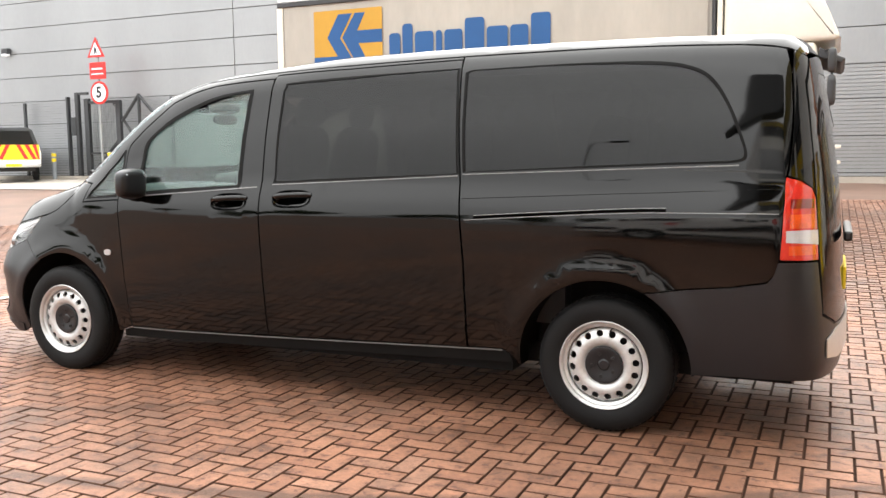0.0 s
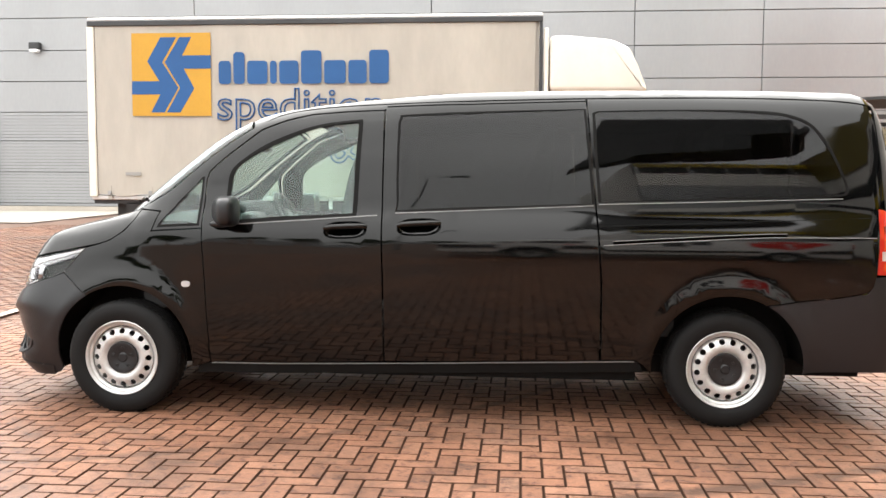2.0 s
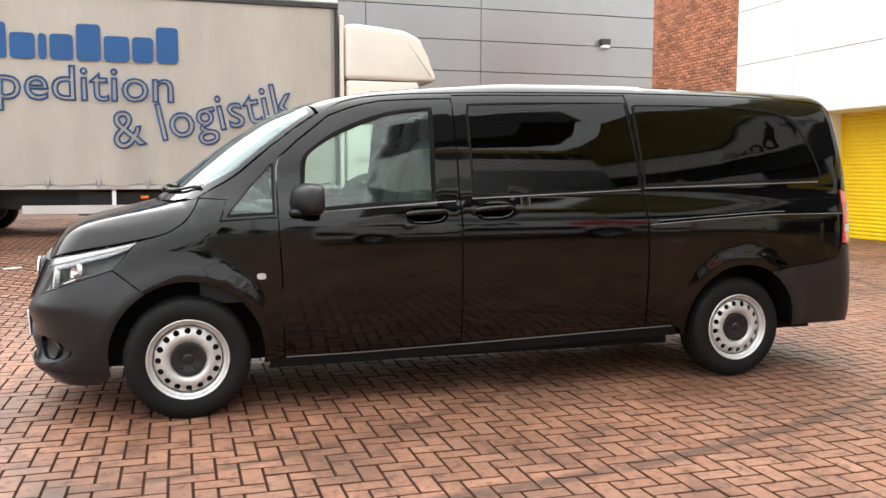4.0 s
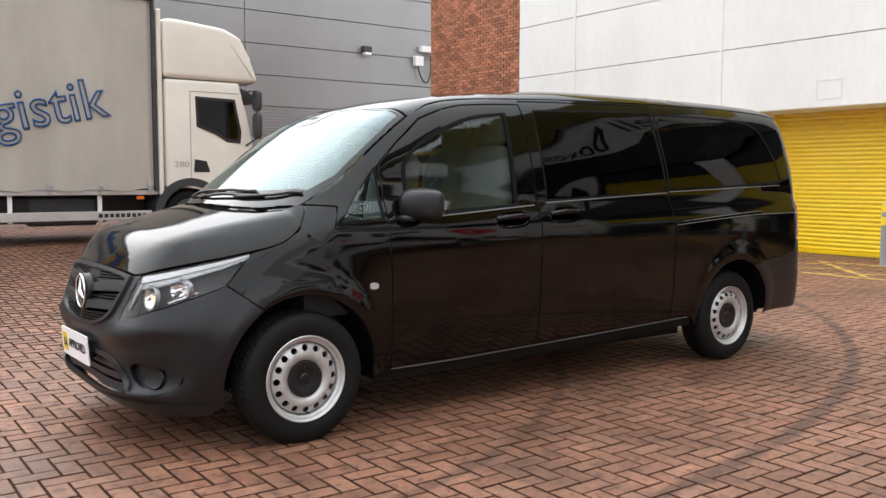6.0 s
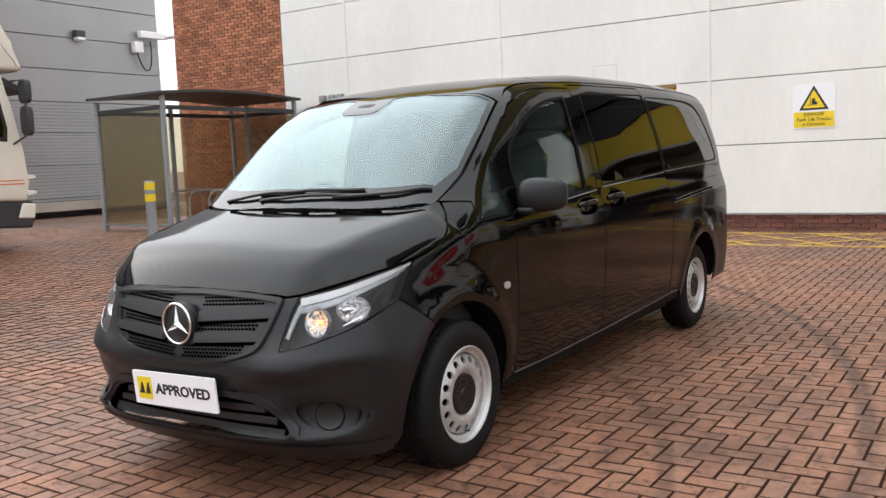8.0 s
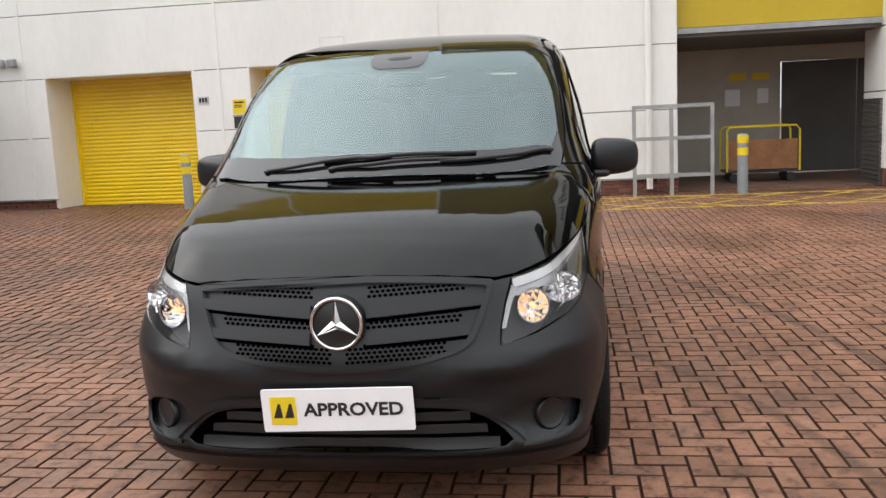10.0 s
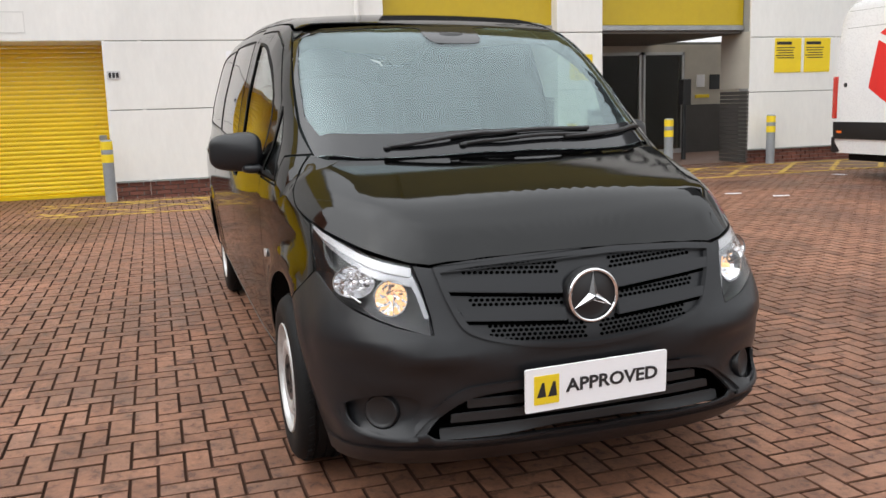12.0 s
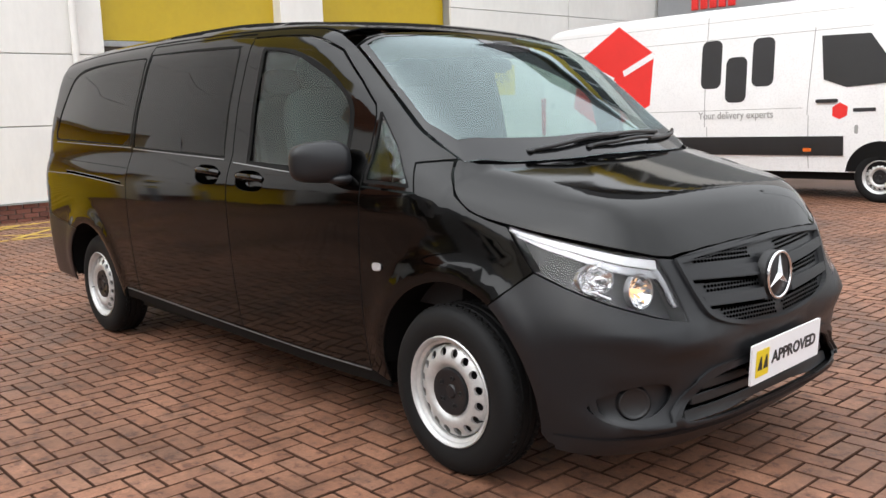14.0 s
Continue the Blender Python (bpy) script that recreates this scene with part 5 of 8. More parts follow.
win_r = on_side([(2.722, 1.240), (2.70, 1.5), (2.690, 1.738)] + rounding([(2.72, 1.750), (3.2, 1.757), (3.62, 1.748), (3.80, 1.715), (3.90, 1.650), (3.98, 1.52), (4.035, 1.38), (4.052, 1.315), (4.035, 1.288), (3.98, 1.279)], 4) + [(3.4, 1.262)])
quarter = np.concatenate([on_side([(2.750, sill_line(2.75) + 0.01), (2.750, 0.5), (2.746, 0.8), (2.732, 1.0), (2.711, 1.25), (2.669, 1.75), (2.664, 1.820), (3.4, 1.822), (4.0, 1.804), (4.19, 1.777), (4.215, 1.68), (4.228, 1.5), (4.224, 1.3), (4.212, 1.222), (4.205, 1.05), (4.196, 0.862), (4.180, 0.80), (4.15, 0.768), (4.0, 0.742), (3.80, 0.722)]), on_side(arc(3.43, 0.335, ARCH_R, 62, 184, 30)), on_side([(3.02, 0.30), (2.98, sill_line(2.95) - 0.02), (2.94, sill_line(2.94) + 0.006)])])
quarters = shell("rear_quarter", quarter, M["paint"], van, holes=[win_r], mirror=True)
shell("window_pane", win_r, M["privacy"], quarters, lift=-0.002, thick=0.005, mirror=True, label="dark privacy glass")
shell("window_seal", win_r, M["rubber"], quarters, holes=[on_side(band(win_r, 0.016)[:, [0, 2]])], lift=0.001, thick=0.004, step=0.03, mirror=True, label="black rubber seal")
def flank_line(name, pts, h, material, parents, label="", lift=0.002):
    """A narrow strip along the flank through points, h high."""
    shell(name, on_side(pts + [(a, b + h) for a, b in pts[::-1]]), material, parents, lift=lift, thick=0.006, step=0.05, mirror=True, label=label)


rail_z = pchip([(2.74, 1.008), (3.2, 1.037), (3.72, 1.060), (4.2, 1.060)])
along = lambda x0, x1, dz, n=8: [(x0 + (x1 - x0) * i / n, float(rail_z(x0 + (x1 - x0) * i / n)) + dz) for i in range(n + 1)]
# the slot isn't cut: a near-black strip paints its shade on the flank
flank_line("door_rail", along(2.80, 3.72, 0.004), 0.015, M["hole_shade"], quarters, "sliding door rail with its slot's shade painted near-black")
# pale lines paint the highlights on the rail's lower and upper edges
flank_line("rail_edge", along(2.748, 4.19, 0.0), 0.0035, M["strip"], quarters, "painted pale highlight under the rail", 0.003)
flank_line("rail_edge", along(2.80, 3.72, 0.0195), 0.003, M["strip"], quarters, "", 0.003)
flank_line("panel_seam", [(2.73, 1.112), (3.2, 1.130), (3.7, 1.148), (4.205, 1.166)], 0.003, M["rubber"], quarters, "", 0.0006)
# Grey lines paint the sky's reflection on the seals below the windows.
for x0, z0, x1, z1, who in ((0.62, 1.100, 1.500, 1.160, fdoors), (1.60, 1.173, 2.695, 1.222, sdoors), (2.725, 1.229, 4.02, 1.268, quarters)):
    flank_line("belt_strip", [(x0 + (x1 - x0) * i / 6, z0 + (z1 - z0) * i / 6) for i in range(7)], 0.0045, M["strip"], who, "thin grey strip painted as the window seal's reflection", 0.003)

sill = on_side([(0.43, 0.235), (1.6, 0.262), (2.98, 0.300), (2.96, sill_line(2.95) - 0.012), (0.50, sill_line(0.5) - 0.012), (0.44, 0.275)])
shell("sill", sill, M["rubber"], van, lift=-0.012, mirror=True, label="black sill")
strip = on_side([(0.525, sill_line(0.525) - 0.006), (2.93, sill_line(2.93) - 0.006), (2.93, sill_line(2.93) - 0.001), (0.525, sill_line(0.525) - 0.001)])
shell("sill_strip", strip, M["sill_edge"], van, lift=0.001, thick=0.006, step=0.05, mirror=True, label="thin bright strip under the doors")

# Tail: light units, tailgate, bumper.
tail = np.concatenate([on_side([(4.214, 1.216), (4.209, 1.05), (4.201, 0.866)]), np.array([(4.29, -0.85, 0.862), (4.346, -0.78, 0.860), (4.343, -0.78, 1.0), (4.336, -0.785, 1.13), (4.322, -0.80, 1.170), (4.28, -0.85, 1.205)])])
lights = shell("tail_light", tail, M["tail_red"], van, "tail", mirror=True, label="red tail light unit", step=0.03)
clear = np.concatenate([on_side([(4.222, 0.990), (4.222, 0.940)]), np.array([(4.29, -0.85, 0.935), (4.346, -0.78, 0.926), (4.343, -0.78, 0.990), (4.29, -0.85, 0.992)])])
shell("clear_lens", clear, M["light_strip"], lights, "tail", lift=0.003, thick=0.004, mirror=True, label="clear reversing lens", step=0.03)
M["tail_dark"] = surf("dark_red_lens", (0.16, 0.008, 0.006), 0.12, var=0.15, big=14, fine=120, coat=0.8)
M["tail_orange"] = surf("orange_red_lens", (0.62, 0.075, 0.012), 0.12, var=0.15, big=14, fine=120, coat=0.8)
for za, zb, mm in ((1.085, 1.125, "tail_dark"), (1.000, 1.060, "tail_orange"), (0.885, 0.925, "tail_orange")):
    cell = np.concatenate([on_side([(4.235, zb), (4.235, za)]), np.array([(4.29, -0.85, za), (4.333, -0.80, za), (4.330, -0.80, zb), (4.29, -0.85, zb)])])
    shell("lamp_cell", cell, M[mm], lights, "tail", lift=0.002, thick=0.004, mirror=True, label="lamp cell behind the red lens", step=0.03)
gate_half = np.concatenate([on_back([(0.0, 1.775), (-0.4, 1.765), (-0.60, 1.74)]), on_back([(-0.70, 1.62), (-0.745, 1.4), (-0.765, 1.2), (-0.768, 0.85), (-0.765, 0.62), (-0.60, 0.56), (0.0, 0.555)])])
rear_win_half = on_back([(0.0, 1.70), (-0.45, 1.685), (-0.60, 1.60), (-0.66, 1.42), (-0.67, 1.26), (-0.55, 1.21), (0.0, 1.20)])
rear_win = np.concatenate([rear_win_half, flip(rear_win_half)[1:-1]])
tailgate = shell("tailgate", np.concatenate([gate_half, flip(gate_half)[1:-1]]), M["paint"], van, "tail", holes=[rear_win])
shell("rear_window", rear_win, M["privacy"], tailgate, "tail", lift=-0.002, thick=0.005, label="dark rear window")
dp = np.concatenate([on_side([(4.222, 1.772), (4.222, 1.69), (4.236, 1.5), (4.232, 1.3), (4.222, 1.225)]), np.array([(4.30, -0.84, 1.205)]), on_back([(-0.778, 1.16), (-0.765, 1.3), (-0.755, 1.4), (-0.71, 1.63), (-0.62, 1.742)])])
shell("d_pillar", dp, M["paint"], van, "tail", mirror=True, step=0.035)
part("number_plate", boxes((4.452, -0.26, 0.66, 4.468, 0.26, 0.77), bev=0.004), M["yellow"], tailgate, "yellow rear number plate")
part("plate_bars", boxes(*[(4.467, -0.215 + 0.062 * i, 0.68, 4.471, -0.215 + 0.062 * i + 0.04, 0.75) for i in range(7)]), M["black_paint"], tailgate)
part("tailgate_handle", boxes((4.45, -0.35, 0.90, 4.49, 0.35, 0.95), bev=0.012, seg=2), M["trim"], tailgate)
rb = np.concatenate([on_side(arc(3.43, 0.335, ARCH_R, -3, 60, 16)), on_side([(3.80, 0.714), (4.0, 0.734), (4.15, 0.760), (4.178, 0.79), (4.19, 0.852)]), np.array([(4.29, -0.85, 0.852), (4.346, -0.785, 0.850)]), on_back([(-0.775, 0.61), (-0.62, 0.55), (0.0, 0.545)])])
rb_low = np.concatenate([on_back([(0.0, 0.325), (-0.5, 0.325), (-0.75, 0.328)]), on_side([(4.25, 0.33), (4.0, 0.33), (3.86, 0.325)])])
rear_bumper = shell("rear_bumper", np.concatenate([rb, flip(rb)[1:], flip(rb_low), rb_low[1:]]), M["bumper"], van, "tail", label="dark grey rear bumper", step=0.05)
step_half = on_back([(0.0, 0.53), (-0.6, 0.535), (-0.74, 0.50), (-0.74, 0.42), (-0.6, 0.40), (0.0, 0.40)])
shell("step_plate", np.concatenate([step_half, flip(step_half)[1:-1]]), M["alu"], rear_bumper, "tail", lift=0.008, thick=0.012, label="grey loading sill plate")

def rim_wall(loop, how, deep):
    """The side wall of a lamp's well, from its lens down to its floor."""
    p = from_flat(densify(to_flat(loop, how), 0.03), how)
    n = outward(p)
    bm = bmesh.new()
    a, b = [bm.verts.new(q - m * 0.003) for q, m in zip(p, n)], [bm.verts.new(q - m * deep) for q, m in zip(p, n)]
    for i in range(len(a)):
        j = (i + 1) % len(a)
        bm.faces.new((a[i], a[j], b[j], b[i]))
    return bm


# Nose: bumper with grille opening, lower intake and headlight cutouts.
GRILLE = rounding([(-0.512, 0.846), (-0.498, 0.79), (-0.470, 0.71), (-0.428, 0.645), (-0.31, 0.604), (-0.14, 0.578), (0.0, 0.570)], 4)
hl_inner = np.array([(-0.69, -0.565, 0.855), (-0.73, -0.55, 0.79), (-0.765, -0.532, 0.70), (-0.782, -0.526, 0.646)])
hl_lower = np.array([(-0.70, -0.62, 0.672), (-0.58, -0.72, 0.720), (-0.47, -0.79, 0.768), (-0.378, -0.83, 0.806)])
half = np.concatenate([on_front([(q[0], q[1]) for q in GRILLE[::-1]]), on_front([(-0.54, 0.850)]), hl_inner, hl_lower, on_side([(-0.30, 0.748), (-0.215, 0.682)]), on_side(arc(0, 0.335, ARCH_R, 122, 193, 18)), on_side([(-0.42, 0.215), (-0.5, 0.205)]), on_front([(-0.7, 0.205), (-0.45, 0.205), (0.0, 0.205)])])
INTAKE = rounding([(0.0, 0.448), (-0.30, 0.444), (-0.44, 0.425), (-0.53, 0.370), (-0.57, 0.325)], 4) + rounding([(-0.545, 0.310), (-0.40, 0.296), (0.0, 0.285)], 4)
intake = np.concatenate([on_front(INTAKE), flip(on_front(INTAKE))[1:-1]])
fb_loop = np.concatenate([half, flip(half)[1:-1]])
fog_eye = on_front([(-0.685 + 0.128 * math.cos(a) * (1.0 if math.cos(a) < 0 else 0.82), 0.390 + 0.055 * math.sin(a) + 0.018 * math.cos(a)) for a in [2 * math.pi * i / 28 for i in range(28)]])
front_bumper = shell("front_bumper", fb_loop, M["bumper"], van, "nose", holes=[intake, fog_eye, flip(fog_eye)], thick=0.02, step=0.045, label="dark grey front bumper")
gl = on_front([(q[0], q[1]) for q in GRILLE])
grille_top = on_front([(-0.50, 0.850), (-0.40, 0.860), (-0.25, 0.867), (-0.1, 0.871), (0.0, 0.872)])
grille_loop = np.concatenate([gl, flip(gl)[1:], flip(grille_top), grille_top[::-1][1:]])
grille = shell("grille", grille_loop, M["bumper"], van, "nose", lift=-0.007, thick=0.006, step=0.04, label="dark grey grille with perforated bands")
fr_in = grille_loop - (grille_loop - grille_loop.mean(0)) * np.array([0, 0.050, 0.115])
shell("grille_frame", grille_loop, M["bumper"], grille, "nose", holes=[fr_in], lift=0.014, thick=0.050, step=0.04)
for sgn in (1, -1):
    for za, zb, yo, h in ((0.763, 0.792, 0.475, 0.021), (0.678, 0.700, 0.435, 0.020)):
        sl = on_front([(-0.096, za - h), (-yo, zb - h * 0.9), (-yo - 0.01, zb + h * 0.7), (-0.096, za + h)])
        shell("slat", sl if sgn == 1 else flip(sl), M["bumper"], grille, "nose", lift=0.013, thick=0.030, step=0.04)
        # near-black strip paints the shade under each slat
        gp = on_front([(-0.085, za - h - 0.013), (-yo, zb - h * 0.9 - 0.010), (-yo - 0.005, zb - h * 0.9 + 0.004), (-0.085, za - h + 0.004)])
        shell("slat_gap", gp if sgn == 1 else flip(gp), M["hole_shade"], grille, "nose", lift=-0.003, thick=0.006, step=0.04)
# Flat near-black hexagons paint the dark of the grille's holes.
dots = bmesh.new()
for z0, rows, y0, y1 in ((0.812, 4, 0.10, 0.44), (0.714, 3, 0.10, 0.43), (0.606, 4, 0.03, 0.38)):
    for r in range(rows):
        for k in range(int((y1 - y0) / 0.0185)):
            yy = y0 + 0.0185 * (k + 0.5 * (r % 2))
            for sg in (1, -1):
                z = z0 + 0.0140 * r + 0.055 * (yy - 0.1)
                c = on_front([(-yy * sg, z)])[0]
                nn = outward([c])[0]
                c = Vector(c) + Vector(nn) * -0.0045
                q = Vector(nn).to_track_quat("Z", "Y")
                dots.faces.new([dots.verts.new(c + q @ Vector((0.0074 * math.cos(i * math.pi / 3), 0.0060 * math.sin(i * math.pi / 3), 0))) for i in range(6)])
tagged(part("perforation", dots, M["hole_shade"], grille), kind="stuff")
star = part("emblem_disc", lathe(bmesh.new(), [(0.0, -0.012), (0.078, -0.010), (0.090, 0.0), (0.092, 0.03), (0.0, 0.03)], (-0.822, 0.0, 0.733), "x", 40), M["black"], grille, "round black emblem base", smooth=40)
part("emblem_ring", lathe(bmesh.new(), [(0.085 + 0.0062 * math.cos(a), -0.014 + 0.0062 * math.sin(a)) for a in [2 * math.pi * i / 10 for i in range(10)]], (-0.822, 0.0, 0.733), "x", 48, close=True), M["chrome"], star, "chrome ring", smooth=60)
eb = bmesh.new()
for k in range(3):
    a = radians(90 + 120 * k)
    tip, l1, l2 = (0.080 * math.cos(a), 0.080 * math.sin(a)), (0.017 * math.cos(a + radians(60)), 0.017 * math.sin(a + radians(60))), (0.017 * math.cos(a - radians(60)), 0.017 * math.sin(a - radians(60)))
    vt = [eb.verts.new((-0.836, *q)) for q in (tip, l1, l2)]
    pk = eb.verts.new((-0.850, 0, 0))
    for f in ((vt[0], vt[1], pk), (vt[2], vt[0], pk)):
        eb.faces.new(f)
for v in eb.verts:
    v.co.z += 0.733
part("emblem_spokes", eb, M["chrome"], star, "chrome spokes")
# The intake's depth is closed by a sheet coloured as deep shade.
shell("intake_back", intake, M["hole_shade"], front_bumper, "nose", lift=-0.06, thick=0.005, step=0.06)
for z in (0.320, 0.362, 0.404):
    w = 0.53 if z < 0.35 else 0.49 if z < 0.4 else 0.43
    ib = on_front([(-w, z - 0.013), (0, z - 0.013), (w, z - 0.013), (w, z + 0.013), (0, z + 0.013), (-w, z + 0.013)])
    shell("intake_bar", ib, M["trim"], front_bumper, "nose", lift=-0.034, thick=0.03, step=0.06)
LIP = rounding([(-0.60, 0.345), (-0.545, 0.40), (-0.47, 0.455), (-0.36, 0.478), (0.0, 0.484)], 4)
lip = np.concatenate([on_front(LIP), flip(on_front(LIP))[1:]])
lipi = lip - np.array([0, 0, 0.028])
shell("intake_brow", np.concatenate([lip, lipi[::-1]]), M["bumper"], front_bumper, "nose", lift=0.012, thick=0.025, step=0.03)
chin = np.concatenate([on_side([(-0.45, 0.200), (-0.45, 0.255)]), on_front([(-0.74, 0.270), (-0.6, 0.275), (-0.4, 0.275), (0, 0.272)])])
chin_low = np.concatenate([on_front([(0, 0.200), (-0.45, 0.198), (-0.7, 0.198)])])
shell("chin", np.concatenate([chin, flip(chin)[1:], flip(chin_low), chin_low[1:]]), M["bumper"], front_bumper, "nose", lift=0.008, thick=0.03, step=0.05)
for sg in (1, -1):
    c = on_front([(-0.70, 0.383)])[0]
    nn = outward([c])[0]
    q = Vector(nn).to_track_quat("Z", "Y").to_matrix().to_4x4()
    eye = fog_eye if sg == 1 else flip(fog_eye)
    shell("fog_recess", eye, M["bumper"], front_bumper, "nose", lift=-0.028, thick=0.004, step=0.025, label="dished recess round the fog lamp blank")
    part("recess_wall", rim_wall(eye, "nose", 0.030), M["bumper"], front_bumper)
    fg = bmesh.new()
    lathe(fg, [(0.0, 0.0), (0.040, 0.001), (0.046, 0.004), (0.049, 0.006), (0.053, 0.006), (0.058, 0.001), (0.060, -0.02)], n=32)
    bmesh.ops.transform(fg, matrix=Matrix.Diagonal((1, sg, 1, 1)) @ Matrix.Translation(Vector(c) - Vector(nn) * 0.016) @ q, verts=fg.verts)
    part("fog_blank", fg, M["trim"], front_bumper, "round blank for a fog lamp", smooth=40)
    fl = on_front(rounding([(-0.795, 0.40), (-0.78, 0.345), (-0.70, 0.318), (-0.60, 0.315)], 4) + rounding([(-0.60, 0.303), (-0.70, 0.304), (-0.79, 0.333), (-0.81, 0.40)], 4))
    shell("fog_brow", fl if sg == 1 else flip(fl), M["bumper"], front_bumper, "nose", lift=0.005, thick=0.02, step=0.03)

# Headlights.
def facet_bowl(rx, ry, deep, n, seed):
    """A bowl of small flat mirror facets, open along +z."""
    r = random.Random(seed)
    bm = bmesh.new()
    rows = []
    for k, f in enumerate((0.16, 0.36, 0.56, 0.76, 0.93, 1.0)):
        rows.append([bm.verts.new((rx * f * math.cos(2 * math.pi * i / n), ry * f * math.sin(2 * math.pi * i / n), deep * (f * f - 1) + (r.uniform(-0.0035, 0.0035) if k < 4 else 0))) for i in range(n)])
    for a, b in zip(rows, rows[1:]):
        for i in range(n):
            bm.faces.new((a[i], a[(i + 1) % n], b[(i + 1) % n], b[i]))
    bm.faces.new(rows[0])
    return bm


hl_loop = np.concatenate([np.array(EDGE_HL) - [0, 0, 0.006], hl_inner + [0.0, -0.006, 0], hl_lower + [0, 0, 0.006]])
for sg in (1, -1):
    def mir(p, s=sg):
        return np.asarray(p) if s == 1 else flip(p)
    hb = shell("headlight", mir(hl_loop), M["housing"], van, "nose", lift=-0.075, thick=0.006, step=0.03, label="clear headlight with two reflectors and a pale strip")
    shell("lens", mir(hl_loop), M["lens_glass"], hb, "nose", lift=-0.001, thick=0.004, step=0.03, label="clear lens")
    part("well", rim_wall(mir(hl_loop), "nose", 0.074), M["housing"], hb, "dark lamp well")
    edge = np.array(EDGE_HL)
    fall = np.array([0.016, 0.032, 0.040, 0.050, 0.052])[:, None] * np.array([[0, 0, 1.0]])
    shell("light_strip", mir(np.concatenate([edge - [0, 0, 0.012], (edge - [0, 0, 0.012] - fall * 0.55)[::-1]])), M["light_strip"], hb, "nose", lift=-0.010, thick=0.02, step=0.03, label="pale daytime light strip")
    shell("strip_shelf", mir(np.concatenate([edge - [0, 0, 0.012] - fall * 0.60, (edge - [0, 0, 0.012] - fall * 1.05)[::-1]])), M["dull_chrome"], hb, "nose", lift=-0.020, thick=0.03, step=0.03, label="grey satin shelf under the strip")
    leg = np.array([(-0.700, -0.572, 0.83), (-0.735, -0.556, 0.77), (-0.765, -0.540, 0.70), (-0.757, -0.552, 0.70), (-0.725, -0.570, 0.77), (-0.688, -0.590, 0.83)])
    shell("inner_strip", mir(leg), M["dull_chrome"], hb, "nose", lift=-0.014, thick=0.02, step=0.03)
    for pt, rx, ry, lit in (((-0.690, -0.645, 0.762), 0.052, 0.056, True), ((-0.565, -0.745, 0.806), 0.066, 0.050, False)):
        c = from_flat(to_flat(np.array([pt]), "nose"), "nose")[0]
        nn = Vector(outward([c])[0])
        ax = (nn * 0.6 + Vector((-1, 0, 0))).normalized()
        q = ax.to_track_quat("Z", "Y").to_matrix().to_4x4()
        mm = Matrix.Diagonal((1, sg, 1, 1)) @ Matrix.Translation(Vector(c) - nn * 0.030) @ q
        bowl = facet_bowl(rx, ry, 0.045, 18, 5 if lit else 8)
        bmesh.ops.transform(bowl, matrix=mm, verts=bowl.verts)
        ref = part("reflector", bowl, M["reflector"], hb, "faceted mirror reflector")
        lip = bmesh.new()
        lathe(lip, [(1.0, -0.004), (1.0, 0.003), (1.05, 0.004), (1.09, 0.0), (1.09, -0.02)], n=32)
        bmesh.ops.transform(lip, matrix=mm @ Matrix.Diagonal((rx, ry, 1, 1)), verts=lip.verts)
        part("bezel", lip, M["dull_chrome"], ref, smooth=40)
        bl = bmesh.new()
        lathe(bl, [(0.0, -0.004), (0.006, -0.006), (0.009, -0.012), (0.009, -0.040)], n=14)
        bmesh.ops.transform(bl, matrix=mm, verts=bl.verts)
        part("bulb", bl, M["warm_bulb"] if lit else M["chrome"], ref, smooth=40)
    bar_pts = [(-0.50, -0.790, 0.790), (-0.56, -0.760, 0.765), (-0.61, -0.720, 0.742)]
    bar_p = from_flat(to_flat(np.array(bar_pts), "nose"), "nose")
    bar_p = bar_p - outward(bar_p) * 0.028
    part("trim_bar", pipe(bmesh.new(), [Vector(q * [1, sg, 1]) for q in bar_p], 0.004, 8), M["chrome"], hb, smooth=40)

# Show plate on the nose, leaning a little.
plate = thing("show_plate", "white approval plate with yellow square held on the bumper", "plate", pose(-0.866, 0.004, 0.453, 0, 0, 0) @ pose(0, 0, 0, -1.2, -4, 0))
PW = FACE_WEST
part("board", prism(bmesh.new(), rounded(0.515, 0.148, 0.006, 3), 0.008, PW), M["white_sheet"], plate)
part("holder", boxes((0.0, -0.20, -0.05, 0.05, 0.20, 0.05), bev=0.01), M["trim"], plate, "black plate holder")
part("yellow_square", prism(bmesh.new(), rounded(0.088, 0.098, 0.002, 2, -0.184, 0.0), 0.002, Matrix.Translation((-0.0085, 0, 0)) @ PW), M["yellow"], plate)
mk = bmesh.new()
for dx in (-0.204, -0.165):
    prism(mk, [(dx - 0.015, -0.024), (dx + 0.017, -0.024), (dx + 0.011, 0.025), (dx + 0.003, 0.025)], 0.001, Matrix.Translation((-0.0108, 0, 0)) @ PW)
part("square_marks", mk, M["black_paint"], plate)
lettering("approved_word", "APPROVED", 0.062, Matrix.Translation((-0.0092, -0.055, 0.0)) @ PW, M["black_paint"], plate, 0.001, width=0.338, bold=0.0016)


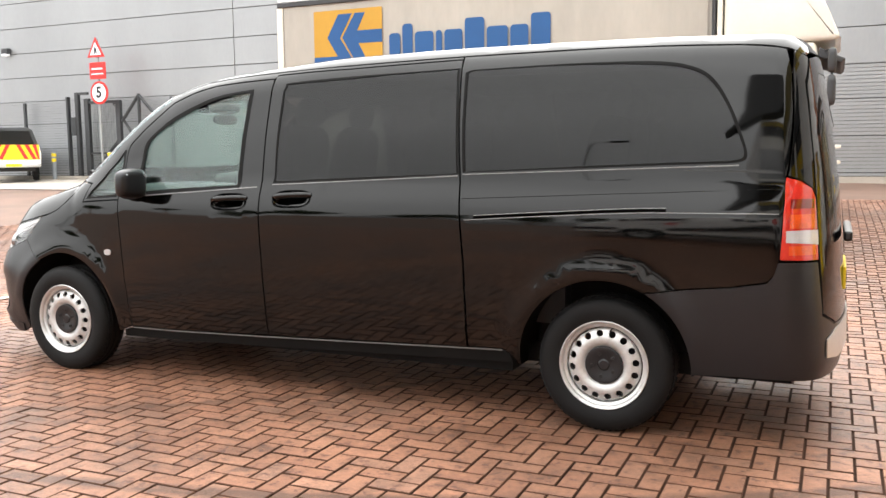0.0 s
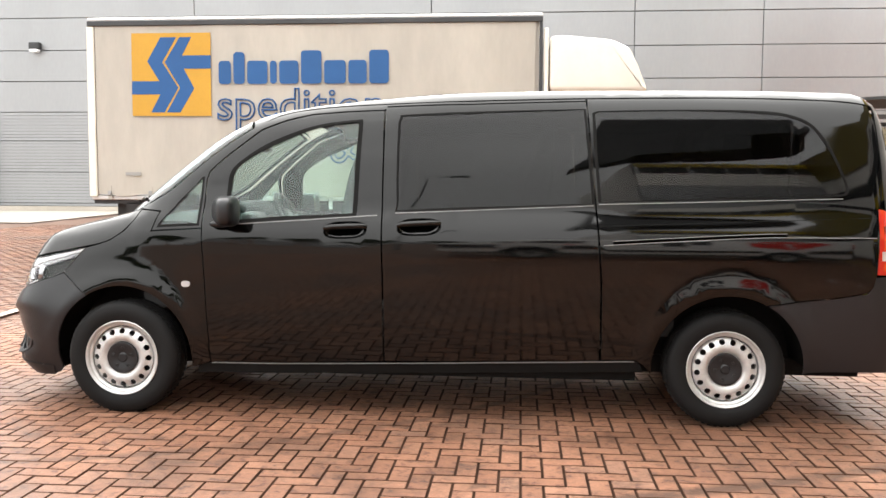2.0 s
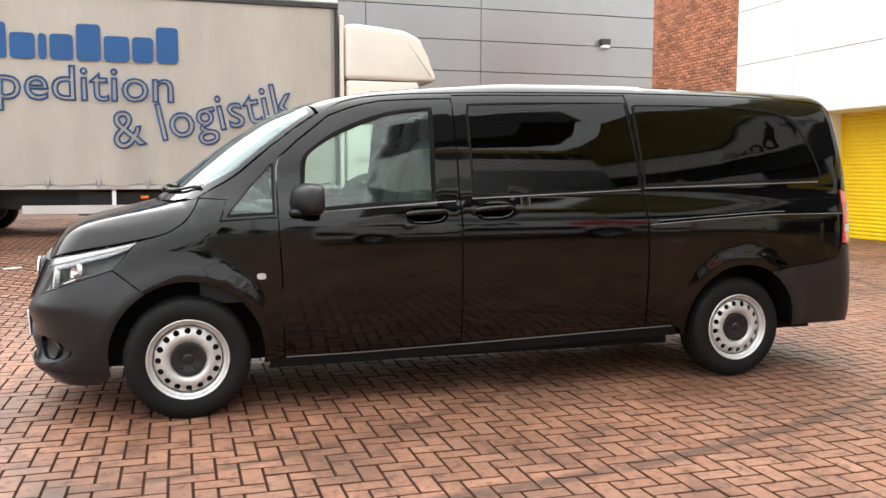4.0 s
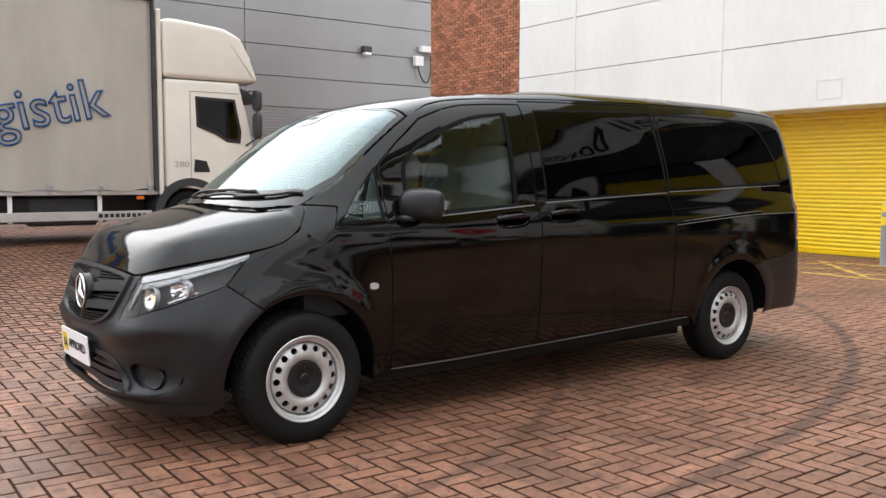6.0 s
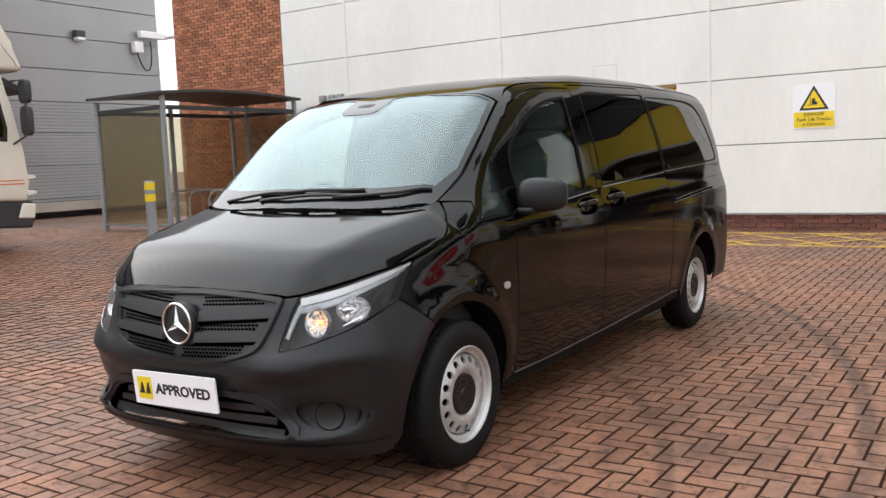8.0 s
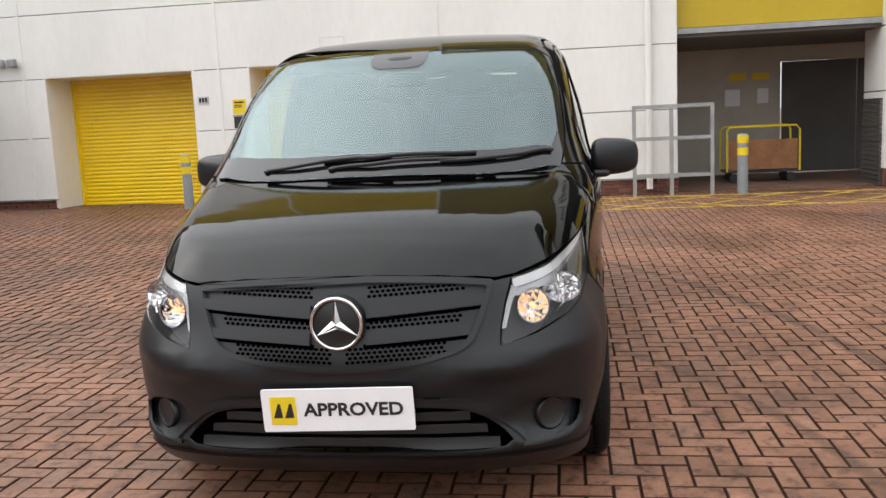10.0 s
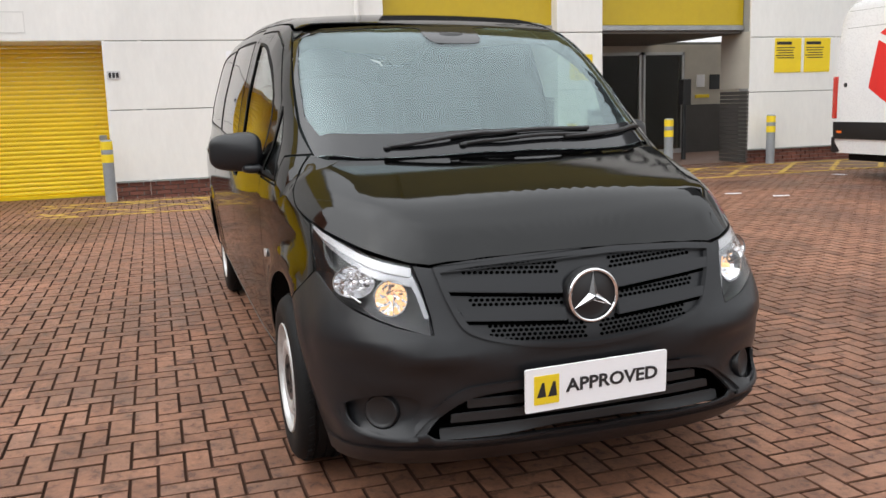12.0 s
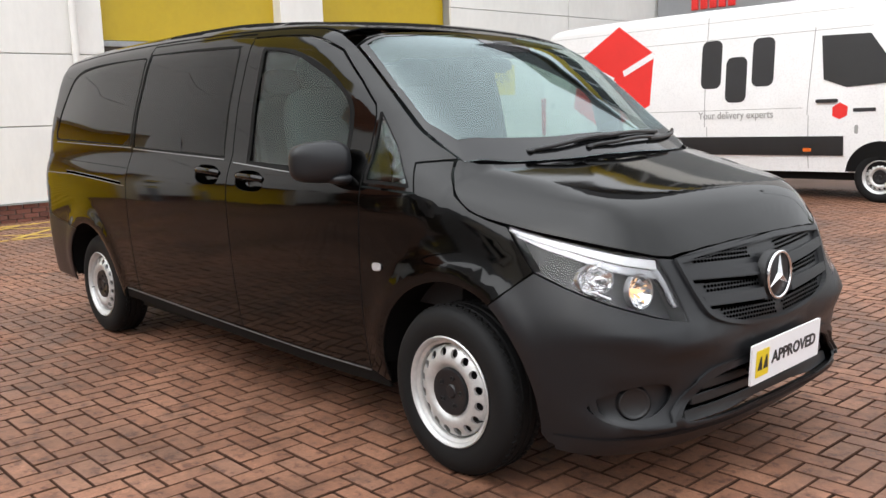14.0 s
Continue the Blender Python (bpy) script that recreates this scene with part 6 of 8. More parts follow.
# Wheels.
def road_wheel(x, side, parent):
    """A steel wheel with round holes, a black cap and a tyre; its outer face looks along -y."""
    y0 = -0.815
    w = part("tyre", lathe(bmesh.new(), [(0.208, -0.085), (0.225, -0.098), (0.265, -0.104), (0.300, -0.099), (0.318, -0.086), (0.327, -0.070), (0.329, -0.045), (0.322, -0.040), (0.322, -0.034), (0.330, -0.030), (0.330, -0.004), (0.322, -0.002), (0.322, 0.004), (0.330, 0.008), (0.330, 0.032), (0.322, 0.036), (0.322, 0.042), (0.329, 0.046), (0.327, 0.070), (0.318, 0.086), (0.300, 0.099), (0.265, 0.104), (0.208, 0.085)], (0, 0, 0), "y", 72), M["tyre"], parent, "black road tyre", smooth=50)
    tr = bmesh.new()
    for i in range(60):
        a = 2 * math.pi * i / 60
        for yy, s in ((-0.058, 1), (0.058, -1)):
            b = bmesh.new()
            box(b, -0.010, yy - 0.010, 0.326, 0.010, yy + 0.010, 0.3325)
            bmesh.ops.transform(b, matrix=Matrix.Rotation(a, 4, "Y") @ Matrix.Rotation(0.4 * s, 4, "Z"), verts=b.verts)
            me = bpy.data.meshes.new("tmp")
            b.to_mesh(me)
            b.free()
            tr.from_mesh(me)
            bpy.data.meshes.remove(me)
    tread = tagged(part("tread", tr, M["tyre"], w), kind="stuff")
    rim = part("rim", lathe(bmesh.new(), [(0.212, -0.092), (0.218, -0.098), (0.214, -0.102), (0.205, -0.098), (0.201, -0.090), (0.199, -0.084), (0.192, -0.080), (0.187, -0.077), (0.184, -0.066), (0.182, -0.030), (0.182, 0.07), (0.212, 0.09)], (0, 0, 0), "y", 64), M["silver"], parent, "silver steel rim", smooth=40)
    # the disc, pierced by sixteen holes
    depth = pchip([(0.0, -0.070), (0.075, -0.070), (0.090, -0.076), (0.104, -0.087), (0.118, -0.094), (0.132, -0.094), (0.155, -0.085), (0.170, -0.078), (0.179, -0.068)])
    ring = [0.179, 0.174, 0.167, 0.155, 0.143, 0.132, 0.122, 0.112, 0.102, 0.093, 0.085, 0.05, 0.0]
    pts, con = [], []
    no = 64
    for i in range(no):
        a = 2 * math.pi * i / no
        pts.append((0.179 * math.cos(a), 0.179 * math.sin(a)))
        con.append((i, (i + 1) % no))
    holes = []
    for k in range(16):
        a = 2 * math.pi * k / 16
        c, base = (0.155 * math.cos(a), 0.155 * math.sin(a)), len(pts)
        holes.append(c)
        for i in range(12):
            b = 2 * math.pi * i / 12
            dr, dt = 0.0165 * math.cos(b), 0.0172 * math.sin(b)
            pts.append((c[0] + dr * math.cos(a) - dt * math.sin(a), c[1] + dr * math.sin(a) + dt * math.cos(a)))
            con.append((base + i, base + (i + 1) % 12))
    for r in ring[1:]:
        nn = max(1, int(2 * math.pi * r / 0.011))
        for i in range(nn):
            q = (r * math.cos(2 * math.pi * (i + 0.5) / nn), r * math.sin(2 * math.pi * (i + 0.5) / nn))
            if all((q[0] - h[0]) ** 2 + (q[1] - h[1]) ** 2 > 0.0205 ** 2 for h in holes):
                pts.append(q)
    vs, es, fs = triangulate([Vector(q) for q in pts], con, [], 0, 1e-7, False)[:3]
    bm = bmesh.new()
    bv = [bm.verts.new((v.x, float(depth(v.length)), v.y)) for v in vs]
    for f in fs:
        cx, cz = sum(vs[i].x for i in f) / 3, sum(vs[i].y for i in f) / 3
        inside = False
        for k, h in enumerate(holes):
            a = 2 * math.pi * k / 16
            dx, dz = cx - h[0], cz - h[1]
            u, v = dx * math.cos(a) + dz * math.sin(a), -dx * math.sin(a) + dz * math.cos(a)
            if (u / 0.0165) ** 2 + (v / 0.0172) ** 2 < 0.95:
                inside = True
        if not inside:
            bm.faces.new([bv[i] for i in f])
    bm.faces.ensure_lookup_table()
    ex = bmesh.ops.extrude_face_region(bm, geom=list(bm.faces))
    for v in [e for e in ex["geom"] if isinstance(e, bmesh.types.BMVert)]:
        v.co.y += 0.012
    dsc = part("wheel_disc", bm, M["silver"], rim, "pierced silver disc", smooth=40)
    back = part("brake_drum", lathe(bmesh.new(), [(0.0, 0.0), (0.18, 0.0), (0.185, 0.06)], (0, 0, 0), "y", 32), M["black"], parent, smooth=40)
    cap = part("hub_cap", lathe(bmesh.new(), [(0.0, -0.088), (0.022, -0.087), (0.028, -0.082), (0.060, -0.085), (0.082, -0.092), (0.090, -0.090), (0.094, -0.072)], (0, 0, 0), "y", 40), M["bumper"], parent, "black hub cap", smooth=35)
    for k in range(5):
        a = 2 * math.pi * (k + 0.25) / 5
        part("lug_mark", lathe(bmesh.new(), [(0.0, -0.083), (0.009, -0.083), (0.010, -0.088), (0.0075, -0.089), (0.006, -0.084), (0.0, -0.084)], (0.056 * math.cos(a), -0.0015, 0.056 * math.sin(a)), "y", 12), M["black"], cap)
    part("valve", tube(bmesh.new(), (0.01, -0.06, -0.178), (0.012, -0.098, -0.172), 0.004, 8), M["black"], rim)
    turn = pose(x, (y0 + 0.012) * side, 0.324) @ (Matrix() if side == 1 else Matrix.Rotation(math.pi, 4, "Z"))
    for o in (w, rim, back, cap):
        o.matrix_basis = turn
    return [w, rim, back, cap]


wheel_1 = thing("tmp_wheel", "wheel", "wheel")
base_parts = road_wheel(0.0, 1, van)
for wx, side in ((3.43, 1), (0.0, -1), (3.43, -1)):
    turn = pose(wx, (-0.803 if wx < 1 else -0.778) * side, 0.324 if wx < 1 else 0.328) @ (Matrix() if side == 1 else Matrix.Rotation(math.pi, 4, "Z")) @ Matrix.Rotation(0.7 * wx + side, 4, "Y") @ Matrix.Diagonal((0.985, 1, 0.985, 1))
    for o in base_parts:
        c = copy_thing(o, turn)
        c.parent = van
bpy.data.objects.remove(wheel_1)


# Door furniture.
def both_sides(name, build, material, parents, label="", smooth=40):
    out = []
    for k, sg in enumerate((1, -1)):
        bm = build()
        if sg == -1:
            bmesh.ops.transform(bm, matrix=Matrix.Diagonal((1, -1, 1, 1)), verts=bm.verts)
        out.append(part(name, bm, material, parents[k] if isinstance(parents, (list, tuple)) else parents, label, smooth=smooth))
    return out


for (cx, cz), rim_loop, doors in zip(CUPS, cup_loops, (fdoors, sdoors)):
    def cup(rim_loop=rim_loop):
        bm = bmesh.new()
        mid_, nrm_ = rim_loop.mean(0), outward([rim_loop.mean(0)])[0]
        rows_ = []
        for k, d in ((1.02, 0.001), (0.985, -0.006), (0.93, -0.018), (0.80, -0.032), (0.55, -0.040), (0.25, -0.043)):
            rows_.append([bm.verts.new(mid_ + (q - mid_) * k + nrm_ * d) for q in rim_loop])
        for a, b in zip(rows_, rows_[1:]):
            for i in range(len(a)):
                bm.faces.new((a[i], a[(i + 1) % len(a)], b[(i + 1) % len(a)], b[i]))
        bm.faces.new(rows_[-1])
        return bm
    both_sides("handle_cup", cup, M["paint"], doors, "black recessed handle cup", smooth=60)

    def bar(cx=cx, cz=cz):
        bm = bmesh.new()
        pts = []
        for i in range(13):
            u = -0.115 + 0.23 * i / 12
            c = on_side([(cx + u, cz + 0.016 + 0.05 * u)])[0]
            n = outward([c])[0]
            pts.append(Vector(c) + Vector(n) * (-0.006 + 0.026 * (1 - (abs(u) / 0.115) ** 4)))
        pipe(bm, pts, 0.0155, 12)
        return bm
    hs = both_sides("handle", bar, M["paint"], doors, "black pull handle")


def superform(c, r, e=2.6, n=28, m=18, squash=None):
    """A rounded box of radii r about c."""
    bm = bmesh.new()
    rows = []
    for j in range(m + 1):
        v = -math.pi / 2 + math.pi * j / m
        row = []
        for i in range(n):
            u = 2 * math.pi * i / n
            f = lambda t: math.copysign(abs(t) ** (2 / e), t)
            p = [r[0] * f(math.cos(v)) * f(math.cos(u)), r[1] * f(math.cos(v)) * f(math.sin(u)), r[2] * f(math.sin(v))]
            if squash:
                p = squash(*p)
            row.append(bm.verts.new((c[0] + p[0], c[1] + p[1], c[2] + p[2])))
        rows.append(row)
    for a, b in zip(rows, rows[1:]):
        for i in range(n):
            bm.faces.new((a[i], a[(i + 1) % n], b[(i + 1) % n], b[i]))
    bmesh.ops.remove_doubles(bm, verts=bm.verts, dist=1e-5)
    return bm


mirrors = [new("door_mirror"), new("door_mirror")]
for o in mirrors:
    o.parent = van
    o["label"] = "matt black door mirror"
both_sides("mirror_body", lambda: superform((0.635, -0.985, 1.180), (0.09, 0.112, 0.090), 3.6, squash=lambda x, y, z: ((-0.110 + 0.06 * (1 - y / 0.112)) * (1 - 0.3 * (z / 0.088) ** 2) * (0.09 - x) / 0.18 + 0.088 * (x + 0.09) / 0.18, y, z * (0.94 + 0.10 * y / 0.112))), M["bumper"], mirrors)
both_sides("mirror_arm", lambda: superform((0.60, -0.905, 1.108), (0.055, 0.060, 0.022), 2.6), M["bumper"], mirrors)
both_sides("mirror_glass", lambda: boxes((0.700, -1.060, 1.125, 0.716, -0.905, 1.240), bev=0.004), M["chrome"], mirrors, "mirror glass")
shell("side_repeater", oval(0.392, 0.762, 0.050, 0.034, 16), M["light_strip"], van, lift=0.008, thick=0.012, step=0.012, mirror=True, label="small pale side repeater")

# ---- the van: underside, arches, cabin, wipers ----
for cx, tag in ((0.0, "front"), (3.43, "rear")):
    def liner(cx=cx):
        bm = bmesh.new()
        prev = None
        for i in range(25):
            a = radians(2 + 176 * i / 24)
            px, pz = cx + 0.425 * math.cos(a), 0.335 + 0.425 * math.sin(a)
            edge_y = on_side([(px, max(pz, 0.24))])[0][1] + 0.022
            cur = [bm.verts.new((px, y, pz)) for y in (edge_y, -0.55)]
            if prev:
                bm.faces.new((prev[0], prev[1], cur[1], cur[0]))
            prev = cur
        ring = [bm.verts.new((cx + 0.425 * math.cos(radians(2 + 176 * i / 24)), -0.55, 0.335 + 0.425 * math.sin(radians(2 + 176 * i / 24)))) for i in range(25)]
        bm.faces.new(ring)
        return bm
    both_sides("arch_liner", liner, M["rubber"], van, "black wheel arch liner")


part("underbody", boxes((-0.62, -0.55, 0.24, 4.25, 0.55, 0.34), (0.46, -0.80, 0.24, 2.95, 0.80, 0.36), (3.9, -0.78, 0.32, 4.3, 0.78, 0.45), (-0.62, -0.72, 0.22, -0.46, 0.72, 0.34)), M["rubber"], van, "black underbody")
part("radiator", boxes((-0.66, -0.50, 0.24, -0.50, 0.50, 0.84)), M["rubber"], van)
part("axle", tube(bmesh.new(), (3.43, -0.75, 0.32), (3.43, 0.75, 0.32), 0.05, 12), M["rubber"], van)
part("cabin_floor", boxes((-0.1, -0.54, 0.42, 4.2, 0.54, 0.47), (0.48, -0.80, 0.415, 2.93, 0.80, 0.465)), M["cabin_dark"], van)


def dash():
    bm = bmesh.new()
    prof = [(0.02, 0.60), (-0.02, 1.10), (0.10, 1.155), (0.30, 1.150), (0.46, 1.115), (0.52, 1.04), (0.50, 0.94), (0.42, 0.86), (0.40, 0.60)]
    rows = []
    for y, s in ((-0.74, 0.93), (-0.60, 0.97), (-0.2, 1.0), (0.2, 1.0), (0.60, 0.97), (0.74, 0.93)):
        rows.append([bm.verts.new((x * s + 0.06 * (abs(y) > 0.5), y, 0.60 + (z - 0.60) * s)) for x, z in prof])
    for a, b in zip(rows, rows[1:]):
        for i in range(len(prof)):
            bm.faces.new((a[i], a[(i + 1) % len(prof)], b[(i + 1) % len(prof)], b[i]))
    bm.faces.new(rows[0])
    bm.faces.new(rows[-1][::-1])
    return bm


dash_ob = part("dashboard", dash(), M["cabin_dark"], van, "dark grey dashboard", smooth=50)
part("centre_stack", superform((0.50, 0.05, 1.0), (0.07, 0.17, 0.15), 4.0), M["trim"], dash_ob, smooth=40)
part("instrument_hood", superform((0.40, 0.38, 1.16), (0.12, 0.20, 0.06), 2.6), M["cabin_dark"], dash_ob, smooth=40)
sw = bmesh.new()
lathe(sw, [(0.185 + 0.016 * math.cos(a), 0.016 * math.sin(a)) for a in [2 * math.pi * i / 10 for i in range(10)]], n=36, close=True)
for a in (90, 210, 330):
    tube(sw, (0.03 * math.cos(radians(a)), 0.03 * math.sin(radians(a)), -0.015), (0.18 * math.cos(radians(a)), 0.18 * math.sin(radians(a)), 0.0), 0.016, 8)
lathe(sw, [(0.0, 0.02), (0.055, 0.015), (0.07, -0.01), (0.06, -0.04), (0.0, -0.05)], n=24)
tube(sw, (0, 0, -0.04), (0, 0, -0.22), 0.03, 10)
bmesh.ops.transform(sw, matrix=pose(0.66, 0.38, 1.10, 0, 0, 0) @ Matrix.Rotation(radians(62), 4, "Y"), verts=sw.verts)
part("steering_wheel", sw, M["trim"], van, "black steering wheel", smooth=40)


def seat(x, y, w):
    holder = new("seat")
    holder.parent = van
    holder["label"] = "charcoal cloth seat"
    part("cushion", superform((x, y, 0.82), (0.25, w / 2, 0.09), 4.0), M["seat_cloth"], holder, smooth=40)
    b = superform((0, 0, 0.33), (0.075, w / 2, 0.34), 4.0)
    bmesh.ops.transform(b, matrix=pose(x + 0.25, y, 0.86) @ Matrix.Rotation(radians(12), 4, "Y"), verts=b.verts)
    part("backrest", b, M["seat_cloth"], holder, smooth=40)
    h = superform((0, 0, 0.75), (0.05, 0.13, 0.085), 3.0)
    bmesh.ops.transform(h, matrix=pose(x + 0.25, y, 0.86) @ Matrix.Rotation(radians(12), 4, "Y"), verts=h.verts)
    part("headrest", h, M["seat_cloth"], holder, smooth=40)
    part("pedestal", boxes((x - 0.18, y - 0.16, 0.47, x + 0.18, y + 0.16, 0.76)), M["cabin_dark"], holder)


for x, y, w in ((1.02, 0.42, 0.50), (1.02, -0.22, 0.44), (1.02, -0.62, 0.40), (2.05, 0.5, 0.44), (2.05, 0.0, 0.44), (2.05, -0.5, 0.44), (3.0, 0.5, 0.44), (3.0, 0.0, 0.44), (3.0, -0.5, 0.44)):
    seat(x, y, w)
part("rear_mirror", superform((0.60, 0.0, 1.58), (0.025, 0.12, 0.035), 3.0), M["black"], van, "interior mirror", smooth=40)
part("sensor_pod", superform((0.60, 0.0, 1.655), (0.09, 0.09, 0.035), 3.0), M["black"], van, smooth=40)


def wiper(pivot, mid, a, b):
    """An arm from its pivot to the middle of a blade that lies on the glass."""
    holder = new("wiper")
    holder.parent = van
    holder["label"] = "black windscreen wiper"
    foot = pchip([(0.0, -0.125), (0.3, -0.10), (0.55, -0.03), (0.70, 0.055)])
    lay = lambda q: (float(foot(abs(q[1]))) + q[0], q[1])
    up = lambda q, h: Vector(on_top([lay(q)])[0]) + Vector(outward([on_top([lay(q)])[0]])[0]) * h
    part("arm", pipe(bmesh.new(), [up((pivot[0] + (mid[0] - pivot[0]) * t, pivot[1] + (mid[1] - pivot[1]) * t), 0.008 + 0.012 * math.sin(math.pi * t)) for t in [i / 8 for i in range(9)]], 0.0085, 8), M["trim"], holder, smooth=40)
    part("blade", pipe(bmesh.new(), [up((a[0] + (b[0] - a[0]) * t, a[1] + (b[1] - a[1]) * t), 0.012 + 0.004 * math.sin(math.pi * t)) for t in [i / 12 for i in range(13)]], 0.0090, 8), M["trim"], holder, smooth=40)
    part("pivot_cap", superform(tuple(up(pivot, 0.004)), (0.016, 0.016, 0.009), 2.4, 16, 10), M["trim"], holder, smooth=40)


wiper((0.010, 0.47), (0.052, -0.06), (0.036, 0.22), (0.058, -0.40))
wiper((0.006, 0.18), (0.034, -0.48), (0.020, -0.26), (0.036, -0.70))


# ---- the lorry ----
M["lorry_rim"] = surf("grimy_dark_wheel_steel", (0.15, 0.148, 0.14), 0.6, 0.2, var=0.3, big=9, fine=60)
LG = 0.30                                  # height of the yard under the lorry
lorry = thing("curtain_lorry", "cream cab lorry with a long pale curtain-sided body", "lorry", pose(0, 0, 0))
LY = 9.36
cur = bmesh.new()
nx, nz = 110, 14
grid = []
for i in range(nx + 1):
    x = -5.22 + 7.74 * i / nx
    row = []
    for j in range(nz + 1):
        z = 1.13 + 3.0 * j / nz
        wave = 0.014 * math.sin(x * 8.3 + 0.6 * math.sin(z * 2)) * (1 - j / nz) ** 2 + 0.006 * math.sin(x * 2.1 + z)
        row.append(cur.verts.new((x, LY + wave, z + (0.02 * math.sin(x * 8.3) if j == 0 else 0))))
    grid.append(row)
for i in range(nx):
    for j in range(nz):
        cur.faces.new((grid[i][j], grid[i + 1][j], grid[i + 1][j + 1], grid[i][j + 1]))
part("curtain", cur, M["curtain"], lorry, "pale grimy curtain sheet", smooth=60)
part("load_body", boxes((-5.30, LY + 0.04, 1.15, 2.58, LY + 2.46, 4.16)), M["curtain"], lorry)
part("top_rail", boxes((-5.36, LY - 0.03, 4.10, 2.64, LY + 0.06, 4.19), bev=0.01), M["dark_metal"], lorry)
part("roof_sheet", boxes((-5.36, LY - 0.01, 4.19, 2.64, LY + 2.5, 4.25), bev=0.015), M["white_gloss"], lorry, "white roof edge")
part("corner_post", boxes((-5.38, LY - 0.02, 1.10, -5.24, LY + 0.10, 4.10), bev=0.015), M["cream_cab"], lorry)
part("corner_post", boxes((2.585, LY - 0.02, 1.10, 2.64, LY + 0.10, 4.10), bev=0.015), M["dark_metal"], lorry)
part("corner_post", boxes((2.66, LY, 1.05, 2.74, LY + 2.4, 4.0), bev=0.015), M["cream_cab"], lorry)
part("bottom_rail", boxes((-5.36, LY + 0.03, 1.05, 2.64, LY + 0.10, 1.13), bev=0.01), M["alu"], lorry)
for i in range(11):
    x = -5.0 + 0.75 * i
    part("strap", boxes((x - 0.03, LY - 0.022, 1.06, x + 0.03, LY - 0.014, 1.30)), M["curtain"], lorry)
    part("buckle", boxes((x - 0.035, LY - 0.045, 1.12, x + 0.035, LY - 0.020, 1.21), bev=0.008), M["galv"], lorry)
part("chassis", boxes((-5.2, LY + 0.7, 0.72, 4.2, LY + 0.85, 1.05), (-5.2, LY + 1.65, 0.72, 4.2, LY + 1.8, 1.05), (-1.6, LY + 0.35, 0.62, 1.9, LY + 0.6, 1.0)), M["black"], lorry)
part("under_box", boxes((0.75, LY + 0.25, 0.58, 1.75, LY + 0.6, 1.02), bev=0.03), M["dark_metal"], lorry)
part("guard_rail", boxes((-2.4, LY + 0.06, 0.66, 2.55, LY + 0.09, 0.80), bev=0.008), M["alu"], lorry, "pale side guard rail")
for i in range(9):
    part("guard_mark", boxes((1.72 + 0.085 * i, LY + 0.052, 0.70, 1.78 + 0.085 * i, LY + 0.0595, 0.76)), M["black_paint"], lorry)
for x in (-1.03, 0.47, 1.75):
    part("guard_post", boxes((x - 0.03, LY + 0.08, 0.64, x + 0.03, LY + 0.12, 1.05)), M["white_sheet"], lorry)
part("mudflap", boxes((-4.75, LY + 0.1, 0.40, -4.05, LY + 0.14, 1.0)), M["black"], lorry)
part("tail_step", boxes((-5.35, LY + 0.1, 0.98, -4.5, LY + 2.3, 1.10)), M["dark_metal"], lorry)
part("marker_lamp", boxes((-0.62, LY + 0.02, 0.90, -0.50, LY + 0.05, 0.95), bev=0.008), M["orange_lens"], lorry)
part("marker_lamp", boxes((2.30, LY + 0.02, 0.98, 2.42, LY + 0.05, 1.03), bev=0.008), M["orange_lens"], lorry)
part("rating_plate", boxes((-4.70, LY - 0.026, 1.48, -4.42, LY - 0.018, 1.54)), M["joint_grey"], lorry)

# Cab: an extruded outline with rounded edges.
CY0, CY1 = LY + 0.02, LY + 2.38


def slab(outline, y0, y1, bev, seg=3):
    bm = bmesh.new()
    prism(bm, outline, y1 - y0, Matrix.Translation((0, y1, 0)) @ FACE_SOUTH)
    bmesh.ops.bevel(bm, geom=list(bm.edges), offset=bev, segments=seg, affect="EDGES", profile=0.6)
    return bm


cab = part("cab", slab([(2.78, 1.16), (3.55, 1.16), (3.72, 1.05), (4.30, 1.02), (4.37, 1.30), (4.30, 1.75), (4.16, 2.45), (4.06, 2.92), (2.78, 2.92)], CY0, CY1, 0.06), M["cream_cab"], lorry, "cream cab", smooth=40)
part("roof_fairing", slab([(2.76, 2.94), (2.76, 3.86), (2.95, 3.88), (3.80, 3.80), (4.10, 3.66), (4.24, 3.35), (4.40, 2.98), (4.33, 2.93)], CY0 - 0.02, CY1 + 0.02, 0.09, 4), M["cream_cab"], lorry, "cream roof fairing", smooth=50)
part("sun_visor", slab([(4.10, 2.70), (4.42, 2.60), (4.48, 2.66), (4.12, 2.84)], CY0 + 0.05, CY1 - 0.05, 0.02, 2), M["dark_metal"], cab)
part("side_window", slab([(3.28, 2.66), (3.97, 2.64), (4.08, 2.10), (4.06, 1.90), (3.82, 1.92), (3.62, 2.05), (3.30, 2.16)], CY0 - 0.012, CY0 + 0.06, 0.012, 2), M["black"], cab, "dark door glass")
part("window_glass", slab([(3.33, 2.61), (3.93, 2.59), (4.02, 2.10), (3.99, 1.97), (3.84, 1.98), (3.64, 2.11), (3.35, 2.21)], CY0 - 0.018, CY0 - 0.013, 0.002, 1), M["privacy"], cab)
part("door_seam", boxes((3.190, CY0 - 0.006, 1.20, 3.200, CY0 + 0.03, 2.74), (3.19, CY0 - 0.006, 2.73, 4.05, CY0 + 0.03, 2.74)), M["joint_grey"], cab)
part("door_handle", slab([(3.24, 1.42), (3.52, 1.42), (3.46, 1.60), (3.26, 1.63)], CY0 - 0.014, CY0 + 0.02, 0.012, 2), M["black"], cab, "black handle recess")
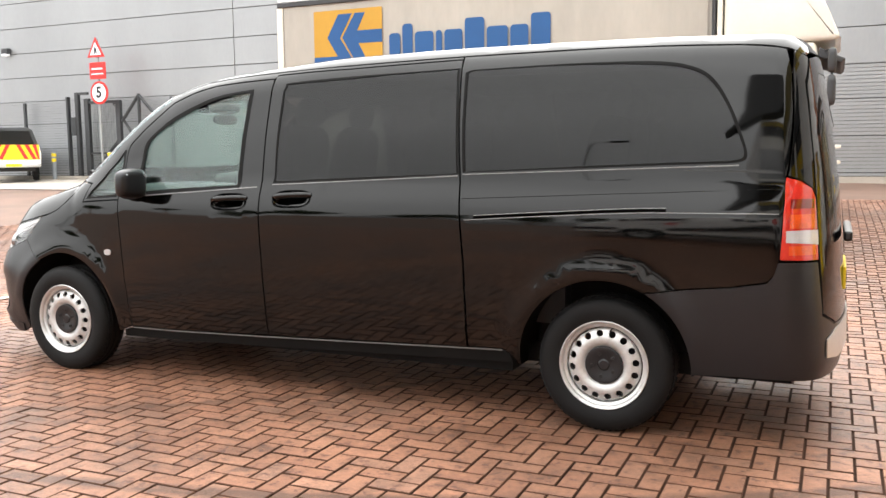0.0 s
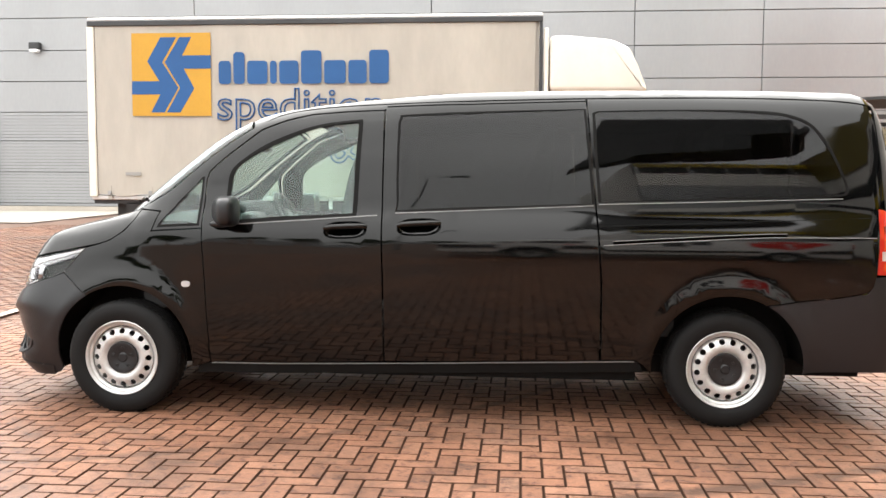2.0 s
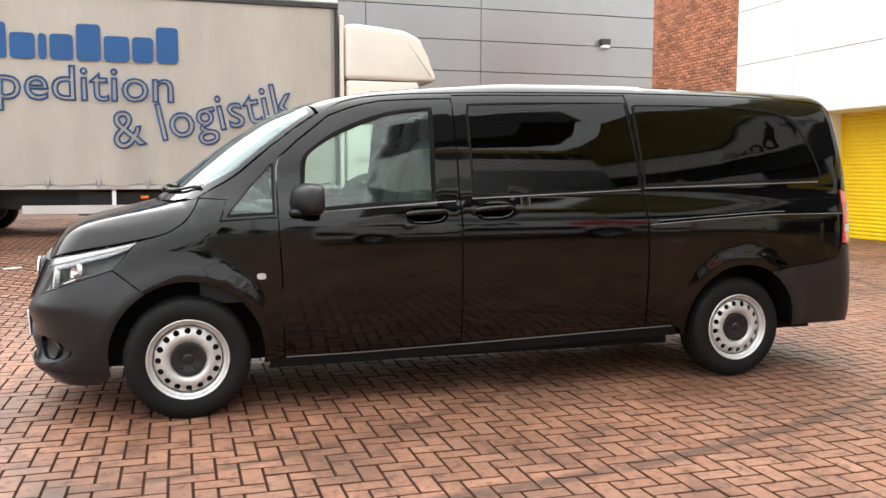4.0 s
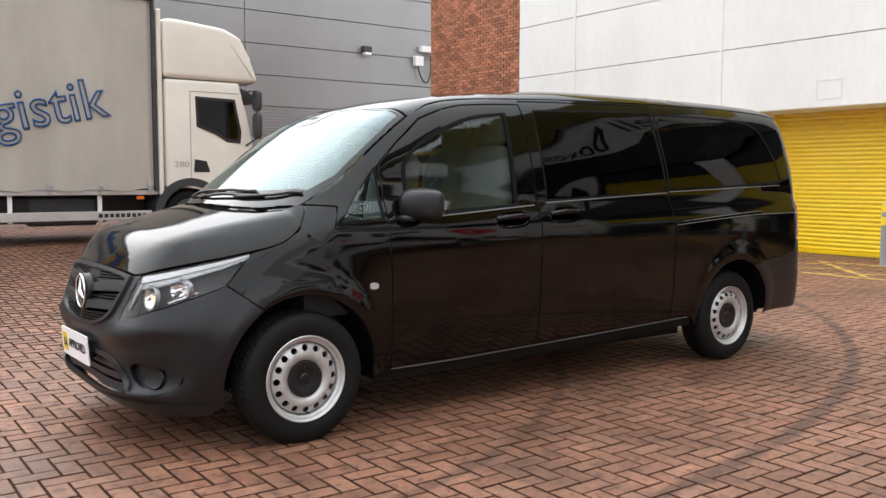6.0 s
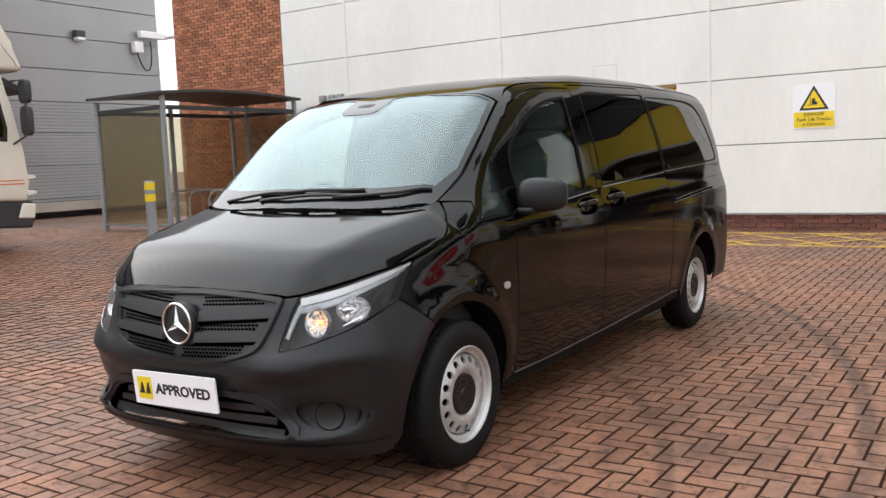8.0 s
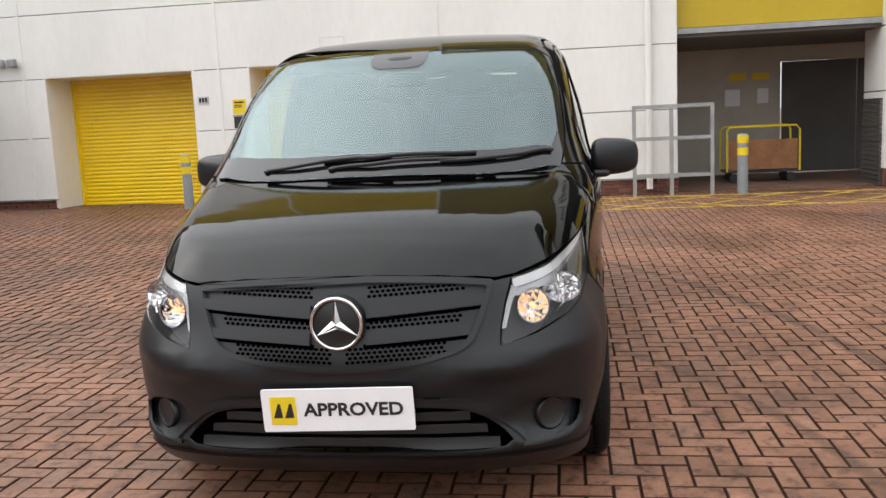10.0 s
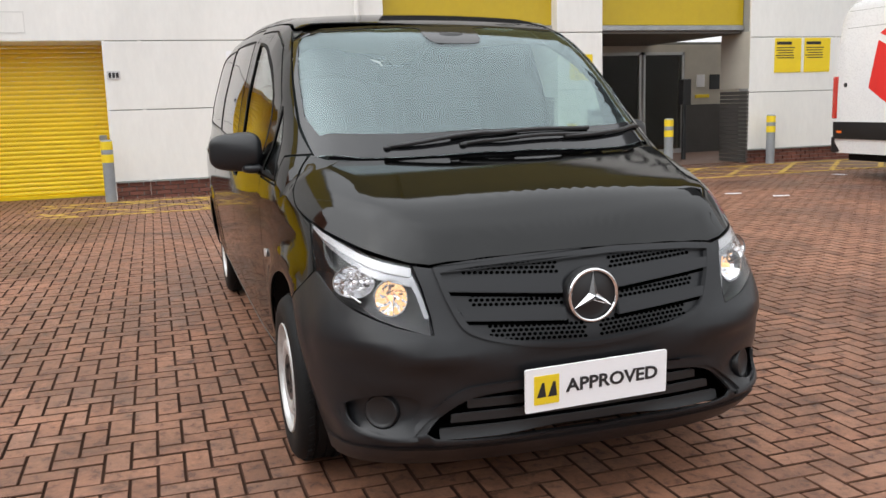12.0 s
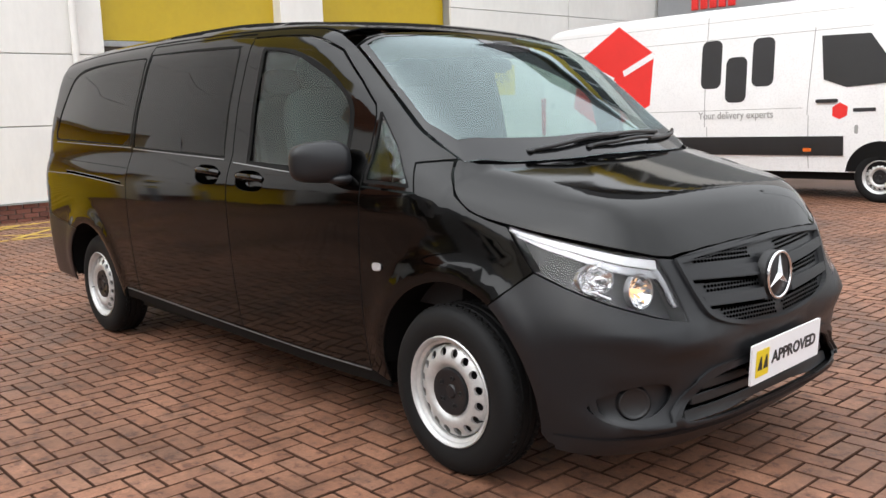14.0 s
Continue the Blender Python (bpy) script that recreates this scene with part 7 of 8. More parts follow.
for x0, z0, x1, z1 in ((3.85, 1.28, 4.27, 1.295), (3.9, 1.33, 4.25, 1.345)):
    part("side_print", boxes((x0, CY0 - 0.006, z0, x1, CY0 + 0.02, z1)), M["orange_lens"], cab)
lettering("model_number", "280", 0.13, Matrix.Translation((3.04, CY0 - 0.004, 1.54)) @ FACE_SOUTH, M["joint_grey"], cab, 0.003, width=0.24)
part("windscreen", slab([(4.335, 1.72), (4.345, 1.72), (4.13, 2.62), (4.12, 2.62)], CY0 + 0.10, CY1 - 0.10, 0.002, 1), M["black"], cab)
part("front_bumper", slab([(3.74, 0.66), (4.36, 0.62), (4.42, 0.80), (4.40, 1.02), (3.76, 1.04)], CY0 + 0.02, CY1 - 0.02, 0.04, 3), M["dark_metal"], cab, "dark bumper")
part("bumper_corner", slab([(4.14, 0.78), (4.40, 0.76), (4.43, 0.98), (4.22, 1.00)], CY0 - 0.005, CY0 + 0.5, 0.03, 3), M["cream_cab"], cab)
for z in (1.10, 1.33):
    part("front_step", slab([(4.30, z), (4.46, z + 0.03), (4.46, z + 0.07), (4.30, z + 0.09)], CY0 + 0.0, CY0 + 0.4, 0.015, 2), M["cream_cab"], cab)
archb = bmesh.new()
outer_arc = arc(3.18, 0.72, 0.60, 8, 172, 20)
inner_arc = arc(3.18, 0.72, 0.47, 172, 8, 20)
prism(archb, outer_arc + inner_arc, 0.55, Matrix.Translation((0, CY0 + 0.53, 0)) @ FACE_SOUTH)
part("wheel_arch", archb, M["dark_metal"], lorry, "dark plastic wheel arch")
# Black block added to stand in for the deep shade beneath the cab.
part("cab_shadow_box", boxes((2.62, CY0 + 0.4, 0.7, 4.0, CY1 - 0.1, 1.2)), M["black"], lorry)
for z0, z1 in ((2.45, 2.80), (1.98, 2.42)):
    part("mirror", superform((4.30, CY0 - 0.16, (z0 + z1) / 2), (0.06, 0.11, (z1 - z0) / 2), 4.0), M["dark_metal"], cab, "dark wing mirror", smooth=40)
part("mirror_arm", pipe(bmesh.new(), [(4.20, CY0 + 0.02, 2.78), (4.30, CY0 - 0.14, 2.80), (4.30, CY0 - 0.16, 2.0), (4.15, CY0 + 0.02, 1.86)], 0.018, 8), M["dark_metal"], cab)
for wx, wy in ((3.18, LY + 0.20), (-3.2, LY + 0.20), (3.18, LY + 2.2), (-3.2, LY + 2.2)):
    for o in base_parts:
        c = copy_thing(o, Matrix())
        c.parent = lorry
        for piece in [c] + list(c.children):
            for slot in piece.material_slots:
                if slot.material is M["silver"]:
                    slot.link, slot.material = "OBJECT", M["lorry_rim"]
        c.matrix_basis = pose(wx, wy, LG + 0.412) @ (Matrix() if wy < LY + 1 else Matrix.Rotation(math.pi, 4, "Z")) @ Matrix.Diagonal((1.25, 1.25, 1.25, 1))

# What is printed on the curtain. The firm's mark and name are plain shapes.
PY = LY - 0.020


def printed(name, outline, material, y=PY, parent=None):
    return part(name, prism(bmesh.new(), outline, 0.004, Matrix.Translation((0, y, 0)) @ FACE_SOUTH), material, parent or lorry)


printed("mark_square", [(-4.55, 2.53), (-3.12, 2.53), (-3.12, 3.97), (-4.55, 3.97)], M["logo_yellow"])
CX, CZ, K = -3.835, 3.25, 1.43 / 100


def mk_pts(pts):
    return [(CX + (a - 50) * K, CZ + (50 - b) * K) for a, b in pts]


printed("mark_arrow", mk_pts([(37, 5), (57, 5), (39, 35), (59, 66), (41, 96), (24, 96), (36, 74), (0, 74), (0, 58), (35, 58), (20, 34)]), M["blue"], PY - 0.005)
printed("mark_arrow", mk_pts([(61, 5), (76, 5), (64, 27), (100, 27), (100, 43), (66, 43), (79, 67), (61, 96), (44, 96), (61, 66), (42, 35)]), M["blue"], PY - 0.005)
x = -2.98
for w, h in ((0.22, 0.40), (0.20, 0.55), (0.36, 0.40), (0.12, 0.40), (0.34, 0.40), (0.36, 0.57), (0.38, 0.40), (0.32, 0.40), (0.34, 0.57)):
    printed("name_block", rounded(w, h, 0.06, 4, x + w / 2, 3.08 + h / 2), M["blue"], PY - 0.003)
    x += w + 0.045
lettering("trade_word", "spedition", 0.78, Matrix.Translation((-1.53, PY - 0.004, 2.70)) @ FACE_SOUTH, M["blue"], lorry, outline=0.014, width=2.95)
lettering("trade_word", "& logistik", 0.86, Matrix.Translation((0.40, PY - 0.004, 2.24)) @ FACE_SOUTH @ Matrix.Rotation(radians(11.5), 4, "Z"), M["blue"], lorry, outline=0.014, width=2.98)

# ---- the white parcel van ----
PYV = -9.2
pv = thing("parcel_van", "white high-roof delivery van with red cube mark and black side band", "van", pose(0, 0, 0))
TOPV = pchip([(0.98, 0.95), (1.04, 1.18), (1.20, 1.32), (1.62, 1.52), (1.75, 1.62), (2.30, 2.45), (2.55, 2.66), (2.9, 2.78), (3.6, 2.84), (6.0, 2.85), (8.0, 2.82), (8.25, 2.76), (8.36, 2.55)])
HALFV = pchip([(0.40, 0.94), (0.8, 0.985), (1.3, 0.99), (1.9, 0.955), (2.6, 0.89), (2.9, 0.86)])
bm = bmesh.new()
rows = []
stations = [0.98, 1.0, 1.04, 1.1, 1.2, 1.35, 1.5, 1.62, 1.68, 1.75, 1.9, 2.1, 2.3, 2.42, 2.55, 2.7, 2.9, 3.2, 3.6, 4.2, 5, 6, 7, 7.7, 8.0, 8.15, 8.25, 8.32, 8.36]
for xs_ in stations:
    top = float(TOPV(xs_))
    nose = 1 - 0.22 * max(0, (1.5 - xs_) / 0.52) ** 2 - 0.03 * max(0, (xs_ - 8.1) / 0.26) ** 2
    row = []
    prof = [(0.40 + (top - 0.16 - 0.40) * j / 16, None) for j in range(17)]
    for z, _ in prof:
        row.append((float(HALFV(z)) * nose, z))
    wt = row[-1][0]
    for a in (20, 45, 70):
        row.append((wt - 0.16 * (1 - math.cos(radians(a))), top - 0.16 + 0.14 * math.sin(radians(a))))
    row.append((wt * 0.55, top - 0.008))
    row.append((0.0, top))
    full = [(-y, z) for y, z in row] + [(y, z) for y, z in row[::-1][1:]]
    rows.append([bm.verts.new((xs_, PYV - 0.985 + y, z)) for y, z in full])
for a, b in zip(rows, rows[1:]):
    for i in range(len(a) - 1):
        bm.faces.new((a[i], a[i + 1], b[i + 1], b[i]))
bm.faces.new(rows[0])
bm.faces.new(rows[-1][::-1])
part("body", bm, M["white_gloss"], pv, "white painted body", smooth=45)


def flank(name, outline, material, lift=0.006, parent=None, label="", depth=0.012):
    """A flat shape on the flank that looks to +y, following its slope."""
    bm = bmesh.new()
    bm.faces.new([bm.verts.new((x, 0, z)) for x, z in outline])
    zs = [z for x, z in outline]
    for k in range(int(min(zs) / 0.1) + 1, int(max(zs) / 0.1) + 1):
        bmesh.ops.bisect_plane(bm, geom=list(bm.verts) + list(bm.edges) + list(bm.faces), plane_co=(0, 0, 0.1 * k), plane_no=(0, 0, 1))
    ex = bmesh.ops.extrude_face_region(bm, geom=list(bm.faces))
    raised = {e for e in ex["geom"] if isinstance(e, bmesh.types.BMVert)}
    for v in bm.verts:
        v.co.y = PYV - 0.985 + float(HALFV(v.co.z)) + lift - (0 if v in raised else depth)
    return part(name, bm, material, parent or pv, label)


def line(x0, z0, x1, z1, w=0.006):
    d = Vector((x1 - x0, z1 - z0)).normalized() * w
    return [(x0 - d.y, z0 + d.x), (x1 - d.y, z1 + d.x), (x1 + d.y, z1 - d.x), (x0 + d.y, z0 - d.x)]


for x0, x1 in ((7.22, 8.34), (2.92, 6.30), (1.02, 1.96)):
    flank("side_band", [(x0, 0.63), (x1, 0.63), (x1, 0.90), (x0, 0.90)], M["black"], 0.02, label="black plastic side band", depth=0.03)
for wx in (6.76, 2.43):
    disc = arc(wx, 0.36, 0.47, 0, 360, 36)[:-1]
    flank("wheel_arch", [(x, max(z, 0.41)) for x, z in disc], M["rubber"], 0.004, label="black wheel arch", depth=0.004)
    for wy, rot in ((PYV - 0.12, math.pi), (PYV - 1.85, 0.0)):
        for o in base_parts:
            c = copy_thing(o, Matrix())
            c.parent = pv
            c.matrix_basis = pose(wx, wy, 0.345) @ Matrix.Rotation(rot, 4, "Z") @ Matrix.Diagonal((1.05, 1.05, 1.05, 1))
for q in (line(8.2, 2.36, 2.6, 2.36, 0.004), line(8.2, 2.62, 2.8, 2.62, 0.003), line(5.02, 0.5, 5.02, 1.05), line(5.06, 1.05, 5.06, 2.70), line(3.42, 0.45, 3.42, 1.2), line(3.44, 1.2, 3.38, 2.4), line(7.1, 1.3, 3.5, 1.3, 0.004)):
    flank("seam", q, M["joint_grey"], 0.001, depth=0.004)
cube = [(6.74, 2.73), (6.02, 2.24), (6.06, 1.42), (6.92, 0.98), (7.64, 1.42), (7.52, 2.24)]
cube_mark = flank("cube_mark", cube, M["red"], 0.004, label="red cube mark")
for a, b, c, d in ((7.55, 2.20, 6.80, 1.85), (6.80, 1.85, 6.90, 1.15), (6.60, 1.95, 6.02, 2.22)):
    flank("cube_edge", line(a, b, c, d, 0.05), M["white_gloss"], 0.008, cube_mark)
xx = 5.14
for w, z0, z1 in ((0.34, 1.63, 2.35), (0.34, 1.41, 2.08), (0.34, 1.63, 2.33)):
    flank("name_block", [(xx - w / 2 + a, b) for a, b in rounded(w, z1 - z0, 0.1, 4, 0, (z0 + z1) / 2)], M["black_paint"], 0.004)
    xx -= 0.42
lettering("slogan", "Your delivery experts", 0.16, Matrix.Translation((4.55, PYV - 0.985 + float(HALFV(1.22)) + 0.006, 1.22)) @ FACE_NORTH, M["joint_grey"], pv, 0.003, width=1.22)
flank("door_window", [(3.28, 2.28), (2.62, 2.26), (2.30, 1.82), (2.30, 1.60), (2.9, 1.56), (3.22, 1.68)], M["black"], 0.010, label="dark cab door window")
flank("door_handle", rounded(0.30, 0.05, 0.02, 3, 3.16, 1.385), M["black"], 0.03, label="black handle", depth=0.03)
flank("small_mark", [(2.98, 1.36), (2.87, 1.30), (2.88, 1.18), (2.98, 1.13), (3.08, 1.18), (3.08, 1.30)], M["red"], 0.004)
flank("small_print", rounded(0.30, 0.05, 0.01, 2, 2.65, 1.25), M["black_paint"], 0.004)
flank("small_emblem", rounded(0.05, 0.12, 0.02, 3, 2.75, 0.99), M["joint_grey"], 0.004)
flank("side_marker", rounded(0.12, 0.05, 0.01, 2, 3.42, 0.71), M["orange_lens"], 0.026, depth=0.02)
flank("side_marker", rounded(0.12, 0.05, 0.01, 2, 5.6, 0.71), M["orange_lens"], 0.026, depth=0.02)
flank("side_marker", rounded(0.10, 0.04, 0.01, 2, 8.2, 0.74), M["orange_lens"], 0.026, depth=0.02)
flank("fuel_cap", rounded(0.07, 0.07, 0.034, 4, 8.12, 1.48), M["black"], 0.008)
part("tail_lamp", boxes((8.30, PYV - 0.12, 0.95, 8.40, PYV + 0.005, 1.62), bev=0.02, seg=2), M["tail_red"], pv, "tall red tail lamp")
part("rear_bumper", boxes((8.1, PYV - 1.9, 0.40, 8.46, PYV - 0.05, 0.66), bev=0.03, seg=2), M["black"], pv, "black rear bumper")
part("underbody", boxes((1.2, PYV - 1.8, 0.28, 8.2, PYV - 0.2, 0.5)), M["rubber"], pv)
part("rear_chevrons", boxes((8.36, PYV - 1.75, 0.7, 8.372, PYV - 0.2, 1.5)), M["yellow"], pv)
part("mirror", superform((2.1, PYV + 0.12, 1.75), (0.09, 0.11, 0.19), 3.5), M["black"], pv, "black door mirror", smooth=40)

# ---- the pickup by the gate ----
pk = thing("pickup_truck", "white works pickup with red and yellow rear chevrons", "pickup", pose(-22.85, 17.95, 0.50, 0, 0, math.degrees(math.atan2(-22.9, 26.9)) + 90))
part("body", slab([(-0.9, 0.55), (0.9, 0.55), (0.92, 1.0), (0.86, 1.28), (-0.86, 1.28), (-0.92, 1.0)], 0.05, 4.6, 0.04), M["white_gloss"], pk, smooth=40)
part("canopy", slab([(-0.84, 1.28), (0.84, 1.28), (0.66, 1.86), (0.5, 1.95), (-0.5, 1.95), (-0.66, 1.86)], 0.08, 3.0, 0.05), M["dark_metal"], pk, "dark rear canopy", smooth=40)
part("rear_window", slab([(-0.70, 1.34), (0.70, 1.34), (0.56, 1.82), (-0.56, 1.82)], 0.06, 0.10, 0.01, 1), M["privacy"], pk)
part("rear_panel", boxes((-0.86, 0.02, 0.78, 0.86, 0.06, 1.32)), M["yellow"], pk, "yellow chevron panel")
for sgn in (1, -1):
    for k in range(3):
        a = 0.10 + 0.27 * k
        cb = bmesh.new()
        prism(cb, [(sgn * a, 1.32), (sgn * (a + 0.13), 1.32), (sgn * min(0.86, a + 0.13 + 0.26), 0.80), (sgn * min(0.80, a + 0.26), 0.80)], 0.006, Matrix.Translation((0, 0.02, 0)) @ FACE_SOUTH)
        part("chevron", cb, M["red"], pk, "red chevron stripe")
part("bumper", boxes((-0.9, -0.10, 0.50, 0.9, 0.06, 0.66), bev=0.03), M["alu"], pk)
part("number_plate", boxes((-0.26, -0.115, 0.53, 0.26, -0.102, 0.63)), M["yellow"], pk)
for sx in (-0.72, 0.72):
    for yy in (0.95, 3.9):
        part("wheel", lathe(bmesh.new(), [(0.0, -0.12), (0.24, -0.12), (0.36, -0.10), (0.37, 0.0), (0.36, 0.10), (0.24, 0.12), (0.0, 0.12)], (sx, yy, 0.37), "x", 24), M["tyre"], pk, smooth=40)
part("underbody", boxes((-0.7, 0.3, 0.35, 0.7, 4.3, 0.6)), M["black"], pk)


# ---- trees and lamp columns beyond the yard, behind the camera ----
def tree(x, y, h, seed):
    """A trunk with limbs and a crown of many small leaf clumps."""
    r = random.Random(seed)
    t = thing("tree", "dark green broadleaf tree at the far side of the road", "tree", pose(x, y, 0), "roadside trees")
    bm = bmesh.new()
    tube(bm, (0, 0, -0.2), (0.1, 0, h * 0.5), 0.22, 10, 0.12)
    for k in range(6):
        a = 2 * math.pi * k / 6 + r.random()
        tube(bm, (0.05, 0, h * (0.32 + 0.03 * k)), (math.cos(a) * h * 0.24, math.sin(a) * h * 0.24, h * (0.6 + 0.04 * k)), 0.08, 6, 0.03)
    part("trunk", bm, M["timber"], t)
    vs, fs = [], []
    for k in range(900):
        u, v, w = r.gauss(0, 1), r.gauss(0, 1), r.gauss(0, 1)
        n = math.sqrt(u * u + v * v + w * w) + 1e-6
        d = r.random() ** 0.4 * (0.85 + 0.25 * math.sin(3 * u / n + seed) * math.cos(4 * w / n))
        c = Vector((u / n * d * h * 0.33, v / n * d * h * 0.33, h * 0.66 + w / n * d * h * 0.32))
        q = Euler((r.random() * 6, r.random() * 6, r.random() * 6)).to_matrix()
        b = len(vs)
        s = h * r.uniform(0.025, 0.05)
        for p in ((-s, -s * 0.6, 0), (s, -s * 0.5, 0), (s * 0.8, s * 0.7, s * 0.3), (-s * 0.7, s * 0.6, s * 0.2)):
            vs.append(tuple(c + q @ Vector(p)))
        fs.append((b, b + 1, b + 2, b + 3))
    me = bpy.data.meshes.new("crown")
    me.from_pydata(vs, [], fs)
    me.materials.append(M["leaf"])
    cr = new("crown", me)
    cr.parent = t
    tagged(cr, kind="stuff")
    return t


M["leaf"] = surf("dark_leaves", (0.045, 0.07, 0.025), 0.6, var=0.3, big=1, fine=8, island=0.4)
for i, (x, y, h) in enumerate(((-14, -52, 7.0), (-9, -55, 7.6), (-3, -54, 6.4), (2, -56, 7.2), (8, -57, 6.6), (14, -58, 7.0), (-18.5, -47, 8.2), (-23, -52, 6.5), (-28, -45, 9.6), (-34, -46, 7.5), (-39, -40, 7.5), (-44, -30, 8), (-48, -15, 7), (-50, 2, 8))):
    tree(x, y, h, i + 3)
for x, y in ((-0.8, -16.3), (-34.0, -20.0)):
    lc = thing("street_lamp", "grey steel street lamp column with a flat head", "street lamp", pose(x, y, 0), "street lamps")
    part("column", tube(bmesh.new(), (0, 0, -0.2), (0, 0, 8.0), 0.09, 12, 0.05), M["galv"], lc, smooth=40)
    part("arm", pipe(bmesh.new(), [(0, 0, 7.9), (0.2, 0, 8.15), (0.9, 0, 8.25)], 0.04, 8), M["galv"], lc)
    part("head", boxes((0.8, -0.15, 8.18, 1.5, 0.15, 8.30), bev=0.03), M["dark_metal"], lc)
hedge_wall = thing("far_roofline", "low dark roofline of units beyond the road", "building", kind="structure")
part("wall", boxes((-40, -75, 0, 30, -72, 3.5), (-75, -40, 0, -72, 40, 4.0)), M["grey_panel"], hedge_wall)

# ---- loose bits on the paving ----
for x, y, a in ((8.6, -9.6, 20), (7.08, -6.38, 70), (6.5, -6.72, 80), (-2.0, 6.0, 40)):
    lt = thing("paper_scrap", "small pale scrap of paper on the paving", "litter", pose(x, y, float(ground_height(x, y)) + 0.004, 0, 0, a), "litter")
    part("scrap", prism(bmesh.new(), [(-0.12, -0.03), (0.10, -0.05), (0.13, 0.02), (0.02, 0.05), (-0.10, 0.04)], 0.006), M["white_sheet"], lt)

# ---- bricks and pavers, one by one ----
brick_mesh = boxes((0, 0.005, 0.005, 0.10, 0.21, 0.07))
first_brick = part("brick", brick_mesh, M["brick"], brick_bay)
a, b, z, d = singles[0]
first_brick.location = (FX + d, a, z)
for a, b, z, d in singles[1:]:
    o = bpy.data.objects.new("brick", first_brick.data)
    scene.collection.objects.link(o)
    o.parent = brick_bay
    o.location = (FX + d, a, z)

U = 0.1005                                # half a paver's length with its joint
LONG, SHORT, EDGE, SINK = 0.201 - 0.0075, 0.1005 - 0.0075, 0.0035, 0.007
NEAR = (-0.2, 2.9, -3.5, -1.5)            # the stretch beside the van whose pavers are objects of their own


def paver_verts(w, l):
    x, y = w / 2, l / 2
    e = EDGE
    return np.array([(-x + e, -y + e, 0), (x - e, -y + e, 0), (x - e, y - e, 0), (-x + e, y - e, 0), (-x, -y, -e), (x, -y, -e), (x, y, -e), (-x, y, -e), (-x, -y, -e - SINK), (x, -y, -e - SINK), (x, y, -e - SINK), (-x, y, -e - SINK)])


PF = np.array([(0, 1, 2, 3), (4, 5, 1, 0), (5, 6, 2, 1), (6, 7, 3, 2), (7, 4, 0, 3), (8, 9, 5, 4), (9, 10, 6, 5), (10, 11, 7, 6), (11, 8, 4, 7)])
PM = [0, 2, 2, 2, 2, 1, 1, 1, 1]          # the flanks in the joints are dark with sand and dirt
paver_mesh = []
for w, l in ((LONG, SHORT), (SHORT, LONG)):
    me = bpy.data.meshes.new("paver")
    me.from_pydata(paver_verts(w, l).tolist(), [], PF.tolist())
    me.materials.append(PAVER_SINGLE)
    me.materials.append(M["joint_sand"])
    me.materials.append(M["paver_edge"])
    me.polygons.foreach_set("material_index", PM)
    paver_mesh.append(me)
rng = np.random.default_rng(11)
ii, jj = np.meshgrid(np.arange(int(PAVED[0] / U), int(PAVED[1] / U)), np.arange(int(PAVED[2] / U), int(PAVED[3] / U)), indexing="ij")
kind = (ii + jj) % 4
lying, standing = kind == 0, kind == 2
cx = np.concatenate([(ii[lying] + 1.0) * U, (ii[standing] + 0.5) * U])
cy = np.concatenate([(jj[lying] + 0.5) * U, (jj[standing] + 1.0) * U])
up = np.concatenate([np.zeros(lying.sum(), int), np.ones(standing.sum(), int)])
cz = ground_height(cx, cy) + rng.uniform(-0.0018, 0.0010, len(cx))
tilt = rng.normal(0, 0.006, (len(cx), 2))
near = (cx > NEAR[0]) & (cx < NEAR[1]) & (cy > NEAR[2]) & (cy < NEAR[3])
clear = ~((cx > 11.3) & (cy > 10.8))
V, F = [], []
base = 0
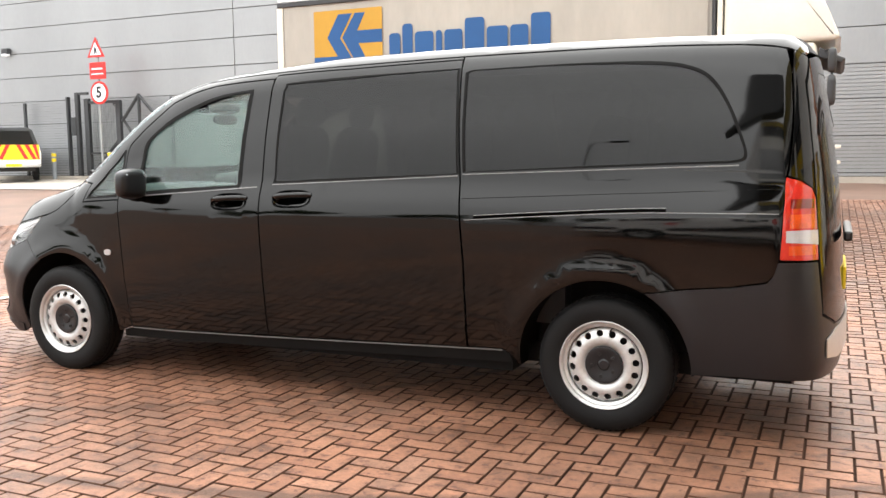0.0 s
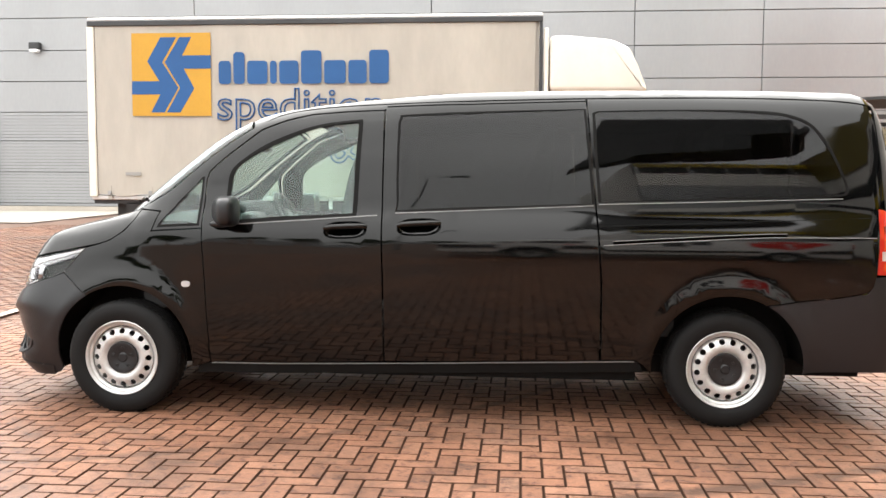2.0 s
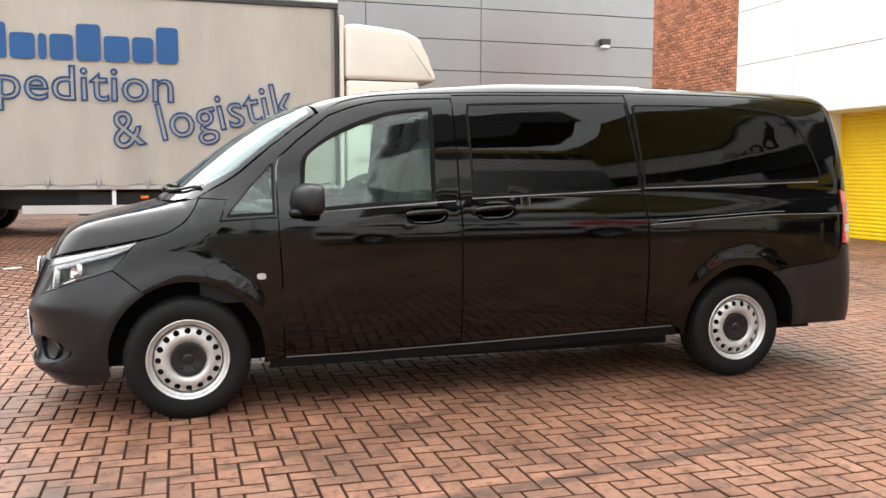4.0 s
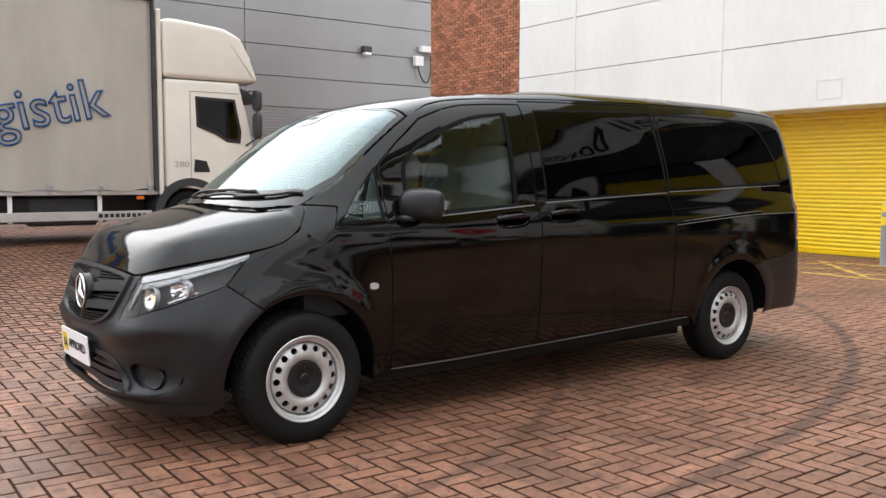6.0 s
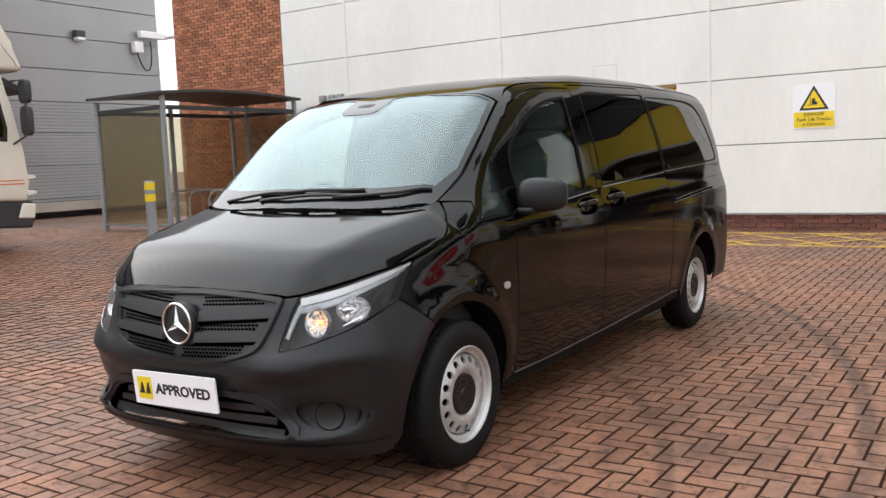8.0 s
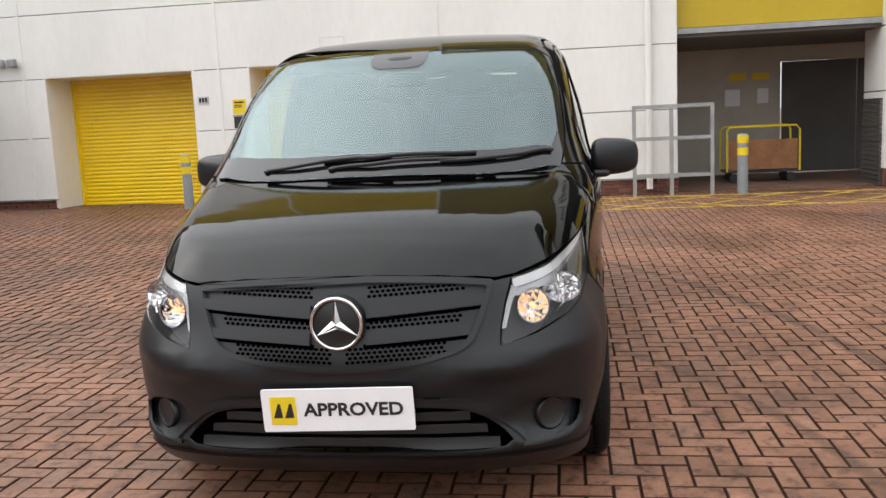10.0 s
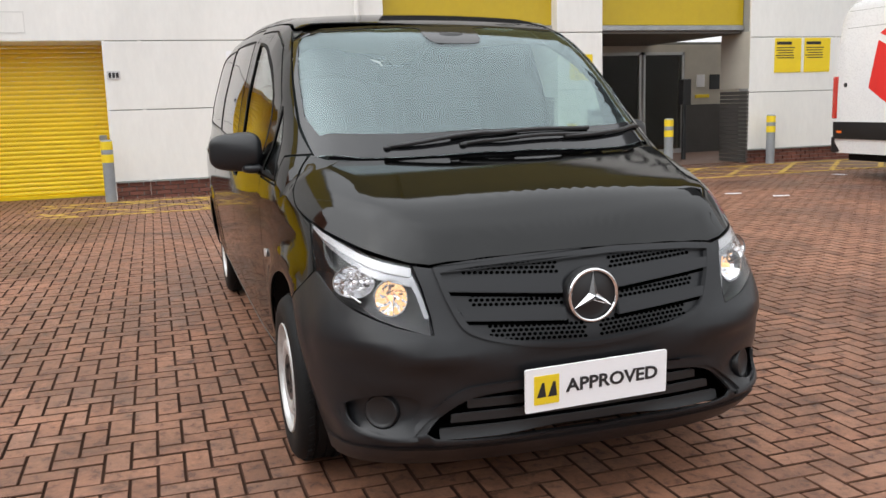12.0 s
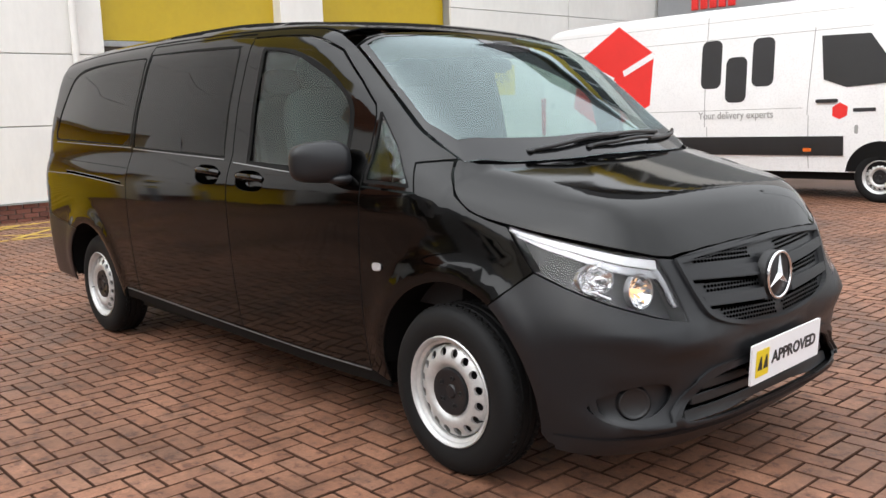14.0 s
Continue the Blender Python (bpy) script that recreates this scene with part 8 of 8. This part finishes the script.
local = [paver_verts(LONG, SHORT), paver_verts(SHORT, LONG)]
for k in (0, 1):
    sel = np.where((up == k) & ~near & clear)[0]
    p = np.repeat(local[k][None], len(sel), 0)
    p[:, :, 2] += p[:, :, 0] * tilt[sel, 0][:, None] + p[:, :, 1] * tilt[sel, 1][:, None] + cz[sel][:, None]
    p[:, :, 0] += cx[sel][:, None]
    p[:, :, 1] += cy[sel][:, None]
    V.append(p.reshape(-1, 3))
    F.append((PF[None] + (base + np.arange(len(sel)) * 12)[:, None, None]).reshape(-1, 4))
    base += len(sel) * 12
V, F = np.concatenate(V), np.concatenate(F)
me = bpy.data.meshes.new("block_pavers")
me.vertices.add(len(V))
me.vertices.foreach_set("co", V.ravel())
me.loops.add(len(F) * 4)
me.loops.foreach_set("vertex_index", F.ravel())
me.polygons.add(len(F))
me.polygons.foreach_set("loop_start", np.arange(len(F)) * 4)
me.polygons.foreach_set("use_smooth", [False] * len(F))
me.update()
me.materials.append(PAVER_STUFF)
me.materials.append(M["joint_sand"])
me.materials.append(M["paver_edge"])
me.polygons.foreach_set("material_index", PM * (len(F) // 9))
pavers = new("block_pavers", me)
pavers.parent = ground
tagged(pavers, "red clay block paving laid in herringbone", kind="stuff")
for q in np.where(near)[0][:300]:
    o = bpy.data.objects.new("paver", paver_mesh[up[q]])
    scene.collection.objects.link(o)
    o.parent = ground
    o.location = (cx[q], cy[q], cz[q])
    o.rotation_euler = (tilt[q, 1], -tilt[q, 0], 0)
rest = np.where(near)[0][300:]
V = np.concatenate([local[up[q]] + [cx[q], cy[q], cz[q]] for q in rest])
F = np.concatenate([PF + 12 * k for k in range(len(rest))])
me = bpy.data.meshes.new("block_pavers")
me.from_pydata(V.tolist(), [], F.tolist())
me.materials.append(PAVER_STUFF)
me.materials.append(M["joint_sand"])
me.materials.append(M["paver_edge"])
me.polygons.foreach_set("material_index", PM * (len(F) // 9))
pavers_2 = new("block_pavers", me)
pavers_2.parent = ground
tagged(pavers_2, kind="stuff")
